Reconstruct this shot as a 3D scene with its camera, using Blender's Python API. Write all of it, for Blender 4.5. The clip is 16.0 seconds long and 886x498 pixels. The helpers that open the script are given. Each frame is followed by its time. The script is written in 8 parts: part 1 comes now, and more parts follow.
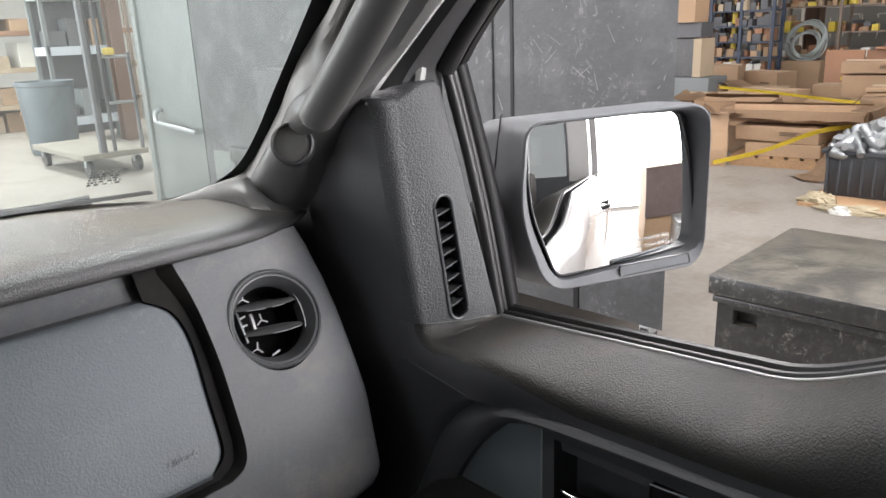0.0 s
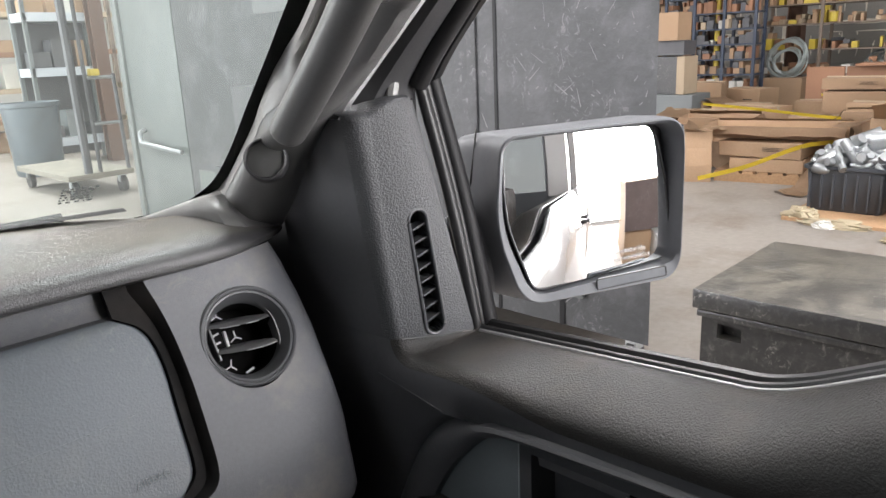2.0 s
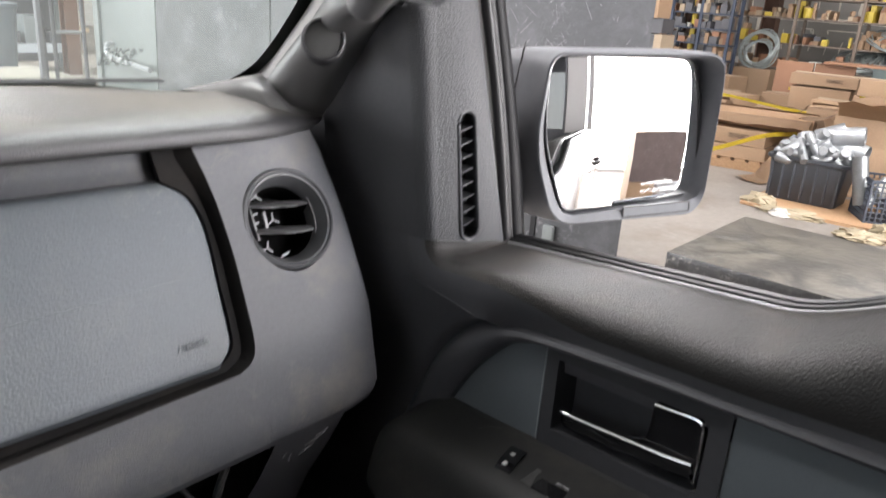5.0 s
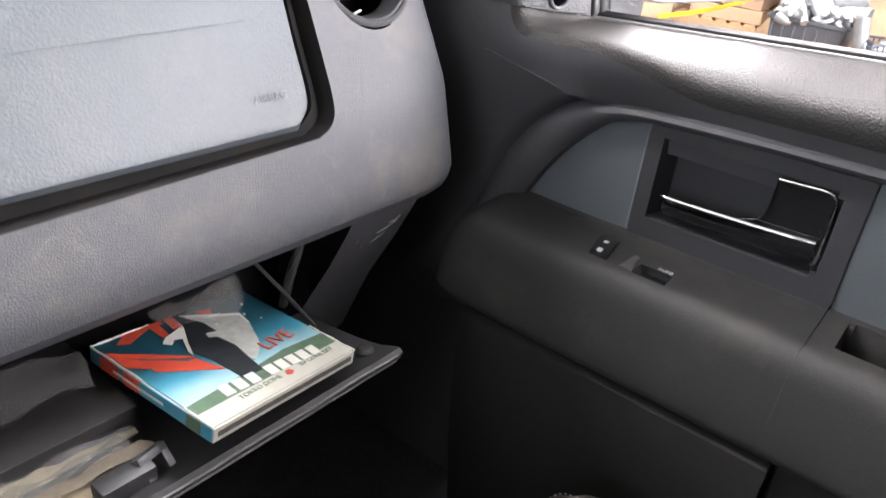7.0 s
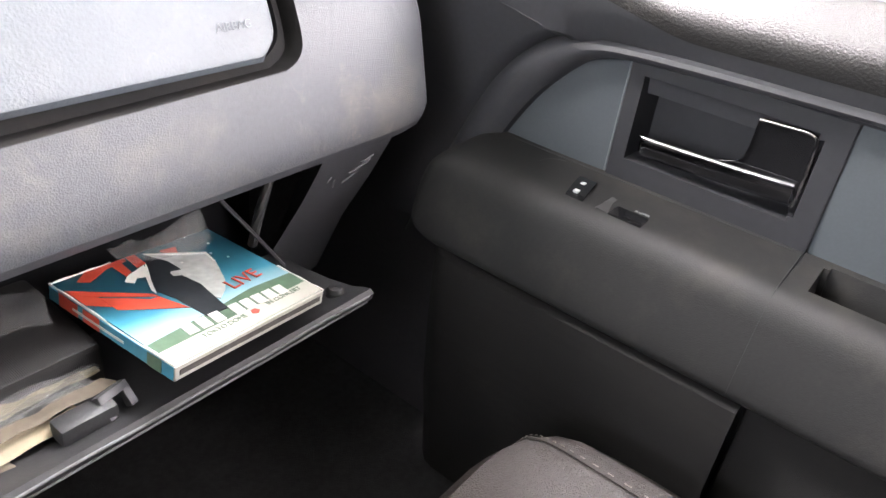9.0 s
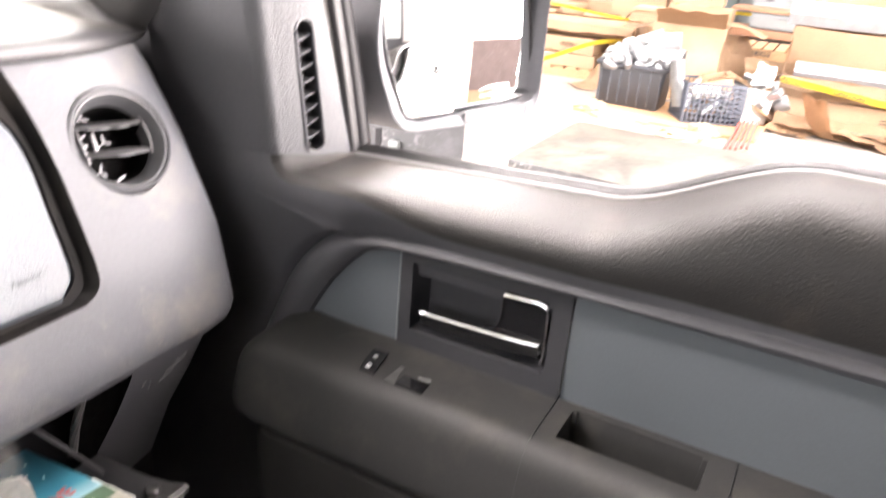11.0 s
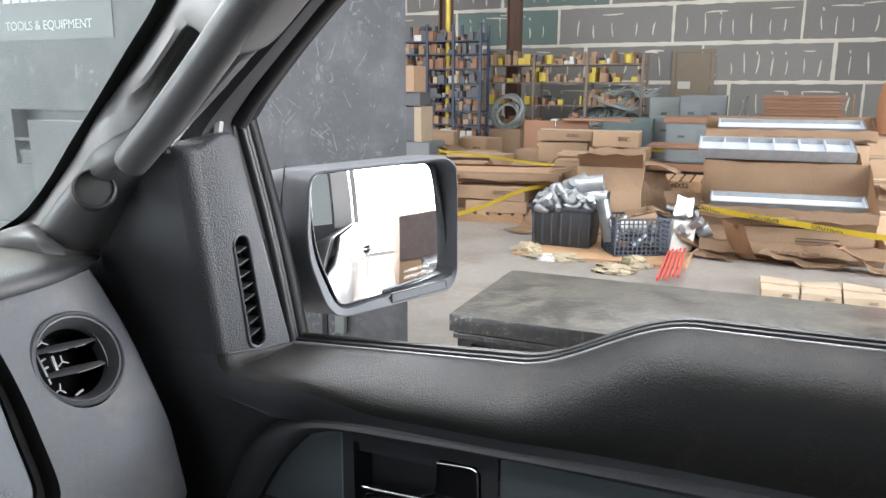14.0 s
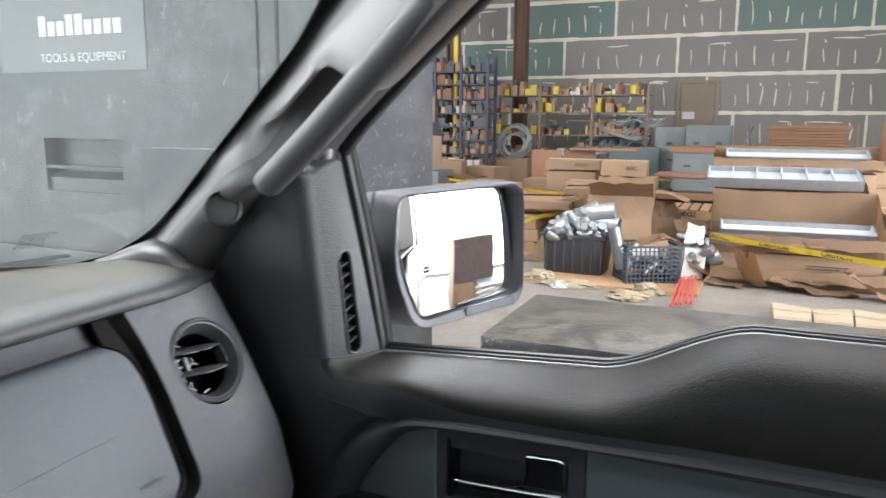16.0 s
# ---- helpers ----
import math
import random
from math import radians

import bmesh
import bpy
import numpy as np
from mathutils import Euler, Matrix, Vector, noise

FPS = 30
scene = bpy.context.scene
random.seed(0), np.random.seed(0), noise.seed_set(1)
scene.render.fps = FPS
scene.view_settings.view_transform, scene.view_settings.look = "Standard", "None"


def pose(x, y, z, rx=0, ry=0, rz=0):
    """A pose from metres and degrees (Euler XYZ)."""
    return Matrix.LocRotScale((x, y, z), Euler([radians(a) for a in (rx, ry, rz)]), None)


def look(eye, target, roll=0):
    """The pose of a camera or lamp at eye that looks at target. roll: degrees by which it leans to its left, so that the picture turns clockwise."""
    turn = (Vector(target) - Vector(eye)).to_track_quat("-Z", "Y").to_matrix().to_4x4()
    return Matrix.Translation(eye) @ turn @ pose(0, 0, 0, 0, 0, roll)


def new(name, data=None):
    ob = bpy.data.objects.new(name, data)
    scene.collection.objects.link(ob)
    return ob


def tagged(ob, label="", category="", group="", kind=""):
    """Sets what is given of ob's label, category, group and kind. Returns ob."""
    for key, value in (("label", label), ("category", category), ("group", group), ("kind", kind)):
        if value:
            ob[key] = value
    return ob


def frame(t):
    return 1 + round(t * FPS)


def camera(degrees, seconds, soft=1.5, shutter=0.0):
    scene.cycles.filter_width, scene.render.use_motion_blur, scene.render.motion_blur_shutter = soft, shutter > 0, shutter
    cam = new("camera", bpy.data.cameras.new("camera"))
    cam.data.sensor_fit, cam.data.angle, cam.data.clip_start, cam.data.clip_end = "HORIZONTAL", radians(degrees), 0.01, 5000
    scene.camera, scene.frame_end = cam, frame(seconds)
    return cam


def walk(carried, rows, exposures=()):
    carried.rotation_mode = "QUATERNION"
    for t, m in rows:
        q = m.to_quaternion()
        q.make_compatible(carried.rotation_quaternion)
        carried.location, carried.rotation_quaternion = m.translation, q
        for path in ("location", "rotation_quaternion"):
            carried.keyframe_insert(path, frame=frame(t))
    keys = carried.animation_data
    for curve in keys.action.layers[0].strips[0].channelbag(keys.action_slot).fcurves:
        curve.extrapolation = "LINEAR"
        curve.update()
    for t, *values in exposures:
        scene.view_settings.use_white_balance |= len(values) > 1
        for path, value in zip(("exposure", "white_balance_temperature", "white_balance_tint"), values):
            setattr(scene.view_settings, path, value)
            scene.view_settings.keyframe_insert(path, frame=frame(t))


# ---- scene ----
cam = camera(62.0, 16.0, shutter=0.5)
PATH = [
    (0, (0.301, 0.039, 1.543), (1.667, 1.383, 0.972), -2.2),
    (0.5, (0.307, 0.037, 1.541), (1.687, 1.377, 0.994), -2.7),
    (1, (0.316, 0.035, 1.534), (1.706, 1.371, 0.999), -2.7),
    (1.5, (0.318, 0.037, 1.529), (1.715, 1.369, 1.006), -2.8),
    (2, (0.312, 0.029, 1.538), (1.71, 1.359, 1.013), -2.5),
    (2.5, (0.313, 0.032, 1.536), (1.715, 1.362, 1.02), -3.1),
    (3, (0.311, 0.032, 1.536), (1.711, 1.366, 1.026), -3.0),
    (5.3, (0.22, 0.117, 1.45), (1.679, 1.288, 0.743), 5.9),
    (5.5, (0.212, 0.145, 1.423), (1.668, 1.277, 0.651), 6.0),
    (6, (0.203, 0.173, 1.386), (1.649, 1.28, 0.559), 5.9),
    (6.5, (0.198, 0.182, 1.36), (1.631, 1.258, 0.471), 5.9),
    (7, (0.196, 0.19, 1.35), (1.618, 1.238, 0.41), 6.4),
    (7.5, (0.196, 0.194, 1.34), (1.621, 1.172, 0.333), 7.9),
    (8, (0.198, 0.183, 1.347), (1.624, 1.14, 0.322), 7.8),
    (8.2, (0.197, 0.186, 1.343), (1.616, 1.142, 0.308), 7.6),
    (10.3, (0.242, 0.138, 1.336), (1.621, 1.126, 0.277), 8.3),
    (10.5, (0.231, 0.108, 1.361), (1.685, 1.07, 0.381), 7.5),
    (11, (0.22, 0.079, 1.473), (1.856, 0.902, 0.668), 4.8),
    (11.5, (0.21, 0.048, 1.498), (1.914, 0.86, 0.84), 2.2),
    (12, (0.207, 0.036, 1.5), (1.928, 0.84, 0.872), 1.3),
    (12.5, (0.199, 0.031, 1.507), (1.935, 0.829, 0.917), 1.2),
    (13, (0.173, 0.022, 1.531), (1.94, 0.81, 1.025), 0.7),
    (13.5, (0.162, 0.014, 1.543), (1.946, 0.798, 1.094), 0.2),
    (14, (0.155, 0.015, 1.543), (1.949, 0.791, 1.12), 0.2),
    (14.5, (0.149, 0.017, 1.545), (1.951, 0.786, 1.144), 0.2),
    (15, (0.145, 0.019, 1.546), (1.954, 0.78, 1.163), 0.3),
    (15.5, (0.108, 0.035, 1.551), (1.929, 0.779, 1.19), 0.5),
    (16, (0.022, 0.075, 1.545), (1.827, 0.864, 1.198), 0.3),
]
# the film camera brightens as it dips into the dark footwell and as it comes up again
EXPOSURES = [(0, 0.05, 6550, 11), (3, 0.05, 6550, 11), (5.3, 0.45, 6550, 13), (6, 0.9, 6550, 14), (6.5, 1.2, 6550, 15), (7, 1.45, 6550, 16), (7.5, 1.75, 6550, 16), (8.2, 1.9, 6550, 16), (10.3, 2.3, 6900, 18),
             (11, 2.0, 7050, 19), (11.5, 1.5, 6900, 16), (12, 1.08, 6700, 13), (12.5, 0.7, 6500, 11), (13.5, 0.2, 6150, 8), (16, 0.08, 6250, 9)]
walk(cam, [(t, look(eye, target, roll)) for t, eye, target, roll in PATH], EXPOSURES)

# ---------------------------------------------------------------- light
world = bpy.data.worlds.new("sky")
scene.world = world
world.use_nodes = True
wn = world.node_tree.nodes
sky = wn.new("ShaderNodeTexSky")
sky.sky_type = "NISHITA"
sky.sun_disc = False
sky.sun_elevation = radians(58)
sky.sun_rotation = radians(165)
world.node_tree.links.new(sky.outputs[0], wn["Background"].inputs[0])
wn["Background"].inputs[1].default_value = 0.12

sun = new("sun", bpy.data.lights.new("sun", "SUN"))
sun.data.energy = 4.0
sun.data.angle = radians(0.5)
sun.data.color = (1.0, 0.95, 0.87)
sun.matrix_world = look((3, -12, 19), (0, 0, 0))


def bay_or_fill_light(eye, target, w, h, power, color=(1, 1, 1)):
    lamp = new("bay_or_fill_lamp", bpy.data.lights.new("bay_or_fill_lamp", "AREA"))
    lamp.data.shape = "RECTANGLE"
    lamp.data.size, lamp.data.size_y = w, h
    lamp.data.energy = power
    lamp.data.color = color
    lamp.matrix_world = look(eye, target)
    return lamp


# sky light through the open bay door behind the truck; west and overhead lamps are added
bay_or_fill_light((3.0, -7.05, 3.0), (3.0, 0, 2.4), 9.6, 5.8, 2500, (1.0, 0.98, 0.985))
bay_or_fill_light((-7.9, 14.2, 2.2), (0, 12.0, 1.6), 15.0, 4.2, 2350, (0.98, 0.985, 1.03))
# second west lamp, added to brighten the inner face of the passenger door
bay_or_fill_light((-7.9, 0.9, 2.2), (0, 0.9, 1.6), 4.9, 4.2, 120, (0.98, 0.985, 1.03))
# overhead fill lamps added under the closed roof, placed to balance tones
for sx, sy, watts in ((3.2, 1.9, 560), (9.0, 1.0, 125), (15.0, 1.0, 140), (9.0, 10.0, 160), (15.5, 10.0, 60), (3.5, 14.0, 1000), (-1.5, 6.5, 640), (-1.5, 11.5, 560)):
    bay_or_fill_light((sx, sy, 6.52), (sx, sy, 0), 1.2, 5.0, watts, (1.0, 0.985, 0.995))

# ---------------------------------------------------------------- materials
MATS = {}


def material(name, color, rough=0.6, metal=0.0, var=0.12, scale=6.0, fine=120.0, bump=0.0, bump_scale=300.0,
             bump_kind="noise", stain=None, stain_scale=2.0, stain_amount=0.5, spec=0.5, scuff=None, scuff_scale=9.0, scuff_amount=0.6, per_piece=0.0, clear=0.0, alpha=1.0, trans=0.0, coat=0.0):
    """Principled surface with colour variation at two scales, optional stains and a relief."""
    if name in MATS:
        return MATS[name]
    m = bpy.data.materials.new(name)
    m.use_nodes = True
    n, l = m.node_tree.nodes, m.node_tree.links
    p = n["Principled BSDF"]
    p.inputs["Roughness"].default_value = rough
    p.inputs["Metallic"].default_value = metal
    p.inputs["Specular IOR Level"].default_value = spec
    p.inputs["Transmission Weight"].default_value = trans
    p.inputs["Coat Weight"].default_value = coat
    tc = n.new("ShaderNodeTexCoord")
    big = n.new("ShaderNodeTexNoise")
    big.inputs["Scale"].default_value, big.inputs["Detail"].default_value = scale, 5
    small = n.new("ShaderNodeTexNoise")
    small.inputs["Scale"].default_value, small.inputs["Detail"].default_value = fine, 3
    l.new(tc.outputs["Object"], big.inputs["Vector"])
    l.new(tc.outputs["Object"], small.inputs["Vector"])
    add = n.new("ShaderNodeMath")
    add.operation = "ADD"
    l.new(big.outputs["Fac"], add.inputs[0])
    l.new(small.outputs["Fac"], add.inputs[1])
    rng = n.new("ShaderNodeMapRange")
    rng.inputs[1].default_value, rng.inputs[2].default_value = 0.6, 1.4
    rng.inputs[3].default_value, rng.inputs[4].default_value = 1 - var, 1 + var
    l.new(add.outputs[0], rng.inputs[0])
    mul = n.new("ShaderNodeVectorMath")
    mul.operation = "SCALE"
    mul.inputs[0].default_value = color
    l.new(rng.outputs[0], mul.inputs["Scale"])
    out = mul.outputs[0]
    if per_piece:
        info = n.new("ShaderNodeObjectInfo")
        r2 = n.new("ShaderNodeMapRange")
        r2.inputs[3].default_value, r2.inputs[4].default_value = 1 - per_piece, 1 + per_piece
        l.new(info.outputs["Random"], r2.inputs[0])
        m2 = n.new("ShaderNodeVectorMath")
        m2.operation = "SCALE"
        l.new(out, m2.inputs[0])
        l.new(r2.outputs[0], m2.inputs["Scale"])
        out = m2.outputs[0]
    if stain:
        st = n.new("ShaderNodeTexNoise")
        st.inputs["Scale"].default_value, st.inputs["Detail"].default_value, st.inputs["Roughness"].default_value = stain_scale, 8, 0.65
        l.new(tc.outputs["Object"], st.inputs["Vector"])
        ramp = n.new("ShaderNodeMapRange")
        ramp.inputs[1].default_value, ramp.inputs[2].default_value = 0.5, 0.72
        ramp.inputs[3].default_value, ramp.inputs[4].default_value = 0.0, stain_amount
        l.new(st.outputs["Fac"], ramp.inputs[0])
        mix = n.new("ShaderNodeMix")
        mix.data_type = "RGBA"
        l.new(ramp.outputs[0], mix.inputs["Factor"])
        l.new(out, mix.inputs["A"])
        mix.inputs["B"].default_value = (*stain, 1)
        out = mix.outputs["Result"]
    if scuff:
        sa = n.new("ShaderNodeTexNoise")
        sa.inputs["Scale"].default_value, sa.inputs["Detail"].default_value, sa.inputs["Roughness"].default_value, sa.inputs["Distortion"].default_value = scuff_scale, 9, 0.72, 1.6
        l.new(tc.outputs["Object"], sa.inputs["Vector"])
        sb = n.new("ShaderNodeTexNoise")
        sb.inputs["Scale"].default_value, sb.inputs["Detail"].default_value = scuff_scale * 0.22, 3
        l.new(tc.outputs["Object"], sb.inputs["Vector"])
        ra = n.new("ShaderNodeMapRange")
        ra.inputs[1].default_value, ra.inputs[2].default_value, ra.inputs[4].default_value = 0.55, 0.67, scuff_amount
        l.new(sa.outputs["Fac"], ra.inputs[0])
        rb = n.new("ShaderNodeMapRange")
        rb.inputs[1].default_value, rb.inputs[2].default_value = 0.45, 0.65
        l.new(sb.outputs["Fac"], rb.inputs[0])
        both = n.new("ShaderNodeMath")
        both.operation = "MULTIPLY"
        l.new(ra.outputs[0], both.inputs[0])
        l.new(rb.outputs[0], both.inputs[1])
        mx = n.new("ShaderNodeMix")
        mx.data_type = "RGBA"
        l.new(both.outputs[0], mx.inputs["Factor"])
        l.new(out, mx.inputs["A"])
        mx.inputs["B"].default_value = (*scuff, 1)
        out = mx.outputs["Result"]
    l.new(out, p.inputs["Base Color"])
    if bump:
        if bump_kind == "grain":
            tex = n.new("ShaderNodeTexVoronoi")
            tex.feature = "DISTANCE_TO_EDGE"
            tex.inputs["Scale"].default_value = bump_scale
            warp = n.new("ShaderNodeTexNoise")
            warp.inputs["Scale"].default_value = bump_scale * 0.6
            l.new(tc.outputs["Object"], warp.inputs["Vector"])
            sc = n.new("ShaderNodeVectorMath")
            sc.operation = "SCALE"
            sc.inputs["Scale"].default_value = 1.6 / bump_scale
            l.new(warp.outputs["Color"], sc.inputs[0])
            ad = n.new("ShaderNodeVectorMath")
            l.new(tc.outputs["Object"], ad.inputs[0])
            l.new(sc.outputs[0], ad.inputs[1])
            l.new(ad.outputs[0], tex.inputs["Vector"])
            cl = n.new("ShaderNodeMapRange")
            cl.inputs[2].default_value = 0.22
            l.new(tex.outputs["Distance"], cl.inputs[0])
            height = cl.outputs[0]
        elif bump_kind == "weave":
            tex = n.new("ShaderNodeTexVoronoi")
            tex.inputs["Scale"].default_value = bump_scale
            tex.inputs["Randomness"].default_value = 0.0
            l.new(tc.outputs["Object"], tex.inputs["Vector"])
            height = tex.outputs["Distance"]
        else:
            tex = n.new("ShaderNodeTexNoise")
            tex.inputs["Scale"].default_value, tex.inputs["Detail"].default_value = bump_scale, 4
            l.new(tc.outputs["Object"], tex.inputs["Vector"])
            height = tex.outputs["Fac"]
        b = n.new("ShaderNodeBump")
        b.inputs["Strength"].default_value = bump * 0.8
        b.inputs["Distance"].default_value = (0.75 if bump_kind == "grain" else 1.0) / bump_scale
        l.new(height, b.inputs["Height"])
        l.new(b.outputs[0], p.inputs["Normal"])
    MATS[name] = m
    return m


def settle_dust(m, color, amount):
    """Dust lying on the level upper faces of a surface, thin where it has been wiped."""
    n, l = m.node_tree.nodes, m.node_tree.links
    p = n["Principled BSDF"]
    old = p.inputs["Base Color"].links[0].from_socket
    geo = n.new("ShaderNodeNewGeometry")
    sep = n.new("ShaderNodeSeparateXYZ")
    l.new(geo.outputs["Normal"], sep.inputs[0])
    lev = n.new("ShaderNodeMath")
    lev.operation = "ABSOLUTE"
    l.new(sep.outputs["Z"], lev.inputs[0])
    up = n.new("ShaderNodeMapRange")
    up.inputs[1].default_value, up.inputs[2].default_value = 0.86, 0.995
    l.new(lev.outputs[0], up.inputs[0])
    tc = n.new("ShaderNodeTexCoord")
    noise = n.new("ShaderNodeTexNoise")
    noise.inputs["Scale"].default_value, noise.inputs["Detail"].default_value, noise.inputs["Distortion"].default_value = 6, 9, 1.4
    l.new(tc.outputs["Object"], noise.inputs["Vector"])
    wiped = n.new("ShaderNodeMapRange")
    wiped.inputs[1].default_value, wiped.inputs[2].default_value = 0.36, 0.6
    wiped.inputs[3].default_value, wiped.inputs[4].default_value = amount * 0.3, amount
    l.new(noise.outputs["Fac"], wiped.inputs[0])
    fac = n.new("ShaderNodeMath")
    fac.operation = "MULTIPLY"
    l.new(up.outputs[0], fac.inputs[0])
    l.new(wiped.outputs[0], fac.inputs[1])
    mix = n.new("ShaderNodeMix")
    mix.data_type = "RGBA"
    l.new(fac.outputs[0], mix.inputs["Factor"])
    l.new(old, mix.inputs["A"])
    mix.inputs["B"].default_value = (*color, 1)
    l.new(mix.outputs["Result"], p.inputs["Base Color"])


def glass(name, tint=(0.9, 0.95, 0.93), haze=0.05, haze_color=(0.8, 0.8, 0.78)):
    """Thin clear pane: see-through with a mirror-like gloss and a little dust."""
    m = bpy.data.materials.new(name)
    m.use_nodes = True
    n, l = m.node_tree.nodes, m.node_tree.links
    n.remove(n["Principled BSDF"])
    out = n["Material Output"]
    clear = n.new("ShaderNodeBsdfTransparent")
    clear.inputs[0].default_value = (*tint, 1)
    gloss = n.new("ShaderNodeBsdfGlossy")
    gloss.inputs["Roughness"].default_value = 0.02
    fres = n.new("ShaderNodeFresnel")
    fres.inputs[0].default_value = 1.12
    mix = n.new("ShaderNodeMixShader")
    l.new(fres.outputs[0], mix.inputs[0])
    l.new(clear.outputs[0], mix.inputs[1])
    l.new(gloss.outputs[0], mix.inputs[2])
    dust = n.new("ShaderNodeBsdfDiffuse")
    dust.inputs[0].default_value = (*haze_color, 1)
    tr = n.new("ShaderNodeBsdfTranslucent")
    tr.inputs[0].default_value = (*haze_color, 1)
    both = n.new("ShaderNodeMixShader")
    l.new(dust.outputs[0], both.inputs[1])
    l.new(tr.outputs[0], both.inputs[2])
    tc = n.new("ShaderNodeTexCoord")
    nz = n.new("ShaderNodeTexNoise")
    nz.inputs["Scale"].default_value, nz.inputs["Detail"].default_value = 7, 8
    l.new(tc.outputs["Object"], nz.inputs["Vector"])
    sp = n.new("ShaderNodeTexVoronoi")
    sp.inputs["Scale"].default_value = 130
    l.new(tc.outputs["Object"], sp.inputs["Vector"])
    spots = n.new("ShaderNodeMapRange")
    spots.inputs[1].default_value, spots.inputs[2].default_value = 0.16, 0.08
    spots.inputs[3].default_value, spots.inputs[4].default_value = 0.0, haze * 0.35
    l.new(sp.outputs["Distance"], spots.inputs[0])
    mr = n.new("ShaderNodeMapRange")
    mr.inputs[1].default_value, mr.inputs[2].default_value = 0.3, 0.7
    mr.inputs[3].default_value, mr.inputs[4].default_value = haze * 0.6, haze * 1.4
    l.new(nz.outputs["Fac"], mr.inputs[0])
    ad = n.new("ShaderNodeMath")
    l.new(mr.outputs[0], ad.inputs[0])
    l.new(spots.outputs[0], ad.inputs[1])
    m2 = n.new("ShaderNodeMixShader")
    l.new(ad.outputs[0], m2.inputs[0])
    l.new(mix.outputs[0], m2.inputs[1])
    l.new(both.outputs[0], m2.inputs[2])
    l.new(m2.outputs[0], out.inputs["Surface"])
    return m


DASH = material("dash_plastic", (0.104, 0.108, 0.118), 0.44, scuff=(0.24, 0.22, 0.19), scuff_scale=30, scuff_amount=0.4, var=0.10, scale=9, fine=260, bump=0.5, bump_scale=750, stain=(0.22, 0.2, 0.165), stain_scale=12, stain_amount=0.45)
PANEL = material("airbag_panel_skin", (0.096, 0.111, 0.125), 0.42, var=0.08, scale=7, fine=300, bump=0.3, bump_scale=420, bump_kind="noise", stain=(0.2, 0.19, 0.16), stain_scale=11, stain_amount=0.2, scuff=(0.24, 0.24, 0.23), scuff_scale=60, scuff_amount=0.25)
PAD = material("dash_top_pad", (0.034, 0.034, 0.036), 0.42, var=0.12, scale=8, fine=240, bump=0.22, bump_scale=330, bump_kind="grain", stain=(0.2, 0.165, 0.115), stain_scale=4, stain_amount=0.3, spec=0.7)
settle_dust(PAD, (0.17, 0.142, 0.09), 0.34)
GROOVE = material("groove_plastic", (0.016, 0.0155, 0.0155), 0.8, spec=0.15, var=0.2, scale=14, bump=0.2, bump_scale=700, stain=(0.045, 0.036, 0.028), stain_scale=16, stain_amount=0.25)
DOORPAD = material("door_pad_skin", (0.0195, 0.0185, 0.0175), 0.43, spec=0.34, var=0.10, scale=9, fine=260, bump=0.7, bump_scale=480, stain=(0.13, 0.1, 0.075), stain_scale=9, stain_amount=0.25)
SAIL = material("sail_trim_plastic", (0.06, 0.062, 0.067), 0.44, var=0.08, scale=9, fine=300, bump=0.8, bump_scale=460)
DARK = material("dark_trim_plastic", (0.07, 0.071, 0.077), 0.5, var=0.15, scale=10, fine=200, bump=0.25, bump_scale=800, stain=(0.07, 0.07, 0.075), stain_scale=18, stain_amount=0.3)
SMOOTHD = material("smooth_dark_trim", (0.066, 0.067, 0.073), 0.55, var=0.1, scale=10, fine=200, bump=0.1, bump_scale=700)
ARM = material("armrest_vinyl", (0.031, 0.0312, 0.0308), 0.66, spec=0.3, var=0.12, scale=7, fine=260, bump=0.35, bump_scale=800, stain=(0.1, 0.09, 0.075), stain_scale=10, stain_amount=0.35)
FABRIC = material("door_insert_vinyl", (0.098, 0.113, 0.122), 0.6, var=0.07, scale=6, fine=400, bump=0.25, bump_scale=1200)
MESHP = material("map_pocket_mesh", (0.0135, 0.0128, 0.0125), 0.75, var=0.1, scale=8, bump=0.5, bump_scale=800, bump_kind="weave")
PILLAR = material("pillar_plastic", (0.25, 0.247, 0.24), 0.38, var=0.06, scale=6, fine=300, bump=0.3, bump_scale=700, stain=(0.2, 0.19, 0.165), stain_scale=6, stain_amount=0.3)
# shaded copy of the pillar plastic, used on the grab bar and flank
PILLAR_SHADE = material("shaded_pillar_plastic", (0.12, 0.119, 0.118), 0.34, var=0.08, scale=8, fine=280, bump=0.25, bump_scale=700, spec=0.7)
GRILLE = material("speaker_cloth", (0.06, 0.06, 0.058), 0.8, bump=0.8, bump_scale=900, bump_kind="weave")
RUBBER = material("black_rubber", (0.022, 0.022, 0.023), 0.4, var=0.15)
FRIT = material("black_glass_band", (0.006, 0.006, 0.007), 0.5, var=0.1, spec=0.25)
GLOSSB = material("gloss_black_plastic", (0.012, 0.012, 0.013), 0.12, var=0.1, scale=20)
CHROME = material("chrome", (0.82, 0.82, 0.83), 0.1, 1.0, var=0.05, scale=25, stain=(0.5, 0.5, 0.5), stain_scale=40, stain_amount=0.3)
SMOKE = material("smoked_chrome", (0.16, 0.16, 0.17), 0.14, 1.0, var=0.1, scale=30)
MIRBLACK = material("mirror_housing_plastic", (0.11, 0.115, 0.125), 0.5, var=0.08, scale=8, bump=0.3, bump_scale=900)
SEATV = material("seat_vinyl", (0.024, 0.019, 0.0165), 0.48, var=0.1, scale=8, bump=0.5, bump_scale=380, bump_kind="grain")
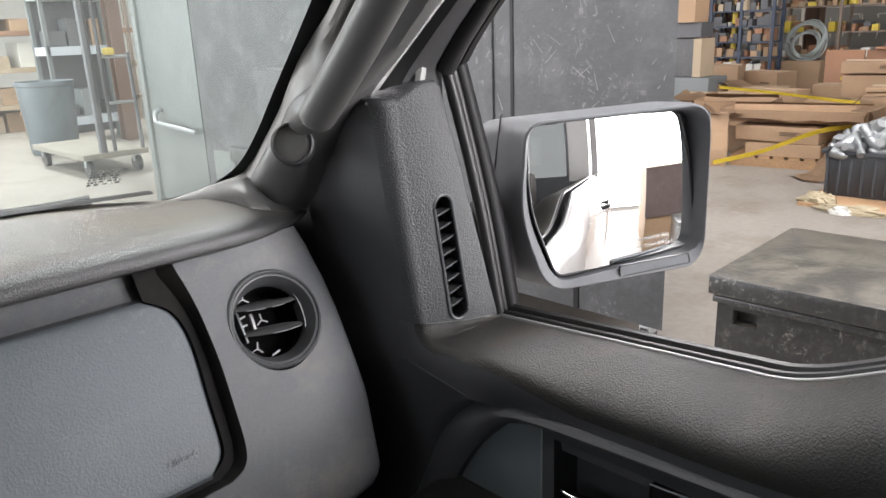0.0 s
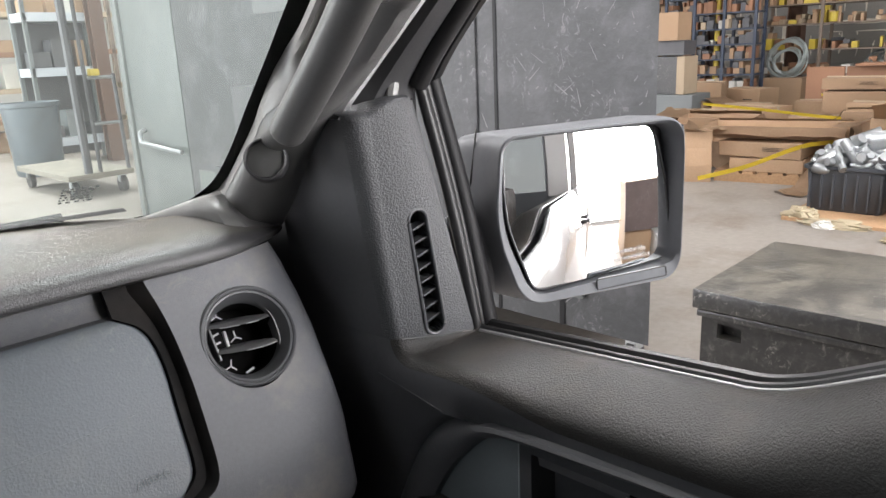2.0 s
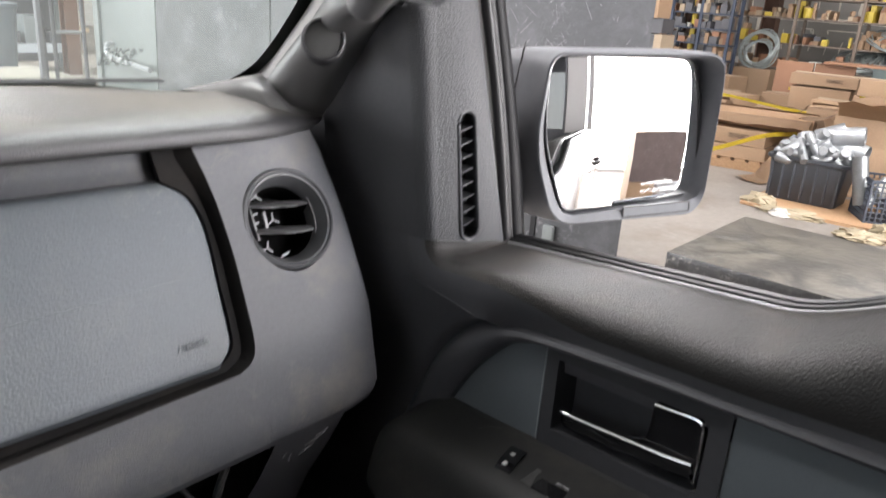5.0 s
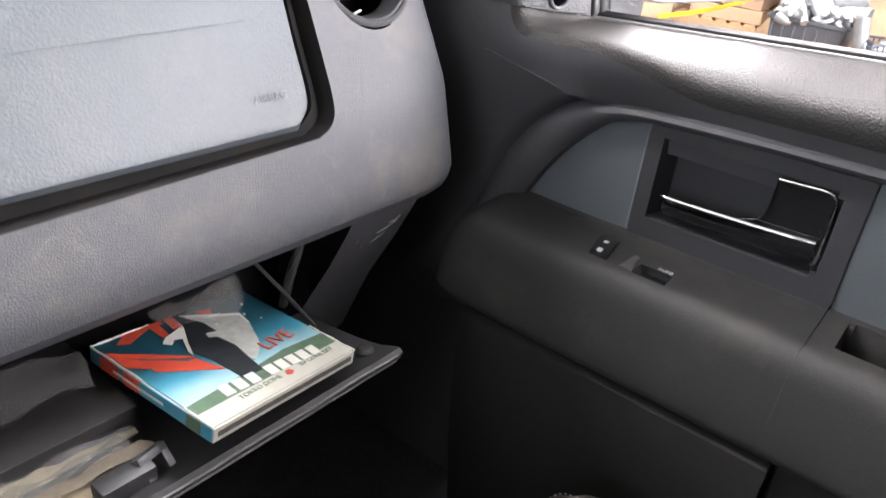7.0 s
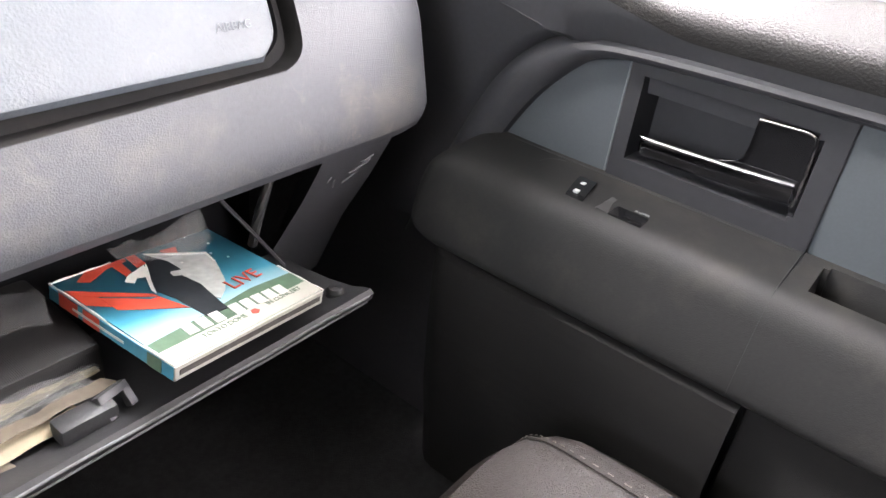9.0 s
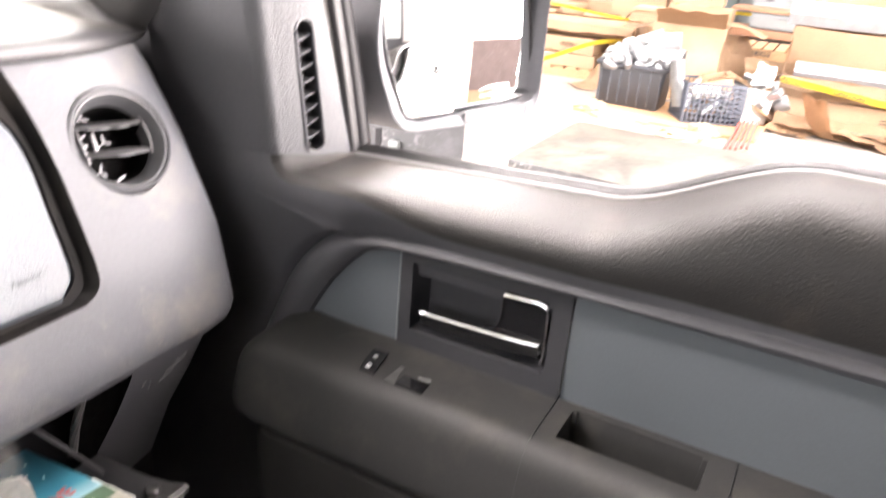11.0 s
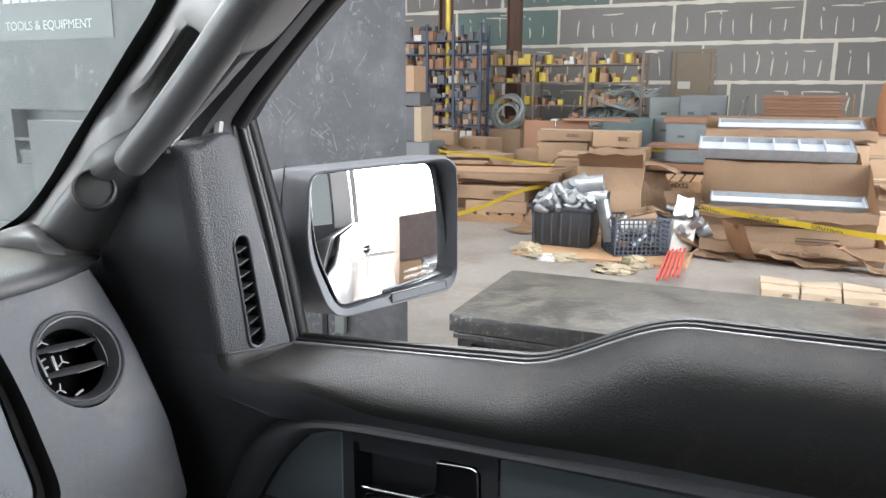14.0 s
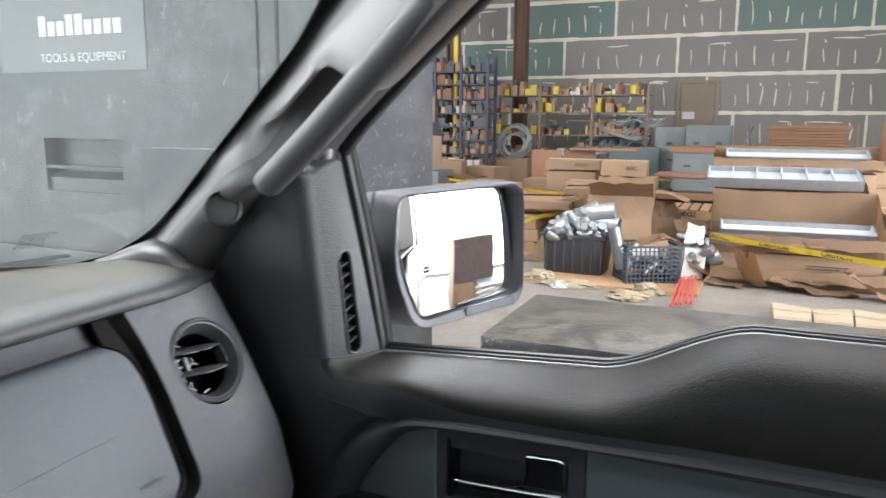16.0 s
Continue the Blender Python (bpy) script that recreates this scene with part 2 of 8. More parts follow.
CARPET = material("cab_carpet", (0.045, 0.045, 0.047), 0.95, var=0.3, scale=30, bump=0.6, bump_scale=500)
HEADL = material("headliner_cloth", (0.42, 0.41, 0.38), 0.9, var=0.06, scale=10, bump=0.3, bump_scale=600)
WHITE_INK = material("white_print", (0.75, 0.76, 0.76), 0.5, var=0.03)
GREY_INK = material("grey_print", (0.3, 0.3, 0.31), 0.5, var=0.05)
EMBOSS = material("embossed_letter", (0.15, 0.165, 0.18), 0.5, var=0.03)
PAINT = material("truck_paint", (0.36, 0.345, 0.34), 0.25, var=0.03, scale=3, coat=0.5)
CONTAINER = material("grey_steel_paint", (0.034, 0.0365, 0.039), 0.5, var=0.16, scale=1.6, fine=35, bump=0.12, bump_scale=25, stain=(0.14, 0.14, 0.15), stain_scale=4, stain_amount=0.35, scuff=(0.4, 0.4, 0.41), scuff_scale=16, scuff_amount=0.36)
CONT_LIGHT = material("pale_steel_paint", (0.105, 0.118, 0.114), 0.5, var=0.14, scale=2, fine=30, stain=(0.2, 0.2, 0.2), stain_scale=3, stain_amount=0.3)
BLACKBOX = material("black_chest_paint", (0.022, 0.0218, 0.0215), 0.30, var=0.25, scale=4, fine=40, bump=0.15, bump_scale=40, stain=(0.10, 0.098, 0.088), stain_scale=30, stain_amount=0.35, scuff=(0.30, 0.29, 0.255), scuff_scale=34, scuff_amount=0.7)
settle_dust(BLACKBOX, (0.17, 0.157, 0.13), 0.6)
CONCRETE = material("concrete_floor", (0.235, 0.213, 0.19), 0.58, var=0.16, scale=0.7, fine=18, bump=0.15, bump_scale=40, stain=(0.135, 0.106, 0.084), stain_scale=1.3, stain_amount=0.75, scuff=(0.36, 0.33, 0.30), scuff_scale=7, scuff_amount=0.45)
CARD = material("cardboard", (0.315, 0.21, 0.13), 0.8, var=0.12, scale=2.5, fine=60, per_piece=0.16, bump=0.2, bump_scale=60, stain=(0.3, 0.18, 0.1), stain_scale=3, stain_amount=0.3)
CARD_IN = material("cardboard_inside", (0.36, 0.22, 0.12), 0.85, var=0.12, scale=3, per_piece=0.12)
PALE_CARD = material("pale_cardboard", (0.36, 0.285, 0.2), 0.8, var=0.1, scale=3, per_piece=0.08)
WOODM = material("pallet_wood", (0.36, 0.22, 0.12), 0.8, var=0.22, scale=3, fine=40, per_piece=0.2)
BROWNW = material("brown_board", (0.25, 0.13, 0.075), 0.7, var=0.15, scale=3, per_piece=0.18)
TAPE = material("caution_tape_film", (0.7, 0.56, 0.06), 0.35, var=0.06, scale=5)
BLACK_INK = material("black_print", (0.02, 0.02, 0.02), 0.6, var=0.05)
GALV = material("galvanised_steel", (0.33, 0.345, 0.355), 0.42, 0.8, var=0.2, scale=12, per_piece=0.25)
FIXW = material("white_enamel", (0.45, 0.48, 0.52), 0.35, var=0.04, scale=4)
GREYST = material("grey_office_steel", (0.15, 0.165, 0.168), 0.5, var=0.1, scale=2, per_piece=0.15)
BLUEST = material("blue_rack_steel", (0.022, 0.034, 0.06), 0.5, var=0.1)
RACKST = material("brown_rack_steel", (0.17, 0.13, 0.1), 0.55, var=0.15)
YEL = material("yellow_plastic", (0.5, 0.38, 0.05), 0.45, var=0.08, per_piece=0.1)
RED = material("red_paint", (0.5, 0.05, 0.04), 0.45, var=0.12)
TOTEB = material("black_tote_plastic", (0.05, 0.055, 0.064), 0.45, var=0.12, scale=5)
CRATEB = material("blue_black_crate_plastic", (0.04, 0.05, 0.068), 0.5, var=0.12)
WALLB = material("grey_wallboard", (0.205, 0.197, 0.182), 0.85, var=0.08, scale=0.8, fine=20, per_piece=0.1)
WALLG = material("green_wallboard", (0.13, 0.178, 0.158), 0.85, var=0.08, scale=0.8, fine=20, per_piece=0.08)
MUD = material("joint_compound", (0.6, 0.56, 0.48), 0.85, var=0.1, scale=3)
WALLP = material("painted_block_wall", (0.5, 0.48, 0.45), 0.8, var=0.1, scale=0.7)
ROOFM = material("roof_deck_steel", (0.4, 0.4, 0.39), 0.6, var=0.1, scale=1)
BEAM = material("brown_beam_steel", (0.11, 0.06, 0.04), 0.6, var=0.15, scale=2)
COIL = material("conduit_coil_grey", (0.26, 0.29, 0.28), 0.4, 0.3, var=0.12, scale=10, per_piece=0.15)
FILM = glass("creased_clear_film", (0.93, 0.93, 0.93), 0.13)
GLOVE = material("glove_box_black", (0.034, 0.034, 0.036), 0.45, var=0.15, scale=20, fine=200, bump=0.2, bump_scale=700)
BUFF = material("buff_paper", (0.33, 0.28, 0.19), 0.8, var=0.15, scale=8)
BINB = material("blue_grey_barrel_plastic", (0.105, 0.125, 0.14), 0.5, var=0.12, scale=4, stain=(0.06, 0.06, 0.06), stain_scale=5, stain_amount=0.5)
PAPER = material("white_paper", (0.55, 0.54, 0.5), 0.7, var=0.05)
DOORB = material("brown_door_paint", (0.2, 0.16, 0.11), 0.5, var=0.06)
WS_GLASS = glass("windshield_glass", (0.88, 0.96, 0.93), 0.095, (0.75, 0.8, 0.77))
PRIVACY = glass("privacy_glass", (0.15, 0.155, 0.155), 0.01)
SIDE_GLASS = glass("side_glass", (0.86, 0.93, 0.9), 0.02)


# ---------------------------------------------------------------- mesh helpers
def mesh_object(name, bm, mat, smooth=True, recalc=True):
    if recalc:
        bmesh.ops.recalc_face_normals(bm, faces=bm.faces)
    me = bpy.data.meshes.new(name)
    bm.to_mesh(me)
    bm.free()
    for one in (mat if isinstance(mat, (list, tuple)) else [mat]):
        me.materials.append(one)
    if smooth:
        me.polygons.foreach_set("use_smooth", [True] * len(me.polygons))
        me.set_sharp_from_angle(angle=radians(38))
    return new(name, me)


def part(name, bm, mat, parent, label="", smooth=True, recalc=True):
    ob = mesh_object(name, bm, mat, smooth, recalc)
    ob.parent = parent
    if parent is not None:
        ob.matrix_parent_inverse = parent.matrix_world.inverted()
    if label:
        tagged(ob, label)
    return ob


def thing(name, label, category, at=(0, 0, 0), group="", kind=""):
    e = new(name)
    e.empty_display_size = 0.05
    e.location = at
    e.matrix_world = Matrix.Translation(at)
    return tagged(e, label, category, group, kind)


def solo(name, bm, mat, label, category, group="", kind="", smooth=True):
    return tagged(mesh_object(name, bm, mat, smooth), label, category, group, kind)


def box_into(bm, x0, x1, y0, y1, z0, z1, bevel=0.0, m=None, mat_index=0, seg=2):
    """A box, with rounded edges if bevel, added to bm."""
    made = bmesh.ops.create_cube(bm, size=1.0)["verts"]
    for v in made:
        v.co = Vector(((x0 + x1) / 2 + v.co.x * (x1 - x0), (y0 + y1) / 2 + v.co.y * (y1 - y0), (z0 + z1) / 2 + v.co.z * (z1 - z0)))
    faces = list({f for v in made for f in v.link_faces})
    for f in faces:
        f.material_index = mat_index
    if m is not None:
        bmesh.ops.transform(bm, matrix=m, verts=made)
    if bevel:
        edges = list({e for f in faces for e in f.edges})
        bmesh.ops.bevel(bm, geom=edges, offset=bevel, segments=seg, profile=0.6, affect="EDGES")


def box(x0, x1, y0, y1, z0, z1, bevel=0.0, m=None):
    bm = bmesh.new()
    box_into(bm, x0, x1, y0, y1, z0, z1, bevel, m)
    return bm


def grid_into(bm, rows, close_u=False, close_v=False, mat_index=0):
    """Skin rows of points, each row as long as the next."""
    vs = [[bm.verts.new(p) for p in r] for r in rows]
    nr, nc = len(vs), len(vs[0])
    for i in range(nr if close_u else nr - 1):
        for j in range(nc if close_v else nc - 1):
            a, b, c, d = vs[i][j], vs[i][(j + 1) % nc], vs[(i + 1) % nr][(j + 1) % nc], vs[(i + 1) % nr][j]
            try:
                bm.faces.new((a, b, c, d)).material_index = mat_index
            except ValueError:
                pass
    return vs


def skin(rows, close_u=False, close_v=False, caps=False):
    bm = bmesh.new()
    vs = grid_into(bm, rows, close_u, close_v)
    if caps:
        bm.faces.new(vs[0])
        bm.faces.new(vs[-1][::-1])
    return bm


def smooth_path(pts, n=8, closed=False):
    """Catmull-Rom through the points."""
    pts = [Vector(p) for p in pts]
    out = []
    k = len(pts)
    for i in range(k if closed else k - 1):
        p0 = pts[(i - 1) % k] if closed or i > 0 else pts[0] * 2 - pts[1]
        p1, p2 = pts[i], pts[(i + 1) % k]
        p3 = pts[(i + 2) % k] if closed or i + 2 < k else pts[-1] * 2 - pts[-2]
        for s in range(n):
            t = s / n
            out.append(0.5 * ((2 * p1) + (p2 - p0) * t + (2 * p0 - 5 * p1 + 4 * p2 - p3) * t * t + (3 * p1 - p0 - 3 * p2 + p3) * t ** 3))
    if not closed:
        out.append(pts[-1])
    return out


def tube_into(bm, pts, r, sides=10, closed=False, flat=1.0, up=(0, 0, 1), mat_index=0):
    """A tube along points; r a number or one for each point; flat squashes it along up."""
    pts = [Vector(p) for p in pts]
    rows = []
    k = len(pts)
    up = Vector(up)
    for i, p in enumerate(pts):
        d = (pts[(i + 1) % k] - pts[i - 1]) if closed else (pts[min(i + 1, k - 1)] - pts[max(i - 1, 0)])
        d = d.normalized() if d.length > 1e-9 else Vector((0, 0, 1))
        a = d.cross(up)
        a = a.normalized() if a.length > 1e-4 else d.orthogonal().normalized()
        b = a.cross(d).normalized()
        rr = r[i] if isinstance(r, (list, tuple)) else r
        rows.append([p + a * (rr * math.cos(2 * math.pi * j / sides)) + b * (rr * flat * math.sin(2 * math.pi * j / sides)) for j in range(sides)])
    vs = grid_into(bm, rows, closed, True, mat_index)
    if not closed:
        bm.faces.new(vs[0]).material_index = mat_index
        bm.faces.new(vs[-1][::-1]).material_index = mat_index


def tube(pts, r, sides=10, closed=False, flat=1.0, up=(0, 0, 1)):
    bm = bmesh.new()
    tube_into(bm, pts, r, sides, closed, flat, up)
    return bm


def lathe_into(bm, prof, m, sides=40, mat_index=0):
    """Turn a profile of (radius, height) round the local z axis of the pose m."""
    rows = [[m @ Vector((r * math.cos(2 * math.pi * j / sides), r * math.sin(2 * math.pi * j / sides), h)) for j in range(sides)] for r, h in prof]
    return grid_into(bm, rows, False, True, mat_index)


def frame_pose(origin, xdir, normal):
    """A pose whose local x is near xdir and whose local z is normal."""
    z = Vector(normal).normalized()
    x = (Vector(xdir) - z * Vector(xdir).dot(z)).normalized()
    y = z.cross(x)
    m = Matrix((x, y, z)).transposed().to_4x4()
    m.translation = Vector(origin)
    return m


def lettering(name, text, m, size, mat, parent, depth=0.0004, label="", weight=0.0):
    """Raised letters in the local xy plane of the pose m, centred."""
    cu = bpy.data.curves.new(name, "FONT")
    cu.body, cu.size, cu.align_x, cu.align_y, cu.extrude = text, size, "CENTER", "CENTER", depth
    cu.offset = weight
    tmp = bpy.data.objects.new(name, cu)
    scene.collection.objects.link(tmp)
    me = bpy.data.meshes.new_from_object(tmp.evaluated_get(bpy.context.evaluated_depsgraph_get()))
    bpy.data.objects.remove(tmp)
    bpy.data.curves.remove(cu)
    me.transform(m)
    me.materials.clear()
    me.materials.append(mat)
    ob = new(name, me)
    ob.parent = parent
    if parent is not None:
        ob.matrix_parent_inverse = parent.matrix_world.inverted()
    return tagged(ob, label) if label else ob


def lerp(a, b, t):
    return a + (b - a) * t


def interp(x, xs, ys):
    return float(np.interp(x, xs, ys))

# ================================================================ dashboard
FZ = [0.98, 1.05, 1.07, 1.15, 1.21, 1.295, 1.335]
FY = [0.640, 0.606, 0.602, 0.626, 0.660, 0.705, 0.722]


def face_y(z):
    """Depth of the dashboard's front at the height z."""
    return interp(z, FZ, FY)


def on_face(x, z, out=0.0):
    """A point of the dashboard's front, out metres proud of it; the right end turns forward."""
    turn = max(0.0, x - 0.70) / 0.075
    return Vector((x, face_y(z) + 0.012 * turn ** 2.2 - out, z + out * 0.35))


def right_x(z):
    return interp(z, [1.05, 1.07, 1.123, 1.182, 1.235, 1.272, 1.311, 1.335], [0.759, 0.765, 0.770, 0.776, 0.778, 0.775, 0.767, 0.758])


# outer and inner lip of the channel round the airbag panel, from the top of its right side round to the far left
LIP_O = smooth_path([(0.609, 1.333, 0), (0.6195, 1.289, 0), (0.6225, 1.236, 0), (0.6195, 1.185, 0), (0.616, 1.157, 0), (0.608, 1.141, 0), (0.592, 1.1335, 0)], 6)[:-1]
LIP_I = smooth_path([(0.572, 1.305, 0), (0.596, 1.288, 0), (0.604, 1.258, 0), (0.6005, 1.205, 0), (0.5975, 1.170, 0), (0.5925, 1.157, 0), (0.579, 1.1475, 0)], 6)[:-1]
for k in range(25):
    LIP_O.append(Vector((0.592 - k * 0.041, 1.1335 - 0.021 * k / 24, 0)))
    LIP_I.append(Vector((0.579 - k * 0.041, 1.1475 - 0.007 * k / 24, 0)))

dash = thing("dashboard", "blue-grey plastic truck dashboard with dusty black top pad", "dashboard", (0.3, 0.75, 1.2))

# channel
rows = []
for o, i in zip(LIP_O, LIP_I):
    rows.append([on_face(o.x, o.y, 0.0005), on_face(lerp(o.x, i.x, 0.10), lerp(o.y, i.y, 0.10), -0.003), on_face(lerp(o.x, i.x, 0.3), lerp(o.y, i.y, 0.3), -0.013),
                 on_face(lerp(o.x, i.x, 0.8), lerp(o.y, i.y, 0.8), -0.014), on_face(lerp(o.x, i.x, 0.97), lerp(o.y, i.y, 0.97), -0.012), on_face(i.x, i.y, -0.002)])
rows.insert(0, [on_face(lerp(0.6085, 0.574, q), 1.352, d) for q, d in ((0, 0.0005), (0.1, -0.010), (0.3, -0.019), (0.6, -0.022), (0.97, -0.0225), (1.0, -0.021))])
part("panel_channel", skin(rows), GROOVE, dash, "dusty dark channel round the panel")

# airbag panel: rows in height, its right end following the inner lip
def lip_x(lip, z):
    zs = [p.y for p in lip[:36]][::-1]
    xs = [p.x for p in lip[:36]][::-1]
    return interp(z, zs, xs)

zs = [1.1435, 1.1475, 1.152, 1.157, 1.163, 1.17] + [1.18 + 0.0125 * k for k in range(9)] + [1.287, 1.291, 1.296, 1.301, 1.3045]
rows = []
for z in zs:
    xr = lip_x(LIP_I, z)
    edge = min(z - 1.1435, 1.3045 - z)
    rnd = 0.004 * max(0.0, 1 - edge / 0.006) ** 2
    r = [on_face(x, z, -0.0015 - rnd + 0.0025 * math.sin(math.pi * (z - 1.146) / 0.16)) for x in np.linspace(-0.42, xr - 0.006, 40)]
    r += [on_face(xr - 0.003, z, -0.003 - rnd), on_face(xr, z, -0.009 - rnd)]
    rows.append(r)
airbag = part("airbag_panel", skin(rows), PANEL, dash, "grained grey airbag cover panel")
# faint score line and raised word
part("score_line", tube([on_face(x, 1.214 + 0.004 * math.sin(x * 3) + 0.02 * (x - 0.3), 0.0018) for x in np.linspace(-0.3, 0.56, 30)], 0.0003, 5), PANEL, airbag)
lettering("airbag_word", "AIRBAG", frame_pose(on_face(0.556, 1.1705, 0.0008), (1, 0, 0), (0.0, -0.92, 0.38)), 0.0092, EMBOSS, airbag, 0.0002, "embossed grey word")

# ledge above the panel
rows = []
for x in np.linspace(-0.42, 0.575, 30):
    rows.append([on_face(x, 1.3045, -0.006), on_face(x, 1.308, -0.016), on_face(x, 1.318, -0.020), on_face(x, 1.333, -0.021), on_face(x, 1.345, -0.022)])
part("panel_ledge", skin(rows), DASH, dash, "recessed lighter grey ledge")

# front round the vent, star-shaped skin from the vent's rim to the borders
VC = (0.6955, 1.2510)
VR = 0.0495
border = []
for z in np.linspace(1.335, 1.059, 40):
    border.append((right_x(z), z))
for x in np.linspace(0.755, 0.6165, 12):
    border.append((x, 1.057))
for z in np.linspace(1.059, 1.154, 12):
    border.append((0.6152, z))
for p in LIP_O[24:0:-1]:
    border.append((p.x, p.y))
for x in np.linspace(0.608, 0.752, 16):
    border.append((x, 1.335))
border = sorted(border, key=lambda p: math.atan2(p[1] - VC[1], p[0] - VC[0]))
rings = []
for f in (0.0, 0.03, 0.08, 0.2, 0.35, 0.5, 0.65, 0.8, 0.92, 0.98, 1.0):
    ring = []
    for bx, bz in border:
        a = math.atan2(bz - VC[1], bx - VC[0])
        sx, sz = VC[0] + VR * 0.98 * math.cos(a), VC[1] + VR * 0.93 * math.sin(a)
        x, z = lerp(sx, bx, f), lerp(sz, bz, f)
        ring.append(on_face(x, z, 0.0))
    rings.append(ring)
part("vent_surround", skin(rings, False, True), DASH, dash, "scuffed grey plastic round the air vent")

# strip under the panel, with its turned lower lip
rows = []
for x in list(np.linspace(-0.42, 0.5925, 34)) + [0.597, 0.601, 0.605, 0.609, 0.612, 0.614, 0.6152]:
    zt = interp(x, [p.x for p in LIP_O[24:]][::-1], [p.y for p in LIP_O[24:]][::-1])
    rows.append([on_face(x, z) for z in (zt + 0.0004, lerp(zt, 1.057, 0.06), 1.105, 1.09, 1.075, 1.065, 1.057)])
part("lower_strip", skin(rows), DASH, dash, "scuffed grey lower dashboard strip")
rows = []
for x in np.linspace(-0.42, 0.760, 40):
    dz = 0.016 * max(0, (x - 0.62) / 0.13) ** 1.5
    rows.append([on_face(x, 1.057) + Vector((0, 0, 0.0005)), on_face(x, 1.057) + Vector((0, 0.005, -0.009)), Vector((x, 0.64, 1.038)), Vector((x, 0.70, 1.036))])
part("lower_lip", skin(rows), DARK, dash)

# right end, turning forward into the dark gap beside the door
rows = []
for z in np.linspace(1.057, 1.335, 24):
    x = right_x(z)
    p = on_face(x, z)
    rows.append([p, p + Vector((0.006, 0.004, 0)), p + Vector((0.010, 0.014, 0)), Vector((x + 0.011, 0.76, z)), Vector((x + 0.01, 0.90, z))])
part("end_cap", skin(rows), DASH, dash, "rounded dark end of the dashboard")

# top pad with rolled front edge
def pad_row(x):
    back = 0.045 * max(0.0, (x - 0.66) / 0.13) ** 2
    ybase = 0.945 - 0.17 * x * x
    y0 = 0.704 + back
    drop = 0.023 * max(0.0, (x - 0.69) / 0.10) ** 1.6
    dip = 0.012 * max(0.0, min(1.0, (x - 0.57) / 0.11))
    return [Vector((x, y0 + 0.03, 1.334)), Vector((x, y0 + 0.006, 1.3335)), Vector((x, y0, 1.337)), Vector((x, y0 - 0.001, 1.343)), Vector((x, y0 + 0.003, 1.351 - drop * 0.3)),
            Vector((x, y0 + 0.014, 1.358 - drop * 0.6)), Vector((x, y0 + 0.04, 1.363 - drop)), Vector((x, lerp(y0 + 0.04, ybase, 0.5), 1.370 - drop)), Vector((x, lerp(y0 + 0.04, ybase, 0.72), 1.3705 - drop - dip * 0.35)), Vector((x, ybase + 0.02, 1.371 - drop - dip))]

rows = [pad_row(x) for x in list(np.linspace(-0.85, 0.6, 30)) + list(np.linspace(0.63, 0.79, 14))]
last = rows[-1]
cx = sum((p for p in last), Vector()) / len(last)
rows.append([Vector((0.797, lerp(p.y, cx.y, 0.06), lerp(p.z, 1.344, 0.5))) for p in last])
rows.append([Vector((0.799, lerp(p.y, cx.y, 0.15), 1.342)) for p in last])
part("top_pad", skin(rows), PAD, dash, "dusty black grained dashboard top pad")
# under-pad shadow board and the dashboard's hollow body behind
part("under_board", box(-0.85, 0.77, 0.745, 0.88, 1.31, 1.333), DARK, dash)
part("core", box(-0.85, 0.765, 0.76, 0.90, 1.04, 1.31), DARK, dash)
# driver's half of the front, out of the walk's view, plain
part("driver_front", skin([[on_face(x, z) for z in (1.05, 1.07, 1.15, 1.21, 1.295, 1.335)] for x in np.linspace(-0.85, -0.42, 8)]), DASH, dash)

# ---- air vent
vm = frame_pose(on_face(VC[0], VC[1], 0.0), (1, 0, 0), (-0.10, -1.0, 0.50)) @ pose(0.001, 0.0035, 0)
prof = [(r * 1.12, h) for r, h in [(0.0462, -0.004), (0.0482, 0.0005), (0.0478, 0.0035), (0.0460, 0.0048), (0.0445, 0.0040), (0.0438, 0.0020), (0.0428, 0.0028), (0.0412, 0.0022), (0.0396, -0.002), (0.0372, -0.008), (0.0352, -0.014), (0.0346, -0.017)]]
ring = bmesh.new()
lathe_into(ring, prof, vm, 56)
vent = part("air_vent", ring, material("vent_ring_plastic", (0.085, 0.087, 0.092), 0.36, var=0.08, scale=12), dash, "round dark grey air vent, its louvres askew")
bk = bmesh.new()
lathe_into(bk, [(0.0389, -0.0165), (0.0385, -0.028), (0.038, -0.052), (0.02, -0.054), (0.0005, -0.054)], vm, 48)
part("barrel", bk, material("vent_inner_black", (0.004, 0.004, 0.004), 0.85, spec=0.15), vent, "black vent barrel")
VANE = material("vane_plastic", (0.105, 0.105, 0.108), 0.3, var=0.05)
PALEV = material("pale_link_and_highlight", (0.27, 0.27, 0.28), 0.3, var=0.06)
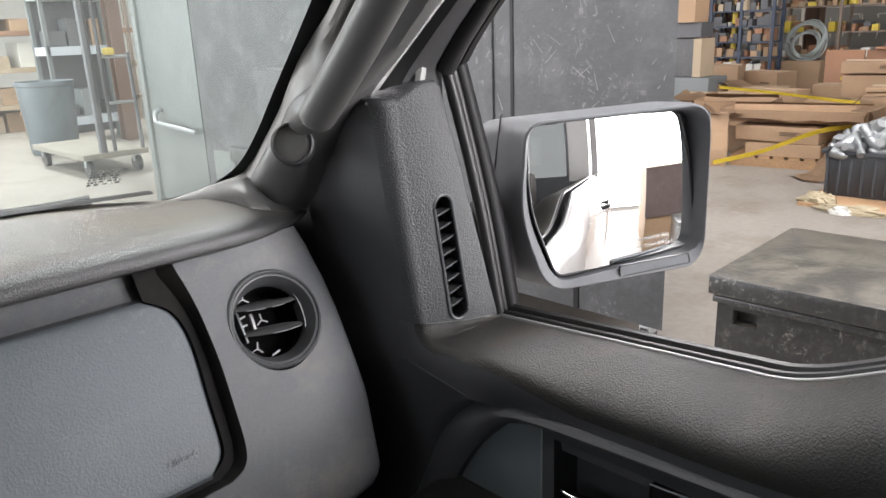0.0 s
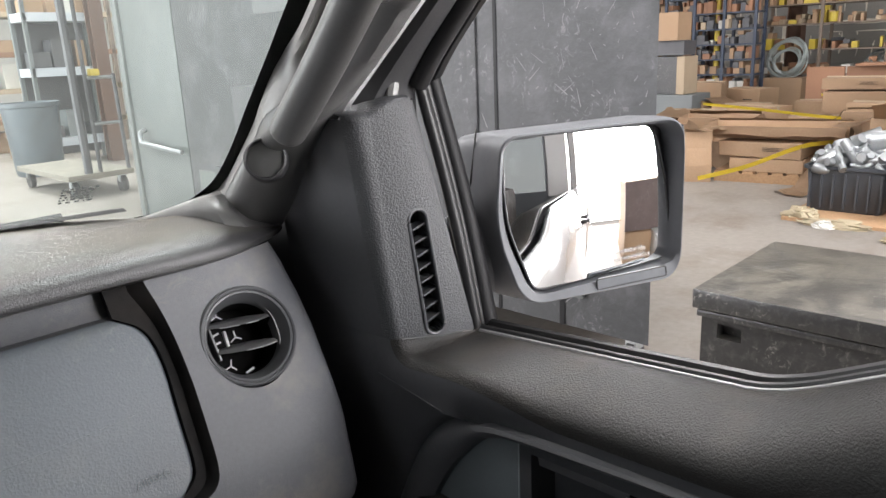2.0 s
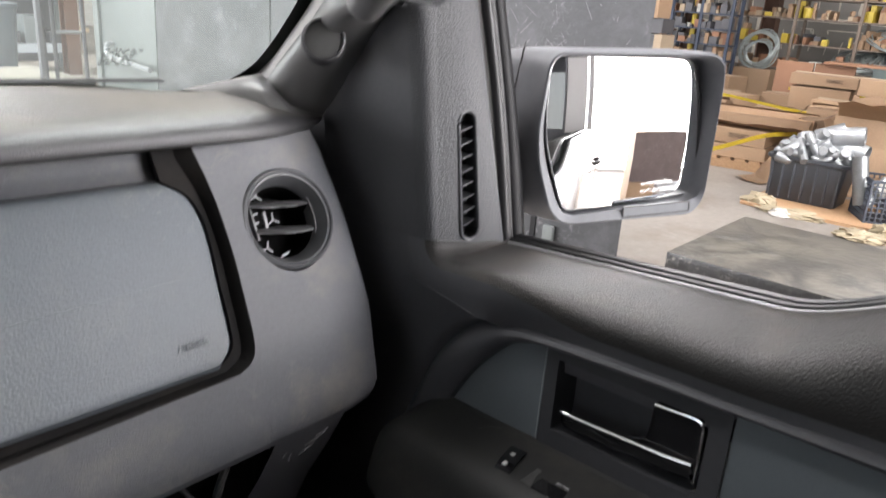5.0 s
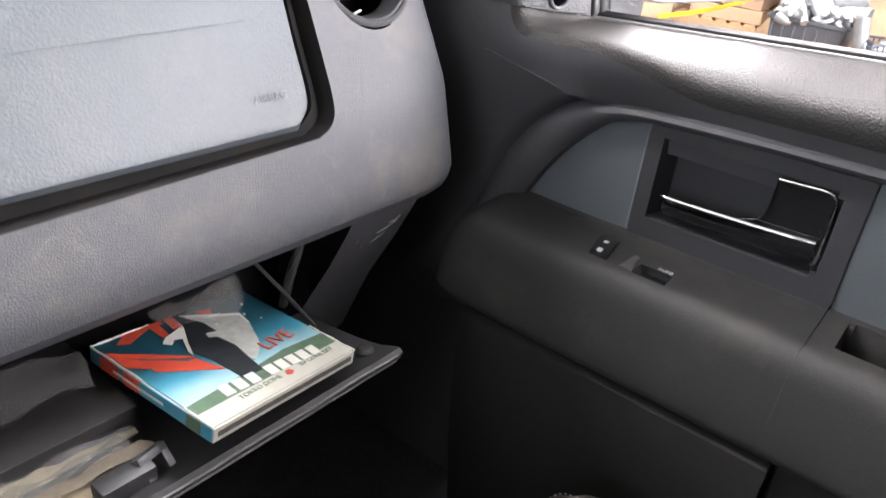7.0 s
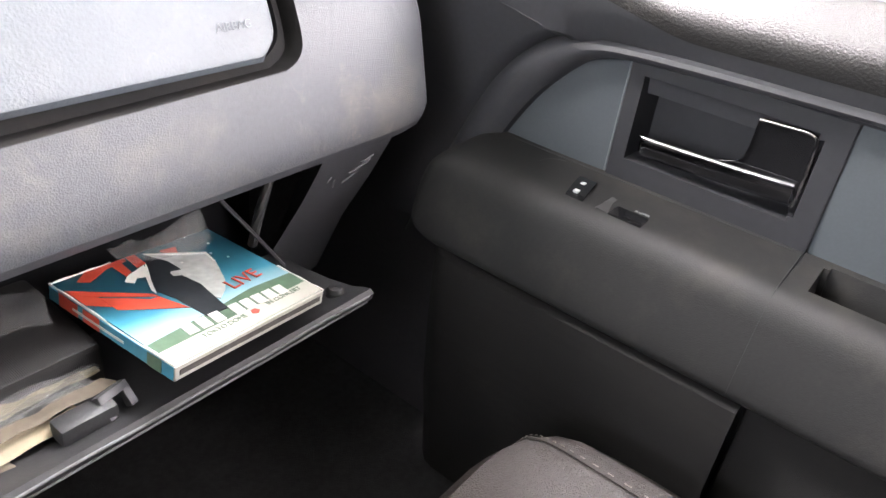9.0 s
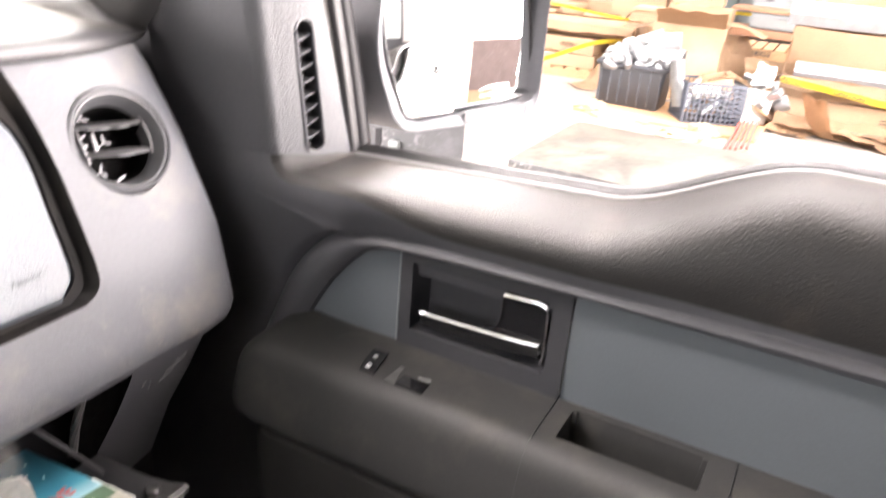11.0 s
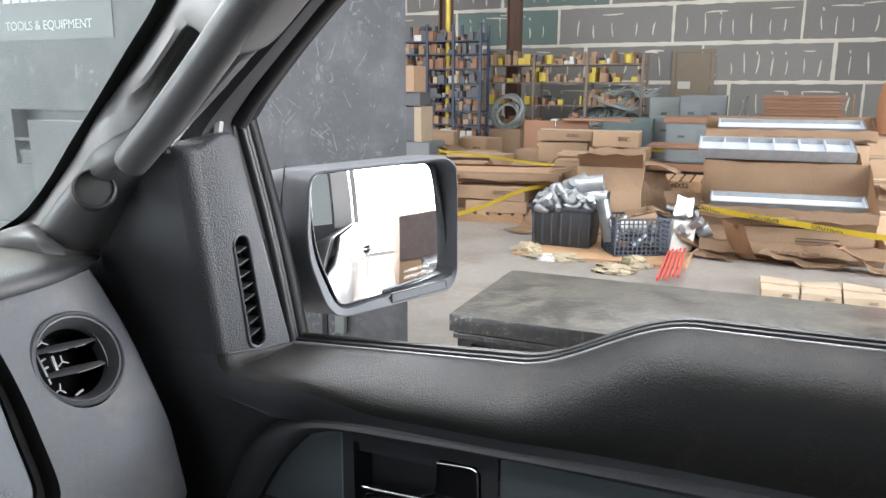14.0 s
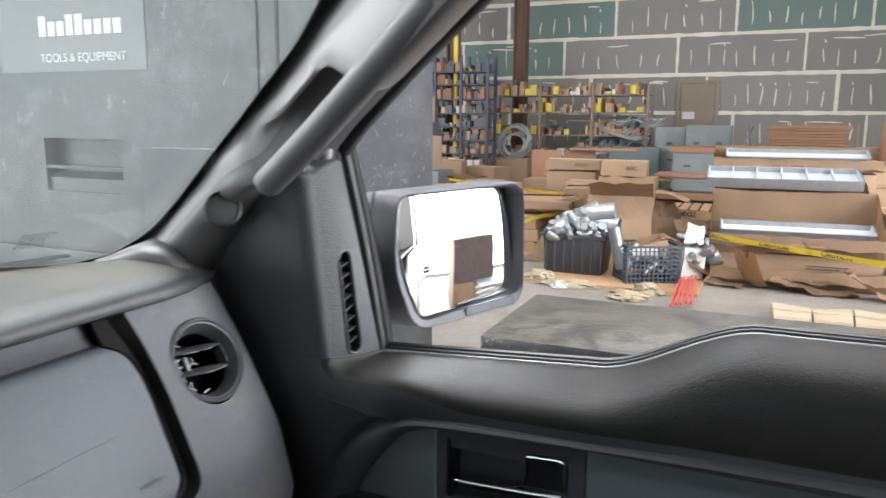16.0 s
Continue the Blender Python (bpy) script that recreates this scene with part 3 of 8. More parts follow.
for h, wdt, spans in ((0.0192, 0.0345, ((-0.70, -0.10), (0.12, 0.55))), (-0.0090, 0.0335, ((-0.15, 0.95),))):
    vp = vm @ pose(0, h, -0.014, 27, 0, -6.5)
    bm = bmesh.new()
    rows = []
    for u in np.linspace(-1, 1, 15):
        half = 0.0120 * math.sqrt(max(0.03, 1 - u * u * 0.8))
        rows.append([vp @ Vector((u * wdt, 0.0011 * math.sin(2 * math.pi * k / 8), half * math.cos(2 * math.pi * k / 8))) for k in range(8)])
    vs = grid_into(bm, rows, False, True)
    bm.faces.new(vs[0]); bm.faces.new(vs[-1][::-1])
    vane = part("louvre", bm, VANE, vent)
    # pale strips on parts of the front edge are painted highlights
    for a, b in spans:
        part("louvre_edge", tube([vp @ Vector((u * wdt, -0.0002, 0.0122 * math.sqrt(max(0.03, 1 - u * u * 0.8)))) for u in np.linspace(a, b, 6)], 0.0005, 6), PALEV, vane)
bm = bmesh.new()
box_into(bm, -0.0016, 0.0016, -0.0085, 0.0085, -0.002, 0.001, 0.0004, vm @ pose(-0.0194, 0.0050, -0.012, 0, 0, -3))
part("link_bar", bm, PALEV, vent, "pale link joining the louvres")
for sx, sy, turn in ((-0.0190, 0.0314, 0), (-0.0067, 0.0040, 10), (-0.0220, -0.0236, -8)):
    bm = bmesh.new()
    for ang in (78, 200, -42):
        box_into(bm, 0, 0.0072, -0.0006, 0.0006, -0.0006, 0.0006, 0.0, vm @ pose(sx, sy, -0.0185, 0, 0, ang + turn))
    part("rear_spoke", bm, PALEV, vent)
for sx, sy, ang in ((-0.0280, 0.0127, 12), (-0.0290, 0.0036, 8), (-0.0044, -0.0345, 14)):
    bm = bmesh.new()
    box_into(bm, -0.005, 0.005, -0.001, 0.001, -0.0006, 0.0006, 0.0, vm @ pose(sx, sy, -0.0175, 0, 0, ang))
    part("rear_fin", bm, PALEV, vent)

bm = bmesh.new()
box_into(bm, -0.0012, 0.0012, -0.0190, 0.0190, -0.010, 0.006, 0.0004, vm @ pose(-0.0325, 0.0045, -0.018, 0, 0, 2))
part("side_plate", bm, VANE, vent, "grey end plate of the louvres")
bm = bmesh.new()
grid_into(bm, [[vm @ Vector((0.0345 + 0.0035 * math.cos(a * 1.2) + q, 0.0005 + 0.0205 * math.sin(a), d)) for q, d in ((0, -0.028), (0, -0.011), (0.0018, -0.011), (0.0018, -0.028))] for a in np.linspace(-1.3, 1.3, 10)], False, True)
part("side_plate", bm, VANE, vent, "grey curved end plate of the louvres")

# ---- glove box: cavity backed in black for shade, and the open door lying out from under the dashboard
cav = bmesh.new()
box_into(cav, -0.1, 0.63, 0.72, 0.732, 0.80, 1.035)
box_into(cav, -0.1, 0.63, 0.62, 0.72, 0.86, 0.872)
# black sheets darken the hollow in place of its shade
part("glove_box_cavity", cav, FRIT, dash, "open glove box cavity backed in black for its shade")
gd = skin([[Vector((x, y, z)) for y, z in ((0.662, 0.935), (0.622, 0.938), (0.582, 0.944), (0.554, 0.951), (0.541, 0.957), (0.532, 0.960), (0.528, 0.957), (0.530, 0.950), (0.542, 0.942), (0.582, 0.932), (0.662, 0.92))] for x in np.linspace(-0.12, 0.612, 30)], caps=True)
glove = part("glove_box_door", gd, GLOVE, dash, "open black glove box door with worn edge")
EDGE = material("worn_edge_plastic", (0.16, 0.16, 0.16), 0.45, var=0.35, scale=40, fine=300)
part("edge_strip", tube([(x, 0.5275 + 0.0006 * math.sin(x * 60), 0.9575) for x in np.linspace(-0.11, 0.605, 40)], 0.0011, 6), EDGE, glove, "scuffed pale edge line")
part("edge_strip", tube([(x, 0.529, 0.9505) for x in np.linspace(-0.11, 0.605, 40)], 0.0009, 6), EDGE, glove)
bm = bmesh.new()
lathe_into(bm, [(0.0085, 0), (0.0085, 0.006), (0.006, 0.009), (0.0005, 0.010)], Matrix.Translation((0.592, 0.556, 0.949)), 16)
part("stop_button", bm, RUBBER, glove, "round rubber stop")
bm = bmesh.new()
hm = pose(0.388, 0.552, 0.953, -35, 0, 12)
for x0, x1, z0, z1 in ((-0.012, -0.006, 0, 0.018), (0.006, 0.012, 0, 0.014), (-0.012, 0.012, 0.013, 0.019)):
    box_into(bm, x0, x1, -0.004, 0.004, z0, z1, 0.0012, hm)
part("latch_hook", bm, material("hook_plastic", (0.10, 0.10, 0.105), 0.4, var=0.1), glove, "grey latch hook")
bm = bmesh.new()
box_into(bm, -0.12, 0.40, 0.592, 0.70, 0.945, 0.984, 0.006, pose(0, 0, 0))
part("bin_wall", bm, MESHP, glove, "black fabric-lined bin wall")
bm = bmesh.new()
box_into(bm, 0.345, 0.385, 0.548, 0.566, 0.950, 0.966, 0.004, pose(0, 0, 0))
part("latch_housing", bm, GLOVE, glove)
# stay arm and braces under the dashboard
part("stay_arm", tube([(0.532, 0.632, 1.034), (0.553, 0.62, 1.002), (0.578, 0.607, 0.962)], 0.0045, 8, flat=0.35), GLOVE, dash)
bm = bmesh.new()
tube_into(bm, smooth_path([(0.590, 0.640, 1.034), (0.584, 0.638, 1.02), (0.578, 0.640, 1.0), (0.576, 0.648, 0.965)], 6), 0.0045, 8)
part("brace", bm, material("scuffed_brace_plastic", (0.05, 0.05, 0.05), 0.4, var=0.5, scale=40), dash)
# lower side panel under the dashboard's right end
rows = []
for x, yo in ((0.63, 0.0), (0.66, 0.0), (0.70, 0.002), (0.735, 0.008), (0.752, 0.03), (0.757, 0.10)):
    rows.append([Vector((x, 0.612 + yo, 1.052)), Vector((x, 0.622 + yo, 1.03)), Vector((x - 0.004, 0.640 + yo, 0.99)), Vector((x - 0.012, 0.67 + yo, 0.93)), Vector((x - 0.02, 0.70 + yo, 0.85))])
low = part("side_kick_panel", skin(rows), DARK, dash, "black lower panel with pale scuffs")
SCUFF = material("pale_scuff", (0.16, 0.16, 0.165), 0.6, var=0.4, scale=60)
for k, (x, z, dx, dz) in enumerate(((0.655, 1.018, 0.010, 0.012), (0.662, 1.012, 0.006, 0.018), (0.694, 1.016, 0.03, 0.006), (0.688, 1.006, 0.026, 0.007), (0.70, 1.024, 0.018, 0.003), (0.648, 1.025, 0.005, 0.004))):
    yy = 0.6185 + (1.04 - z) * 0.46
    part("scuff", tube([(x - dx / 2, yy, z - dz / 2), (x, yy - 0.0005, z), (x + dx / 2, yy + 0.0005, z + dz / 2)], 0.0007, 5), SCUFF, low)

# ================================================================ things in the glove box
BM = pose(0.411, 0.520, 0.9995, 1.0, 6.4, 5.8)
BW, BH, BT = 0.148, 0.134, 0.0125
album = thing("album_case", "worn card album case, red and teal, in the glove box", "album", BM @ Vector((BW / 2, BH / 2, -BT)))
CASE = material("album_card", (0.52, 0.51, 0.45), 0.4, var=0.06, scale=30)
T_DARK = material("album_teal_dark", (0.02, 0.09, 0.12), 0.32, var=0.15, scale=30)
T_MID = material("album_blue", (0.06, 0.28, 0.40), 0.32, var=0.15, scale=30)
T_PALE = material("album_pale_blue", (0.40, 0.58, 0.64), 0.32, var=0.1, scale=30)
T_RED = material("album_red", (0.62, 0.08, 0.045), 0.32, var=0.08, scale=30)
T_GREEN = material("album_green", (0.10, 0.17, 0.11), 0.32, var=0.2, scale=30)
T_BLACK = material("album_hull_black", (0.022, 0.026, 0.03), 0.32, var=0.2, scale=60)
T_WHITE = material("album_white", (0.72, 0.71, 0.66), 0.4, var=0.08, scale=60)


def sky_print():
    """Teal to pale blue printed fade across the cover, along its height."""
    m = bpy.data.materials.new("album_sky_print")
    m.use_nodes = True
    n, l = m.node_tree.nodes, m.node_tree.links
    p = n["Principled BSDF"]
    p.inputs["Roughness"].default_value = 0.3
    tc = n.new("ShaderNodeTexCoord")
    sep = n.new("ShaderNodeSeparateXYZ")
    l.new(tc.outputs["Object"], sep.inputs[0])
    nz = n.new("ShaderNodeTexNoise")
    nz.inputs["Scale"].default_value = 40
    l.new(tc.outputs["Object"], nz.inputs["Vector"])
    ad = n.new("ShaderNodeMath")
    ad.operation = "MULTIPLY_ADD"
    ad.inputs[1].default_value = 0.012
    l.new(nz.outputs["Fac"], ad.inputs[0])
    l.new(sep.outputs["Y"], ad.inputs[2])
    rg = n.new("ShaderNodeMapRange")
    rg.inputs[1].default_value, rg.inputs[2].default_value = 0.0, 0.125
    l.new(ad.outputs[0], rg.inputs[0])
    ramp = n.new("ShaderNodeValToRGB")
    e = ramp.color_ramp.elements
    e[0].position, e[0].color = 0.0, (0.60, 0.60, 0.52, 1)
    e[1].position, e[1].color = 1.0, (0.012, 0.06, 0.085, 1)
    for pos, c in ((0.17, (0.52, 0.60, 0.58, 1)), (0.36, (0.34, 0.56, 0.64, 1)), (0.52, (0.05, 0.27, 0.38, 1)), (0.72, (0.018, 0.10, 0.14, 1))):
        k = e.new(pos)
        k.color = c
    l.new(rg.outputs[0], ramp.inputs[0])
    l.new(ramp.outputs[0], p.inputs["Base Color"])
    return m


SKYP = sky_print()


def in_album(name, bm, mat, label="", smooth=False):
    ob = mesh_object(name, bm, mat, smooth)
    ob.matrix_world = BM
    ob.parent = album
    ob.matrix_parent_inverse = album.matrix_world.inverted()
    return tagged(ob, label) if label else ob


def flat(points, h0=0.0002, h1=0.0006):
    """A thin printed shape from its outline."""
    bm = bmesh.new()
    a = [bm.verts.new((x, y, h0)) for x, y in points]
    b = [bm.verts.new((x, y, h1)) for x, y in points]
    bm.faces.new(b)
    bm.faces.new(a[::-1])
    k = len(points)
    for i in range(k):
        bm.faces.new((a[i], a[(i + 1) % k], b[(i + 1) % k], b[i]))
    return bm


in_album("case_body", box(0, BW, 0, BH, -BT, -0.0008, 0.0012), CASE, "cream card case, corners worn")
in_album("front_print", flat([(0.0015, 0.0015), (BW - 0.001, 0.0015), (BW - 0.001, BH - 0.001), (0.0015, BH - 0.001)], -0.0008, 0.0002), SKYP, "teal and blue fading print")
in_album("green_band", flat([(0.002, 0.018), (BW - 0.0015, 0.018), (BW - 0.0015, 0.036), (0.105, 0.039), (0.06, 0.034), (0.002, 0.03)], 0.0002, 0.0004), T_GREEN)
in_album("cream_band", flat([(0.002, 0.002), (BW - 0.0015, 0.002), (BW - 0.0015, 0.019), (0.002, 0.018)], 0.0003, 0.0005), CASE)
in_album("red_bar", flat([(0.015, 0.124), (0.027, 0.132), (0.061, 0.1325), (0.060, 0.128), (0.043, 0.127), (0.022, 0.118)], 0.0004, 0.0008), T_RED)
in_album("red_bar", flat([(0.056, 0.132), (0.053, 0.112), (0.046, 0.108), (0.047, 0.130)], 0.0005, 0.0009), T_RED)
in_album("red_bar", flat([(0.063, 0.1325), (0.071, 0.1325), (0.069, 0.116), (0.060, 0.115)], 0.0004, 0.0008), T_RED)
in_album("red_bar", flat([(0.090, 0.126), (0.104, 0.124), (0.099, 0.115), (0.090, 0.119)], 0.0004, 0.0008), T_RED)
in_album("red_bar", flat([(0.002, 0.119), (0.045, 0.078), (0.0465, 0.072), (0.028, 0.087), (0.006, 0.106)], 0.0004, 0.0008), T_RED)
in_album("red_bar", flat([(0.046, 0.0722), (0.053, 0.047), (0.014, 0.076), (0.014, 0.096), (0.028, 0.084), (0.039, 0.073)], 0.0004, 0.0008), T_RED)
in_album("red_bar", flat([(0.002, 0.119), (0.006, 0.106), (0.014, 0.098), (0.0135, 0.082), (0.002, 0.094)], 0.0004, 0.0008), T_RED)
in_album("ship_side", flat([(0.078, 0.128), (0.117, 0.101), (0.113, 0.086), (0.099, 0.06), (0.09, 0.05), (0.078, 0.042), (0.070, 0.06), (0.078, 0.079), (0.080, 0.108)], 0.0004, 0.0008), material("album_pale_grey", (0.45, 0.46, 0.44), 0.4, var=0.25, scale=50))
in_album("ship_hull", flat([(0.076, 0.127), (0.084, 0.108), (0.083, 0.079), (0.076, 0.046), (0.073, 0.029), (0.054, 0.03), (0.053, 0.062), (0.049, 0.079), (0.055, 0.093), (0.067, 0.113)], 0.0007, 0.0010), T_BLACK, "black ship's bow")
in_album("ship_rail", flat([(0.076, 0.129), (0.117, 0.102), (0.113, 0.086), (0.111, 0.087), (0.1145, 0.100), (0.078, 0.125)], 0.0009, 0.0013), T_WHITE)
in_album("ship_stem", flat([(0.068, 0.116), (0.055, 0.098), (0.047, 0.082), (0.047, 0.076), (0.055, 0.092), (0.067, 0.112)], 0.0009, 0.0013), T_WHITE)
in_album("crest_mark", flat([(0.040, 0.103), (0.047, 0.109), (0.058, 0.112), (0.066, 0.115), (0.061, 0.104), (0.057, 0.099), (0.050, 0.102), (0.044, 0.097)], 0.0009, 0.0013), T_WHITE)
in_album("anchor_mark", flat([(0.074, 0.094), (0.086, 0.091), (0.084, 0.086), (0.085, 0.069), (0.080, 0.068), (0.078, 0.085), (0.072, 0.088)], 0.0011, 0.0014), MATS["album_pale_grey"])
for fx, fy in ((0.125, 0.085), (0.118, 0.098), (0.128, 0.112), (0.090, 0.1)):
    in_album("light_fleck", flat([(fx, fy), (fx + 0.0015, fy - 0.0006), (fx + 0.002, fy + 0.0008), (fx + 0.0004, fy + 0.0014)], 0.0004, 0.0011), T_WHITE)
lettering("live_word", "LIVE", BM @ pose(0.110, 0.0515, 0.0013, 0, 0, 4), 0.0185, T_RED, album, 0.0003, "red word on the cover")
# the artist's name stands as plain white bars
for k, x0 in enumerate((0.030, 0.042, 0.054, 0.072, 0.083, 0.094, 0.105, 0.116)):
    y0 = 0.0205 - 0.05 * (x0 - 0.03)
    in_album("name_bar", flat([(x0, y0), (x0 + 0.0085, y0 - 0.0004), (x0 + 0.0098, y0 + 0.0118), (x0 + 0.0013, y0 + 0.0122)], 0.0006, 0.0012), T_WHITE)
lettering("place_words", "TOKYO DOME", BM @ pose(0.056, 0.0135, 0.0006), 0.0062, T_GREEN, album, 0.0002)
lettering("concert_words", "IN CONCERT", BM @ pose(0.117, 0.0145, 0.0006), 0.0062, T_GREEN, album, 0.0002)
in_album("small_crest", flat([(0.081, 0.012), (0.085, 0.0095), (0.089, 0.012), (0.087, 0.016), (0.083, 0.016)], 0.0005, 0.0008), T_RED)
sp = in_album("spine_print", box(-0.0006, 0.0002, 0.001, BH - 0.001, -BT + 0.001, -0.001), T_MID, "blue and red printed spine")
for y0, y1 in ((0.076, 0.094), (0.100, 0.121)):
    in_album("spine_red", box(-0.001, -0.0004, y0, y1, -BT + 0.001, -0.001), T_RED)
in_album("spine_bar", box(-0.0014, -0.0008, 0.050, 0.105, -0.0075, -0.0055), T_WHITE)
in_album("spine_dark", box(-0.001, -0.0004, 0.012, 0.026, -BT + 0.001, -0.001), T_GREEN)
for (xa, ya), (xb, yb) in (((0.0005, 0.07), (0.0005, BH)), ((0.0, BH - 0.0006), (0.05, BH - 0.0006)), ((0.0005, 0.0), (0.0005, 0.03)), ((BW - 0.0008, 0.0), (BW - 0.0008, 0.05))):
    in_album("worn_edge", tube([(lerp(xa, xb, q), lerp(ya, yb, q), 0.0002) for q in np.linspace(0, 1, 9)], [0.0003 + 0.0009 * abs(math.sin(q * 7.3 + xa * 50)) for q in np.linspace(0, 1, 9)], 6), T_WHITE)
in_album("page_block", box(0.004, BW - 0.004, -0.0004, 0.002, -BT + 0.004, -0.004), material("page_edges", (0.1, 0.09, 0.08), 0.7, var=0.3, scale=200))


def crumple(bm, amount, freq, seed, axis=None):
    for v in bm.verts:
        n = noise.noise_vector(v.co * freq + Vector((seed, seed * 2.1, 0)))
        v.co += n * amount


def film_sheet(corners, nu, nv, amount, freq, seed):
    """A crumpled sheet spanned by four corners."""
    a, b, c, d = [Vector(p) for p in corners]
    bm = bmesh.new()
    grid_into(bm, [[a.lerp(b, u / nu).lerp(d.lerp(c, u / nu), v / nv) for u in range(nu + 1)] for v in range(nv + 1)])
    crumple(bm, amount, freq, seed)
    return bm


bag = thing("plastic_bag", "crumpled clear plastic bag tucked behind the album", "plastic bag", (0.48, 0.63, 1.0))
part("film", film_sheet([(0.447, 0.622, 1.012), (0.515, 0.618, 1.006), (0.520, 0.640, 1.024), (0.440, 0.640, 1.020)], 34, 16, 0.006, 60, 3), FILM, bag)
part("film", film_sheet([(0.462, 0.620, 1.008), (0.512, 0.618, 1.008), (0.512, 0.634, 1.032), (0.470, 0.64, 1.022)], 28, 14, 0.006, 75, 8), FILM, bag)
bag2 = thing("plastic_bag", "grey crumpled plastic bag hanging over the bin wall", "plastic bag", (0.33, 0.61, 1.0))
part("film", film_sheet([(0.20, 0.640, 0.992), (0.388, 0.626, 0.990), (0.390, 0.652, 1.006), (0.20, 0.684, 1.014)], 50, 16, 0.006, 48, 5), FILM, bag2)
papers = thing("paper_bundle", "creased papers and sleeves stuffed in the glove box bin", "papers", (0.28, 0.575, 0.955))
OLDP = material("old_paper", (0.13, 0.105, 0.075), 0.7, var=0.3, scale=40)
SLEEVE = glass("clear_sleeve", (0.8, 0.8, 0.78), 0.16)
for k, (y0, y1, za, zb, c, amt) in enumerate(((0.560, 0.572, 0.967, 0.970, OLDP, 0.003), (0.566, 0.580, 0.962, 0.968, GLOVE, 0.003), (0.553, 0.566, 0.958, 0.964, BUFF, 0.0025), (0.574, 0.590, 0.972, 0.978, SLEEVE, 0.004), (0.562, 0.584, 0.976, 0.972, SLEEVE, 0.004), (0.548, 0.558, 0.954, 0.958, OLDP, 0.003), (0.580, 0.592, 0.966, 0.980, BUFF, 0.002))):
    xr = 0.395 - 0.012 * (k % 3) - 0.05 * (k == 5)
    part("sheet", film_sheet([(0.14, y0, za), (xr, y0 + 0.010, za - 0.004), (xr - 0.006, y1 + 0.006, zb - 0.004), (0.14, y1, zb)], 44, 6, amt, 60, 11 + k), c, papers)

# ================================================================ passenger door
door = thing("door_1", "charcoal passenger door with chrome handle, its window wound down", "vehicle door", (0.9, 0.1, 0.9), kind="structure")


def sill(y):
    """Height of the window sill along the door."""
    base = lerp(1.211, 1.229, (0.566 - y) / 0.303)
    t = min(1.0, max(0.0, (0.262 - y) / 0.20))
    s = t * t * (3 - 2 * t)
    base = min(base, 1.229) if y < 0.262 else base
    return base + 0.068 * s + (0.004 * max(0, -y) / 0.5)


Y_BACK = -0.62
ys_pad = list(np.linspace(0.530, 0.30, 16)) + list(np.linspace(0.285, 0.04, 22)) + list(np.linspace(0.02, Y_BACK, 16))
PAD_FRONT = [(0.936, 1.02), (0.928, 1.05), (0.912, 0.99), (0.893, 0.91), (0.874, 0.82), (0.858, 0.73), (0.846, 0.63), (0.839, 0.51), (0.837, 0.37), (0.839, 0.19), (0.843, 0.0)]
PAD_REAR = [(0.936, 1.01), (0.928, 1.03), (0.912, 1.01), (0.893, 0.98), (0.874, 0.92), (0.858, 0.82), (0.848, 0.66), (0.844, 0.46), (0.844, 0.26), (0.847, 0.10), (0.850, 0.0)]
PAD_LOW = [(0.848, 1.157), (0.856, 1.149), (0.861, 1.120)]
# the front end: place across the door and depth below the skin
PAD_END = [(0.936, -0.001), (0.928, -0.0016), (0.912, -0.0012), (0.893, -0.0004), (0.874, 0.0), (0.856, 0.0), (0.8415, 0.0), (0.8325, 0.0007), (0.8280, 0.0042), (0.8247, 0.0105), (0.8234, 0.020), (0.0004, 0.034), (0.0008, 0.056), (0.028, 0.067)]


def inner_face(y, z):
    """Place across the door of the smooth face beside the dashboard."""
    return interp(z, [0.88, 1.0, 1.06, 1.12, 1.16, 1.19, 1.22], [0.846, 0.8445, 0.8425, 0.836, 0.829, 0.8238, 0.8229]) + max(0.0, y - 0.654) * 0.03


def ease(t):
    t = max(0.0, min(1.0, t))
    return t * t * (3 - 2 * t)


def sail_y(x):
    return lerp(0.594, 0.570, max(0.0, (x - 0.8355) / 0.0905))


def sail_bend(x):
    return lerp(0.018, 0.0045, ease((x - 0.8355) / 0.09))


def pad_section(y):
    z = sill(y)
    h = z - 1.169
    s = ease((0.272 - y) / 0.20)
    g = ease((y - 0.385) / 0.14)
    out = []
    plain = [(lerp(xa, xb, s), 1.169 + h * lerp(fa, fb, s)) for (xa, fa), (xb, fb) in zip(PAD_FRONT, PAD_REAR)] + PAD_LOW
    low = ease((y - 0.45) / 0.075)
    for (xp, zp), (xc, dc) in zip(plain, PAD_END):
        k = g
        if xc < 0.1:
            xc += inner_face(y, z - dc)
            k = low
        out.append(Vector((lerp(xp, xc, k), y, lerp(zp, z - dc, k))))
    return out


# ahead of the straight run the pad bends up into the sail trim
rows = []
for a in np.linspace(math.pi / 2, 0, 9):
    r = []
    for xc, d in PAD_END:
        x = max(xc, 0.8355)
        R = sail_bend(x)
        cy = sail_y(x) - R
        p = Vector((xc, cy + (R + d) * math.sin(a), sill(cy) + R - (R + d) * math.cos(a)))
        if xc < 0.1:
            p.x += inner_face(p.y, p.z)
        r.append(p)
    rows.append(r)
for q in (0.75, 0.5, 0.25):
    r = []
    for c, d in zip(rows[8], pad_section(0.530)):
        r.append(d.lerp(c, q))
    rows.append(r)
rows += [pad_section(y) for y in ys_pad]
part("belt_pad", skin([r[:10] for r in rows]), DOORPAD, door, "grained charcoal upper door pad, shiny along the sill")
part("pad_underside", skin([r[9:] for r in rows]), SMOOTHD, door, "smooth dark underside of the pad")

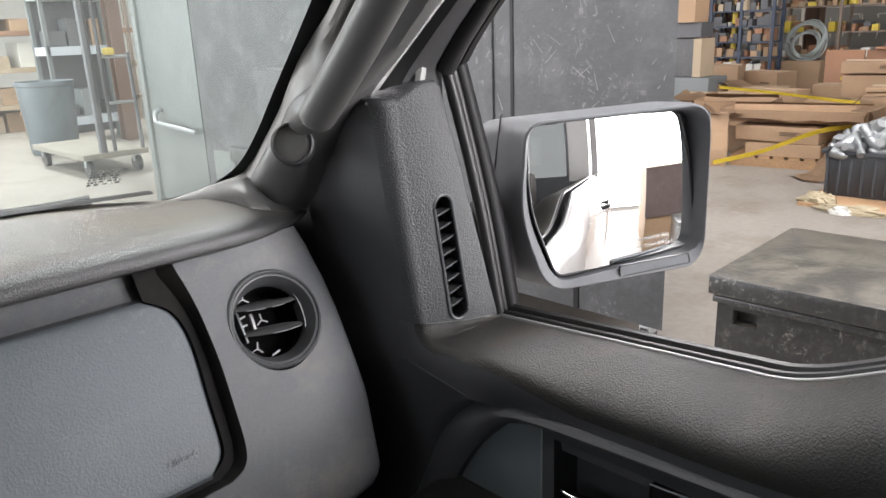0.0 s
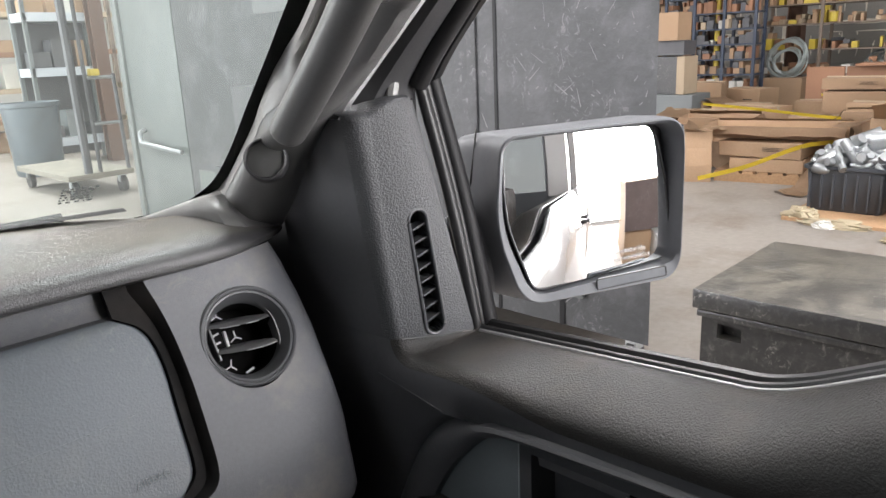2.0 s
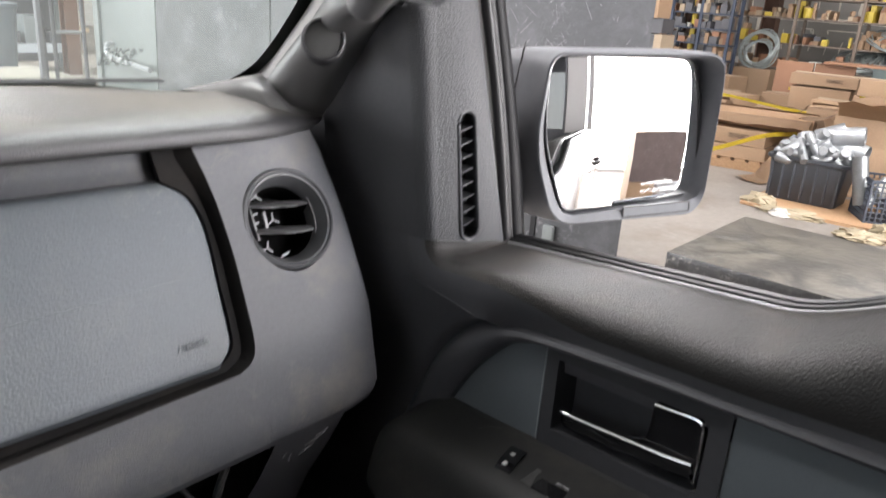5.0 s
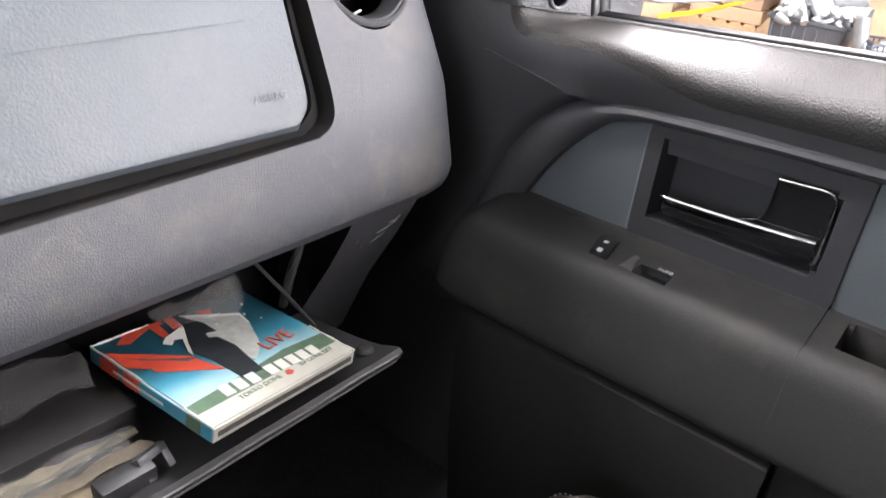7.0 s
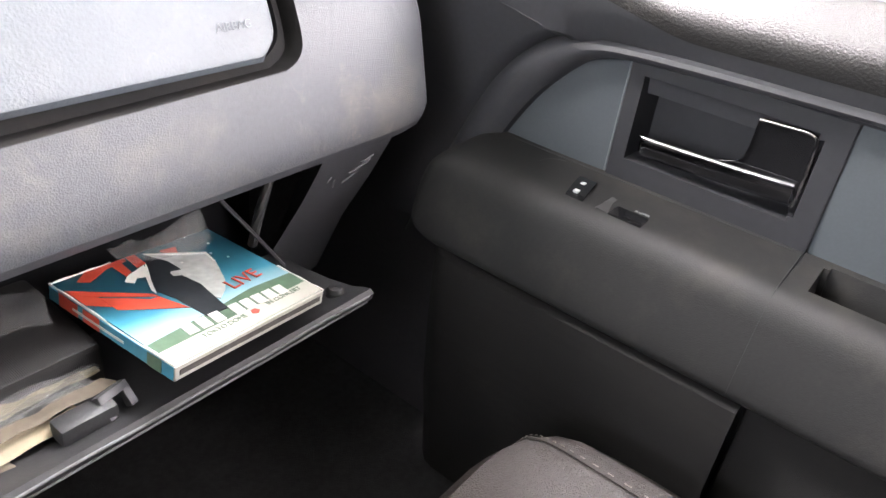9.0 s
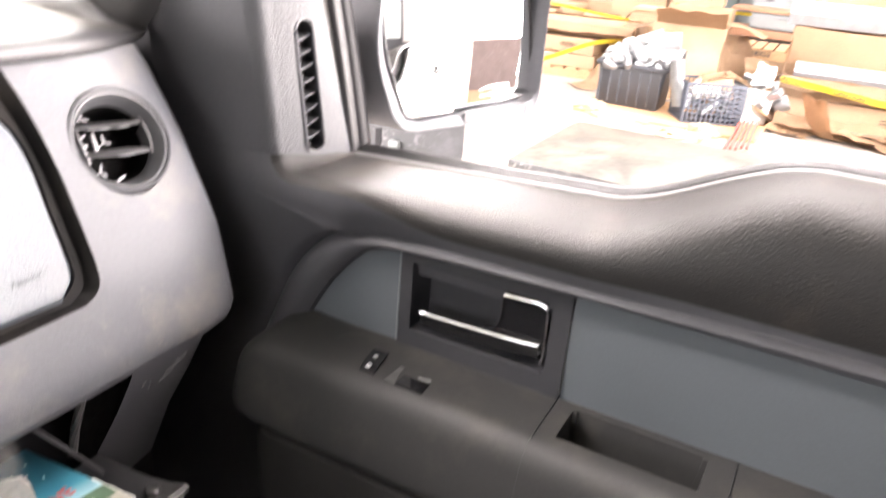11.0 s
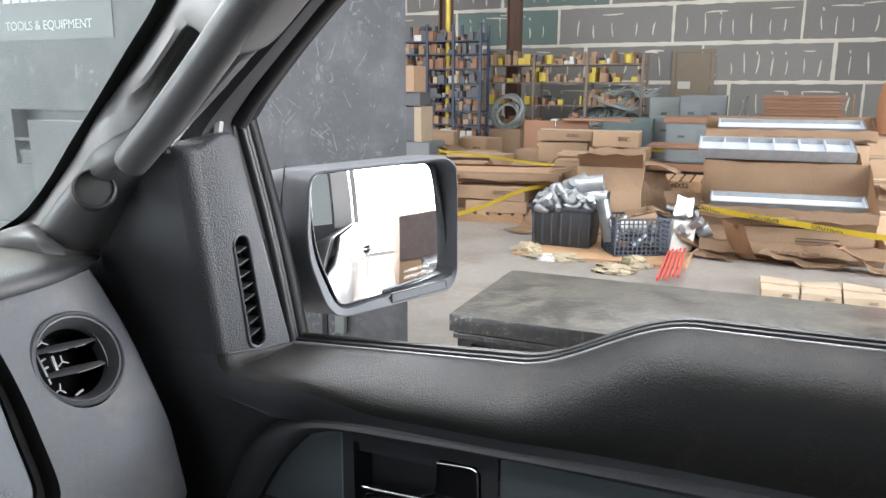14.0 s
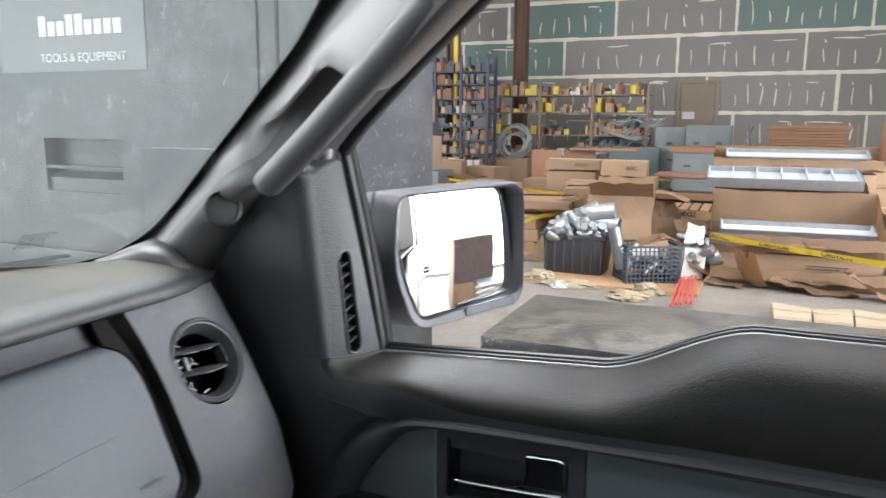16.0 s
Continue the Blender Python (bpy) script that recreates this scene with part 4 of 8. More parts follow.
# arch moulding round the insert
ARCH_O = smooth_path([(0, 0.690, 0.860), (0, 0.668, 0.915), (0, 0.630, 1.008), (0, 0.590, 1.090), (0, 0.545, 1.139), (0, 0.500, 1.156), (0, 0.453, 1.162), (0, 0.373, 1.166), (0, 0.249, 1.168), (0, 0.0, 1.172), (0, Y_BACK, 1.174)], 6)
ARCH_I = smooth_path([(0, 0.640, 0.860), (0, 0.615, 0.930), (0, 0.566, 1.030), (0, 0.531, 1.088), (0, 0.492, 1.130), (0, 0.470, 1.141), (0, 0.446, 1.147), (0, 0.373, 1.151), (0, 0.249, 1.156), (0, 0.0, 1.160), (0, Y_BACK, 1.162)], 6)
rows = []
for o, i in zip(ARCH_O, ARCH_I):
    r = []
    for f, x in ((0.0, 0.853), (0.08, 0.845), (0.25, 0.839), (0.5, 0.837), (0.75, 0.839), (0.93, 0.845), (1.0, 0.856)):
        r.append(Vector((x, lerp(o.y, i.y, f), lerp(o.z, i.z, f))))
    rows.append(r)
part("arch_moulding", skin(rows), SMOOTHD, door, "rounded charcoal moulding over the insert")

# face of the door ahead of the arch, running forward beside the dashboard
rows = []
for z in [1.233, 1.20, 1.18, 1.16, 1.150, 1.138, 1.12, 1.09, 1.06, 1.03, 1.0, 0.96, 0.92, 0.88]:
    ya = interp(min(z, 1.139), [p.z for p in ARCH_O[:34]], [p.y for p in ARCH_O[:34]]) - max(0.0, z - 1.139) * 1.2
    if z > 1.17:
        ya = 0.614
    xf = [inner_face(y, z) for y in (ya + 0.016, lerp(ya, 0.80, 0.4), lerp(ya, 0.80, 0.7), 0.80)]
    rows.append([Vector((0.8535, ya - 0.006, z)), Vector((xf[0] + 0.004, ya + 0.004, z))] + [Vector((x, y, z)) for x, y in zip(xf, (ya + 0.016, lerp(ya, 0.80, 0.4), lerp(ya, 0.80, 0.7), 0.80))])
part("forward_face", skin(rows), SMOOTHD, door, "smooth dark face ahead of the insert")

# dark inner skin of the lower door
rows = []
zlist = [0.60, 0.70, 0.80, 0.86, 0.92, 1.0, 1.03, 1.06, 1.10, 1.14, 1.152, 1.166]
for y in [0.80, 0.76, 0.72, 0.69, 0.66, 0.62, 0.59, 0.55, 0.5, 0.444, 0.35, 0.2495, 0.2, 0.0, -0.3, Y_BACK]:
    rows.append([Vector((0.857 if z < 1.18 else 0.858, y, z)) for z in zlist])
bm = skin(rows)
gone = [f for f in bm.faces if 0.25 < f.calc_center_median().y < 0.444 and 1.03 < f.calc_center_median().z < 1.152]
bmesh.ops.delete(bm, geom=gone, context="FACES_ONLY")
part("inner_skin", bm, DARK, door, "black inner door skin")

# front insert
rows = []
for z in np.linspace(1.030, 1.147, 14):
    yo = interp(z, [p.z for p in ARCH_I], [p.y for p in ARCH_I]) + 0.003
    rows.append([Vector((0.8525 - 0.0015 * math.sin(math.pi * u), lerp(0.4465, max(yo, 0.447), u), z)) for u in np.linspace(0, 1, 8)])
part("front_insert", skin(rows), FABRIC, door, "slate-grey vinyl insert")
part("insert_trim", tube([(0.8505, 0.4462, 1.036), (0.8505, 0.4458, 1.148)], 0.0012, 6), material("insert_edge", (0.2, 0.22, 0.23), 0.4, var=0.05), door)
# rear insert
rows = []
for y in np.linspace(0.2475, Y_BACK, 26):
    zt = interp(-y, [-p.y for p in ARCH_I[24:]], [p.z for p in ARCH_I[24:]]) + 0.004
    rows.append([Vector((0.8525 - 0.002 * math.sin(math.pi * u), y, lerp(1.030, zt, u))) for u in np.linspace(0, 1, 7)])
part("rear_insert", skin(rows), FABRIC, door, "slate-grey vinyl insert")

# bezel with its recess
bm = bmesh.new()
ny, nz = 40, 24
vs = grid_into(bm, [[Vector((0.8495, lerp(0.4445, 0.2490, i / ny), lerp(1.030, 1.153, j / nz))) for i in range(ny + 1)] for j in range(nz + 1)])
def in_recess(c):
    dy, dz = abs(c.y - 0.350) - 0.081 + 0.012, abs(c.z - 1.0965) - 0.043 + 0.012
    return math.hypot(max(dy, 0), max(dz, 0)) < 0.012
bm.faces.ensure_lookup_table()
hole = [f for f in bm.faces if in_recess(f.calc_center_median())]
ext = bmesh.ops.extrude_face_region(bm, geom=hole)
bmesh.ops.delete(bm, geom=hole, context="FACES_ONLY")
for v in [g for g in ext["geom"] if isinstance(g, bmesh.types.BMVert)]:
    v.co.x += 0.034
    v.co.y = 0.350 + (v.co.y - 0.350) * 0.93
    v.co.z = 1.0965 + (v.co.z - 1.0965) * 0.9
bezel = part("handle_bezel", bm, material("bezel_black", (0.042, 0.043, 0.047), 0.42, var=0.1, scale=15, bump=0.15, bump_scale=900), door, "black bezel with a deep hand recess")

# chrome pull: long bar and square paddle
bar = smooth_path([(0.849, 0.4185, 1.0830), (0.8462, 0.412, 1.0832), (0.8455, 0.38, 1.0844), (0.8455, 0.342, 1.0860), (0.846, 0.305, 1.0876), (0.848, 0.2770, 1.0890)], 6)
handle = part("door_handle", tube(bar, [0.0023] * len(bar), 10, flat=0.9), CHROME, bezel, "chrome inside door handle")
bm = bmesh.new()
rows = []
for p in bar:
    rows.append([Vector((p.x + 0.001, p.y, p.z - 0.002)), Vector((p.x + 0.0005, p.y, p.z - 0.008)), Vector((p.x + 0.002, p.y, p.z - 0.015)), Vector((p.x + 0.008, p.y, p.z - 0.021)), Vector((p.x + 0.02, p.y, p.z - 0.022))])
grid_into(bm, rows)
part("handle_skirt", bm, SMOKE, bezel, "smoky chrome face of the handle")
bm = bmesh.new()
pad = [(0.3215, 1.1325), (0.2830, 1.1340), (0.2760, 1.1315), (0.2735, 1.1250), (0.2735, 1.0740), (0.2800, 1.0885), (0.3050, 1.0870), (0.3420, 1.0858), (0.3320, 1.0885), (0.3265, 1.0940), (0.3225, 1.1040)]
vs = [bm.verts.new((0.851, y, z)) for y, z in pad]
f = bm.faces.new(vs)
ex = bmesh.ops.extrude_face_region(bm, geom=[f])
for v in [g for g in ex["geom"] if isinstance(g, bmesh.types.BMVert)]:
    v.co.x += 0.008
part("handle_paddle", bm, GLOSSB, bezel, "glossy black paddle with a chrome rim", smooth=False)
rim = smooth_path([(0.8500, 0.3220, 1.1328), (0.8500, 0.3000, 1.1338), (0.8500, 0.2830, 1.1345), (0.8500, 0.2755, 1.1320), (0.8500, 0.2730, 1.1250), (0.8500, 0.2725, 1.0950), (0.8505, 0.2725, 1.0730), (0.8530, 0.2755, 1.0670)], 4)
part("paddle_rim", tube(rim, 0.0014, 8), CHROME, bezel, "thin chrome rim")
edge = smooth_path([(0.8505, 0.3220, 1.132), (0.8505, 0.3230, 1.105), (0.8503, 0.3275, 1.0930), (0.850, 0.3420, 1.0865)], 5)
part("paddle_edge", tube(edge, 0.0007, 6), SMOKE, bezel)

# armrest, three lengths along the door
def arm_section(y, kz=1.0, kx=1.0):
    pts = [(0.8565, 1.0345), (0.840, 1.0340), (0.820, 1.0333), (0.800, 1.0325), (0.785, 1.0315), (0.774, 1.0300), (0.7675, 1.0275), (0.7625, 1.0235), (0.7585, 1.0170), (0.7545, 1.0060),
           (0.7500, 0.9900), (0.7460, 0.9740), (0.7425, 0.9580), (0.7405, 0.9470), (0.7410, 0.9400), (0.7450, 0.9355), (0.7560, 0.9325), (0.800, 0.9300)]
    cz = 0.965
    return [Vector((x if x > 0.80 else lerp(0.80, x, kx), y, lerp(cz, z, kz))) for x, z in pts]


def arm_rows(ys):
    return [arm_section(y) for y in ys]


front = []
for k in range(13):
    a = 0.5 * math.pi * (1 - k / 12)
    front.append(arm_section(0.560 + 0.050 * math.sin(a), max(0.02, math.cos(a)) ** 0.55, 0.45 + 0.55 * max(0.0, math.cos(a)) ** 0.5))
arm = part("armrest", skin(front + arm_rows(np.linspace(0.545, 0.2496, 20))), ARM, door, "worn charcoal armrest")
bm = bmesh.new()
xs = list(np.linspace(0.8565, 0.774, 19))
rows = []
for y in np.linspace(0.2494, 0.0700, 37):
    sec = arm_section(y)
    top = []
    for x in xs:
        z = interp(-x, [-p.x for p in sec[:6]], [p.z for p in sec[:6]])
        top.append(Vector((x, y, z)))
    rows.append(top + sec[6:])
grid_into(bm, rows)
def in_cup(c):
    if c.z < 1.015:
        return False
    dx, dy = abs(c.x - 0.8165) - 0.026 + 0.012, abs(c.y - 0.1620) - 0.068 + 0.012
    return math.hypot(max(dx, 0), max(dy, 0)) < 0.012
hole = [f for f in bm.faces if in_cup(f.calc_center_median())]
ext = bmesh.ops.extrude_face_region(bm, geom=hole)
bmesh.ops.delete(bm, geom=hole, context="FACES_ONLY")
for v in [g for g in ext["geom"] if isinstance(g, bmesh.types.BMVert)]:
    v.co.z -= 0.042
    v.co.x = 0.8165 + (v.co.x - 0.8165) * 0.88
    v.co.y = 0.162 + (v.co.y - 0.162) * 0.95
part("pull_cup", bm, ARM, door, "armrest length with a deep pull pocket")
part("armrest_rear", skin(arm_rows(np.linspace(0.0698, Y_BACK, 16))), ARM, door)
SEAM = material("seam_line", (0.055, 0.055, 0.055), 0.5, var=0.1)
part("armrest_seam", tube([p + Vector((0, 0, 0.0002)) for p in arm_section(0.2495)[:6]], 0.0007, 6), RUBBER, door)
part("armrest_back_seam", tube([p + Vector((0, 0, 0.0002)) for p in arm_section(0.0699)[:6]], 0.0007, 6), RUBBER, door)
# switch plate outline
loop = smooth_path([(0.8405, 0.484, 1.0336), (0.833, 0.498, 1.0332), (0.818, 0.503, 1.0326), (0.801, 0.499, 1.0316), (0.786, 0.492, 1.0298), (0.775, 0.483, 1.0270), (0.768, 0.472, 1.0235)], 8)
part("switch_plate_edge", tube(loop, 0.0007, 6), SEAM, arm, "fine seam round the switch plate")
part("switch_plate_edge", tube([(0.845, 0.55, 1.0342), (0.845, 0.40, 1.0342), (0.846, 0.255, 1.0346)], 0.0007, 6), RUBBER, arm)
bm = bmesh.new()
rows = []
for u in np.linspace(0, 1, 12):
    y = lerp(0.4535, 0.4330, 0.5) 
    x = lerp(0.775, 0.822, u)
    z = interp(x, [0.763, 0.774, 0.785, 0.80, 0.82], [1.0212, 1.0270, 1.0300, 1.0318, 1.0330]) + 0.0012 + 0.0022 * math.sin(math.pi * u)
    yy = 0.0095
    cy = lerp(0.4390, 0.4475, u)
    rows.append([Vector((x, cy - yy, z - 0.006)), Vector((x, cy - yy, z)), Vector((x, cy + yy, z)), Vector((x, cy + yy, z - 0.006))])
grid_into(bm, rows)
lock = part("lock_switch", bm, GLOSSB, arm, "black door lock rocker switch")
for u, cy, cx in ((0, 0.4425, 0.789), (0, 0.4455, 0.807)):
    bm = bmesh.new()
    box_into(bm, cx - 0.0026, cx + 0.0026, cy - 0.0022, cy + 0.0022, 1.0335, 1.0356)
    part("lock_mark", bm, WHITE_INK, lock)
bm = bmesh.new()
box_into(bm, 0.779, 0.820, 0.371, 0.404, 1.0240, 1.0324, 0.0012)
win = part("window_switch", bm, GLOSSB, arm, "black window switch in a shallow well")
rows = []
for u in np.linspace(0, 1, 8):
    x = lerp(0.7795, 0.8085, u)
    rows.append([Vector((x, 0.417, 1.0302 + 0.002 * u)), Vector((x, 0.4165 - 0.003 * u, 1.0325 + 0.001 * u)), Vector((x, 0.4045, 1.0312 + 0.001 * u)), Vector((x, 0.4035, 1.028))])
# paler plastic paints the lit face of the well's ramp
part("switch_lip", skin(rows), material("switch_lip_lit_plastic", (0.075, 0.075, 0.074), 0.45, var=0.1), win)
lettering("auto_word", "AUTO", pose(0.802, 0.3805, 1.0328, 0, 0, -90), 0.0052, WHITE_INK, win, 0.0001)

# lower door with mesh map pocket
rows = []
for y in [0.586, 0.5858, 0.584, 0.578, 0.565] + list(np.linspace(0.55, 0.236, 12)):
    nose = math.sqrt(max(0.0, 1 - max(0.0, (y - 0.55) / 0.036) ** 2))
    rows.append([Vector((lerp(0.82, x, nose), y, z)) for x, z in ((0.80, 0.932), (0.752, 0.931), (0.743, 0.926), (0.740, 0.90), (0.742, 0.84), (0.750, 0.74), (0.765, 0.66), (0.78, 0.58))])
part("map_pocket", skin(rows), MESHP, door, "black mesh-covered map pocket")
part("lower_panel", box(0.765, 0.857, Y_BACK, 0.234, 0.58, 0.95, 0.01), MESHP, door)
bm = bmesh.new()
box_into(bm, 0.80, 0.85, 0.05, 0.22, 0.70, 0.88, 0.012)
part("speaker_panel", bm, GRILLE, door)

# weather strip along the sill and glass slot
part("sill_seal", tube([(0.939, y, sill(y) + 0.0045) for y in list(np.linspace(0.566, 0.02, 50)) + [-0.2, -0.4, Y_BACK]], 0.0035, 8), RUBBER, door)
part("sill_trim", tube([(0.934, y, sill(y) + 0.0015) for y in list(np.linspace(0.566, 0.02, 50)) + [-0.2, -0.4, Y_BACK]], 0.0028, 8), material("sill_trim_satin", (0.3, 0.3, 0.305), 0.35, var=0.08), door, "satin grey trim line")
part("outer_seal", tube([(0.962, y, sill(y) + 0.001) for y in list(np.linspace(0.575, 0.02, 50)) + [-0.2, -0.4, Y_BACK]], 0.006, 8), RUBBER, door)
rows = []
for y in list(np.linspace(0.60, 0.02, 30)) + [-0.2, Y_BACK]:
    z = sill(y)
    rows.append([Vector((0.966, y, z)), Vector((0.978, y, z - 0.008)), Vector((0.990, y, z - 0.04)), Vector((1.005, y, z - 0.14)), Vector((1.012, y, 0.85)), Vector((0.99, y, 0.55))])
part("outer_skin", skin(rows), PAINT, door, "pale painted outer door skin")
pane = skin([[Vector((0.950 + 0.004 * k, y, sill(y) - 0.05 - 0.30 * (1 - k))) for k in (0, 1)] for y in np.linspace(0.55, Y_BACK, 12)])
part("window_pane", pane, SIDE_GLASS, door, "glass pane wound down inside the door")

# sail trim with the demister slot
P_TL, P_TR, P_BL, P_BR = Vector((0.809, 0.5965, 1.473)), Vector((0.861, 0.589, 1.487)), Vector((0.8355, 0.594, 1.2275)), Vector((0.926, 0.570, 1.2152))
bm = bmesh.new()
nu, nv = 52, 130
rows = []
for j in range(nv + 1):
    v = j / nv
    r = []
    for i in range(nu + 1):
        u = i / nu
        top = P_TL.lerp(P_TR, u)
        top.z += 0.010 * math.sin(math.pi * u) * 0.6
        r.append(top.lerp(P_BL.lerp(P_BR, u), v) + Vector((0, -0.004 * math.sin(math.pi * u), 0)))
    rows.append(r)
S_T, S_B = Vector((0.8585, 0.586, 1.3595)), Vector((0.8735, 0.581, 1.2370))
def in_slot(c):
    a, b = Vector((S_T.x, S_T.z)), Vector((S_B.x, S_B.z))
    p = Vector((c.x, c.z))
    t = max(0, min(1, (p - a).dot(b - a) / (b - a).length_squared))
    return (p - a.lerp(b, t)).length < 0.0108
vs = grid_into(bm, rows)
hole = [f for f in bm.faces if in_slot(f.calc_center_median())]
ext = bmesh.ops.extrude_face_region(bm, geom=hole)
bmesh.ops.delete(bm, geom=hole, context="FACES_ONLY")
for v in [g for g in ext["geom"] if isinstance(g, bmesh.types.BMVert)]:
    v.co += Vector((0.006, 0.020, 0))
# rounded left edge running forward, top cap
OFFS = ((0, 0, 0), (-0.0075, 0.0010, 0), (-0.0140, 0.0045, 0), (-0.0190, 0.0105, 0), (-0.0212, 0.020, 0), (-0.0218, 0.06, 0), (-0.016, 0.17, 0))
left = [[rows[j][0] + Vector((o[0] * (1 - 0.42 * j / nv), o[1], o[2])) for o in OFFS] for j in range(nv + 1)]
grid_into(bm, [[r[-1] + Vector(o) for o in ((0, 0, 0), (0.004, 0.001, 0), (0.009, 0.006, 0), (0.012, 0.016, 0))] for r in rows])
grid_into(bm, [r[:5] for r in left])
ledge = [left[0][k] for k in (4, 3, 2, 1)] + rows[0]
topc = [[p + Vector(o) for o in ((0, 0, 0), (0, 0.0015, 0.003), (0, 0.007, 0.0055), (0.001, 0.03, 0.006), (0.002, 0.10, 0.0))] for p in ledge]
grid_into(bm, topc)
bmesh.ops.remove_doubles(bm, verts=bm.verts, dist=0.0003)
side = [[r[4] + Vector((0.0003, 0, 0)), r[4] + Vector((-0.0008, 0.016, 0)), r[5], r[6]] for r in left]
sailp = part("sail_trim", bm, SAIL, door, "grained grey mirror sail trim with a demister slot")
part("sail_side", skin(side), SMOOTHD, sailp, "smooth black forward side of the trim")
ax = (S_B - S_T)
side, side_low = Vector((0.98, -0.16, 0.1)).normalized(), Vector((0.955, -0.28, 0.1)).normalized()
loop = []
for k in range(14):
    a = math.pi * k / 13
    loop.append(S_T + side * (0.0122 * math.cos(a)) - ax.normalized() * (0.0122 * math.sin(a)) + Vector((0, -0.0012, 0)))
for k in range(14):
    a = math.pi * k / 13
    loop.append(S_B - side_low * (0.0122 * math.cos(a)) + ax.normalized() * (0.0122 * math.sin(a)) + Vector((0, -0.0012, 0)))
part("slot_rim", tube(loop, 0.0022, 8, True), material("slot_rim_plastic", (0.065, 0.067, 0.072), 0.4, var=0.06), sailp, "raised oval slot rim")
bk = S_T.lerp(S_B, 0.5)
for k in range(8):
    c = S_T.lerp(S_B, (k + 0.5) / 8)
    bm = bmesh.new()
    fm = frame_pose(c + Vector((0.001, 0.004, 0)), (0.98, -0.05, 0.22), (0, -1, 0))
    box_into(bm, -0.0100, 0.0100, -0.0009, 0.0009, -0.010, 0.004, 0.0, fm)
    part("slot_fin", bm, SAIL, sailp)
part("slot_back", skin([[S_T.lerp(S_B, t) + Vector((s * 0.012 + 0.004, 0.016, 0)) for s in (-1, 1)] for t in (-0.08, 1.08)]), FRIT, sailp)
part("trim_joint", tube([P_BL + Vector((-0.004, -0.001, 0.0)), P_BL.lerp(P_BR, 0.5) + Vector((0, -0.0062, 0.0)), P_BR + Vector((-0.012, -0.002, 0.004))], 0.0009, 6), RUBBER, sailp)
# window frame: front post with seals
fr0, fr1 = Vector((0.936, 0.572, 1.208)), Vector((0.884, 0.600, 1.510))
def fpt(t, dx=0.0, dy=0.0):
    return fr0.lerp(fr1, t) + Vector((dx + 0.006 * math.sin(math.pi * t), dy, 0))
part("frame_seal", tube([fpt(t) for t in np.linspace(0, 1, 14)], 0.0065, 10), RUBBER, door, "black window run seal")
part("frame_seal", tube([fpt(t, 0.013, 0.004) for t in np.linspace(0, 1, 14)], 0.005, 10), RUBBER, door)
part("frame_post", tube([fpt(t, 0.030, 0.012) for t in np.linspace(-0.02, 1, 14)], [0.016 - 0.004 * t for t in np.linspace(0, 1, 14)], 10), FRIT, door)
part("frame_edge", skin([[fpt(t, 0.048, 0.016), fpt(t, 0.048 + lerp(0.020, 0.005, min(1, t * 1.6)), 0.030), fpt(t, 0.050 + lerp(0.020, 0.005, min(1, t * 1.6)), 0.06)] for t in np.linspace(-0.04, 1, 14)]), PAINT, door, "pale painted edge of the door frame")
head = smooth_path([(0.884, 0.600, 1.505), (0.876, 0.560, 1.545), (0.862, 0.46, 1.632), (0.845, 0.32, 1.735), (0.83, 0.20, 1.79), (0.82, 0.0, 1.81), (0.82, Y_BACK, 1.80)], 6)
part("frame_head", tube(head, 0.013, 10), RUBBER, door, "black window frame head")
part("frame_head_outer", tube([p + Vector((0.028, 0.012, 0.012)) for p in head], 0.018, 8), FRIT, door)

# ================================================================ pillar, windshield, mirror, cab
pillar = thing("pillar_trim", "grey windshield pillar trim with a moulded grab handle", "pillar trim", (0.78, 0.62, 1.5))
W_EDGE = smooth_path([(0.778, 0.852, 1.379), (0.784, 0.822, 1.406), (0.779, 0.757, 1.463), (0.764, 0.680, 1.534), (0.755, 0.622, 1.583), (0.744, 0.565, 1.630), (0.731, 0.520, 1.671), (0.703, 0.42, 1.755), (0.672, 0.31, 1.845)], 10)
F_EDGE = smooth_path([(0.796, 0.80, 1.300), (0.800, 0.762, 1.336), (0.803, 0.72, 1.388), (0.805, 0.680, 1.430), (0.807, 0.645, 1.470), (0.828, 0.610, 1.519), (0.825, 0.548, 1.568), (0.815, 0.464, 1.631), (0.800, 0.375, 1.700), (0.780, 0.27, 1.785), (0.755, 0.16, 1.875)], 10)
US = [0.0, 0.03, 0.06, 0.10, 0.14, 0.19, 0.24, 0.30, 0.36, 0.42, 0.50, 0.58, 0.66, 0.74, 0.82, 0.90, 0.96, 1.0]
# heights of the trim over the line between its edges: at the foot, round the tweeter, behind the grab bar, above it
H_FOOT = [0, 0.006, 0.011, 0.017, 0.022, 0.027, 0.031, 0.034, 0.036, 0.037, 0.037, 0.035, 0.032, 0.027, 0.020, 0.012, 0.005, 0]
H_TWEET = [0, 0.008, 0.014, 0.021, 0.026, 0.031, 0.035, 0.039, 0.042, 0.044, 0.045, 0.044, 0.041, 0.035, 0.026, 0.016, 0.007, 0]
H_GAP = [0, 0.042, 0.056, 0.057, 0.046, 0.030, 0.022, 0.020, 0.022, 0.028, 0.038, 0.048, 0.053, 0.053, 0.046, 0.032, 0.014, 0]
H_BASE = [0, 0.012, 0.020, 0.030, 0.037, 0.043, 0.048, 0.053, 0.058, 0.064, 0.069, 0.071, 0.068, 0.060, 0.047, 0.031, 0.013, 0]
H_TOP = [0, 0.035, 0.062, 0.088, 0.106, 0.121, 0.128, 0.131, 0.130, 0.126, 0.118, 0.109, 0.098, 0.085, 0.068, 0.044, 0.020, 0]


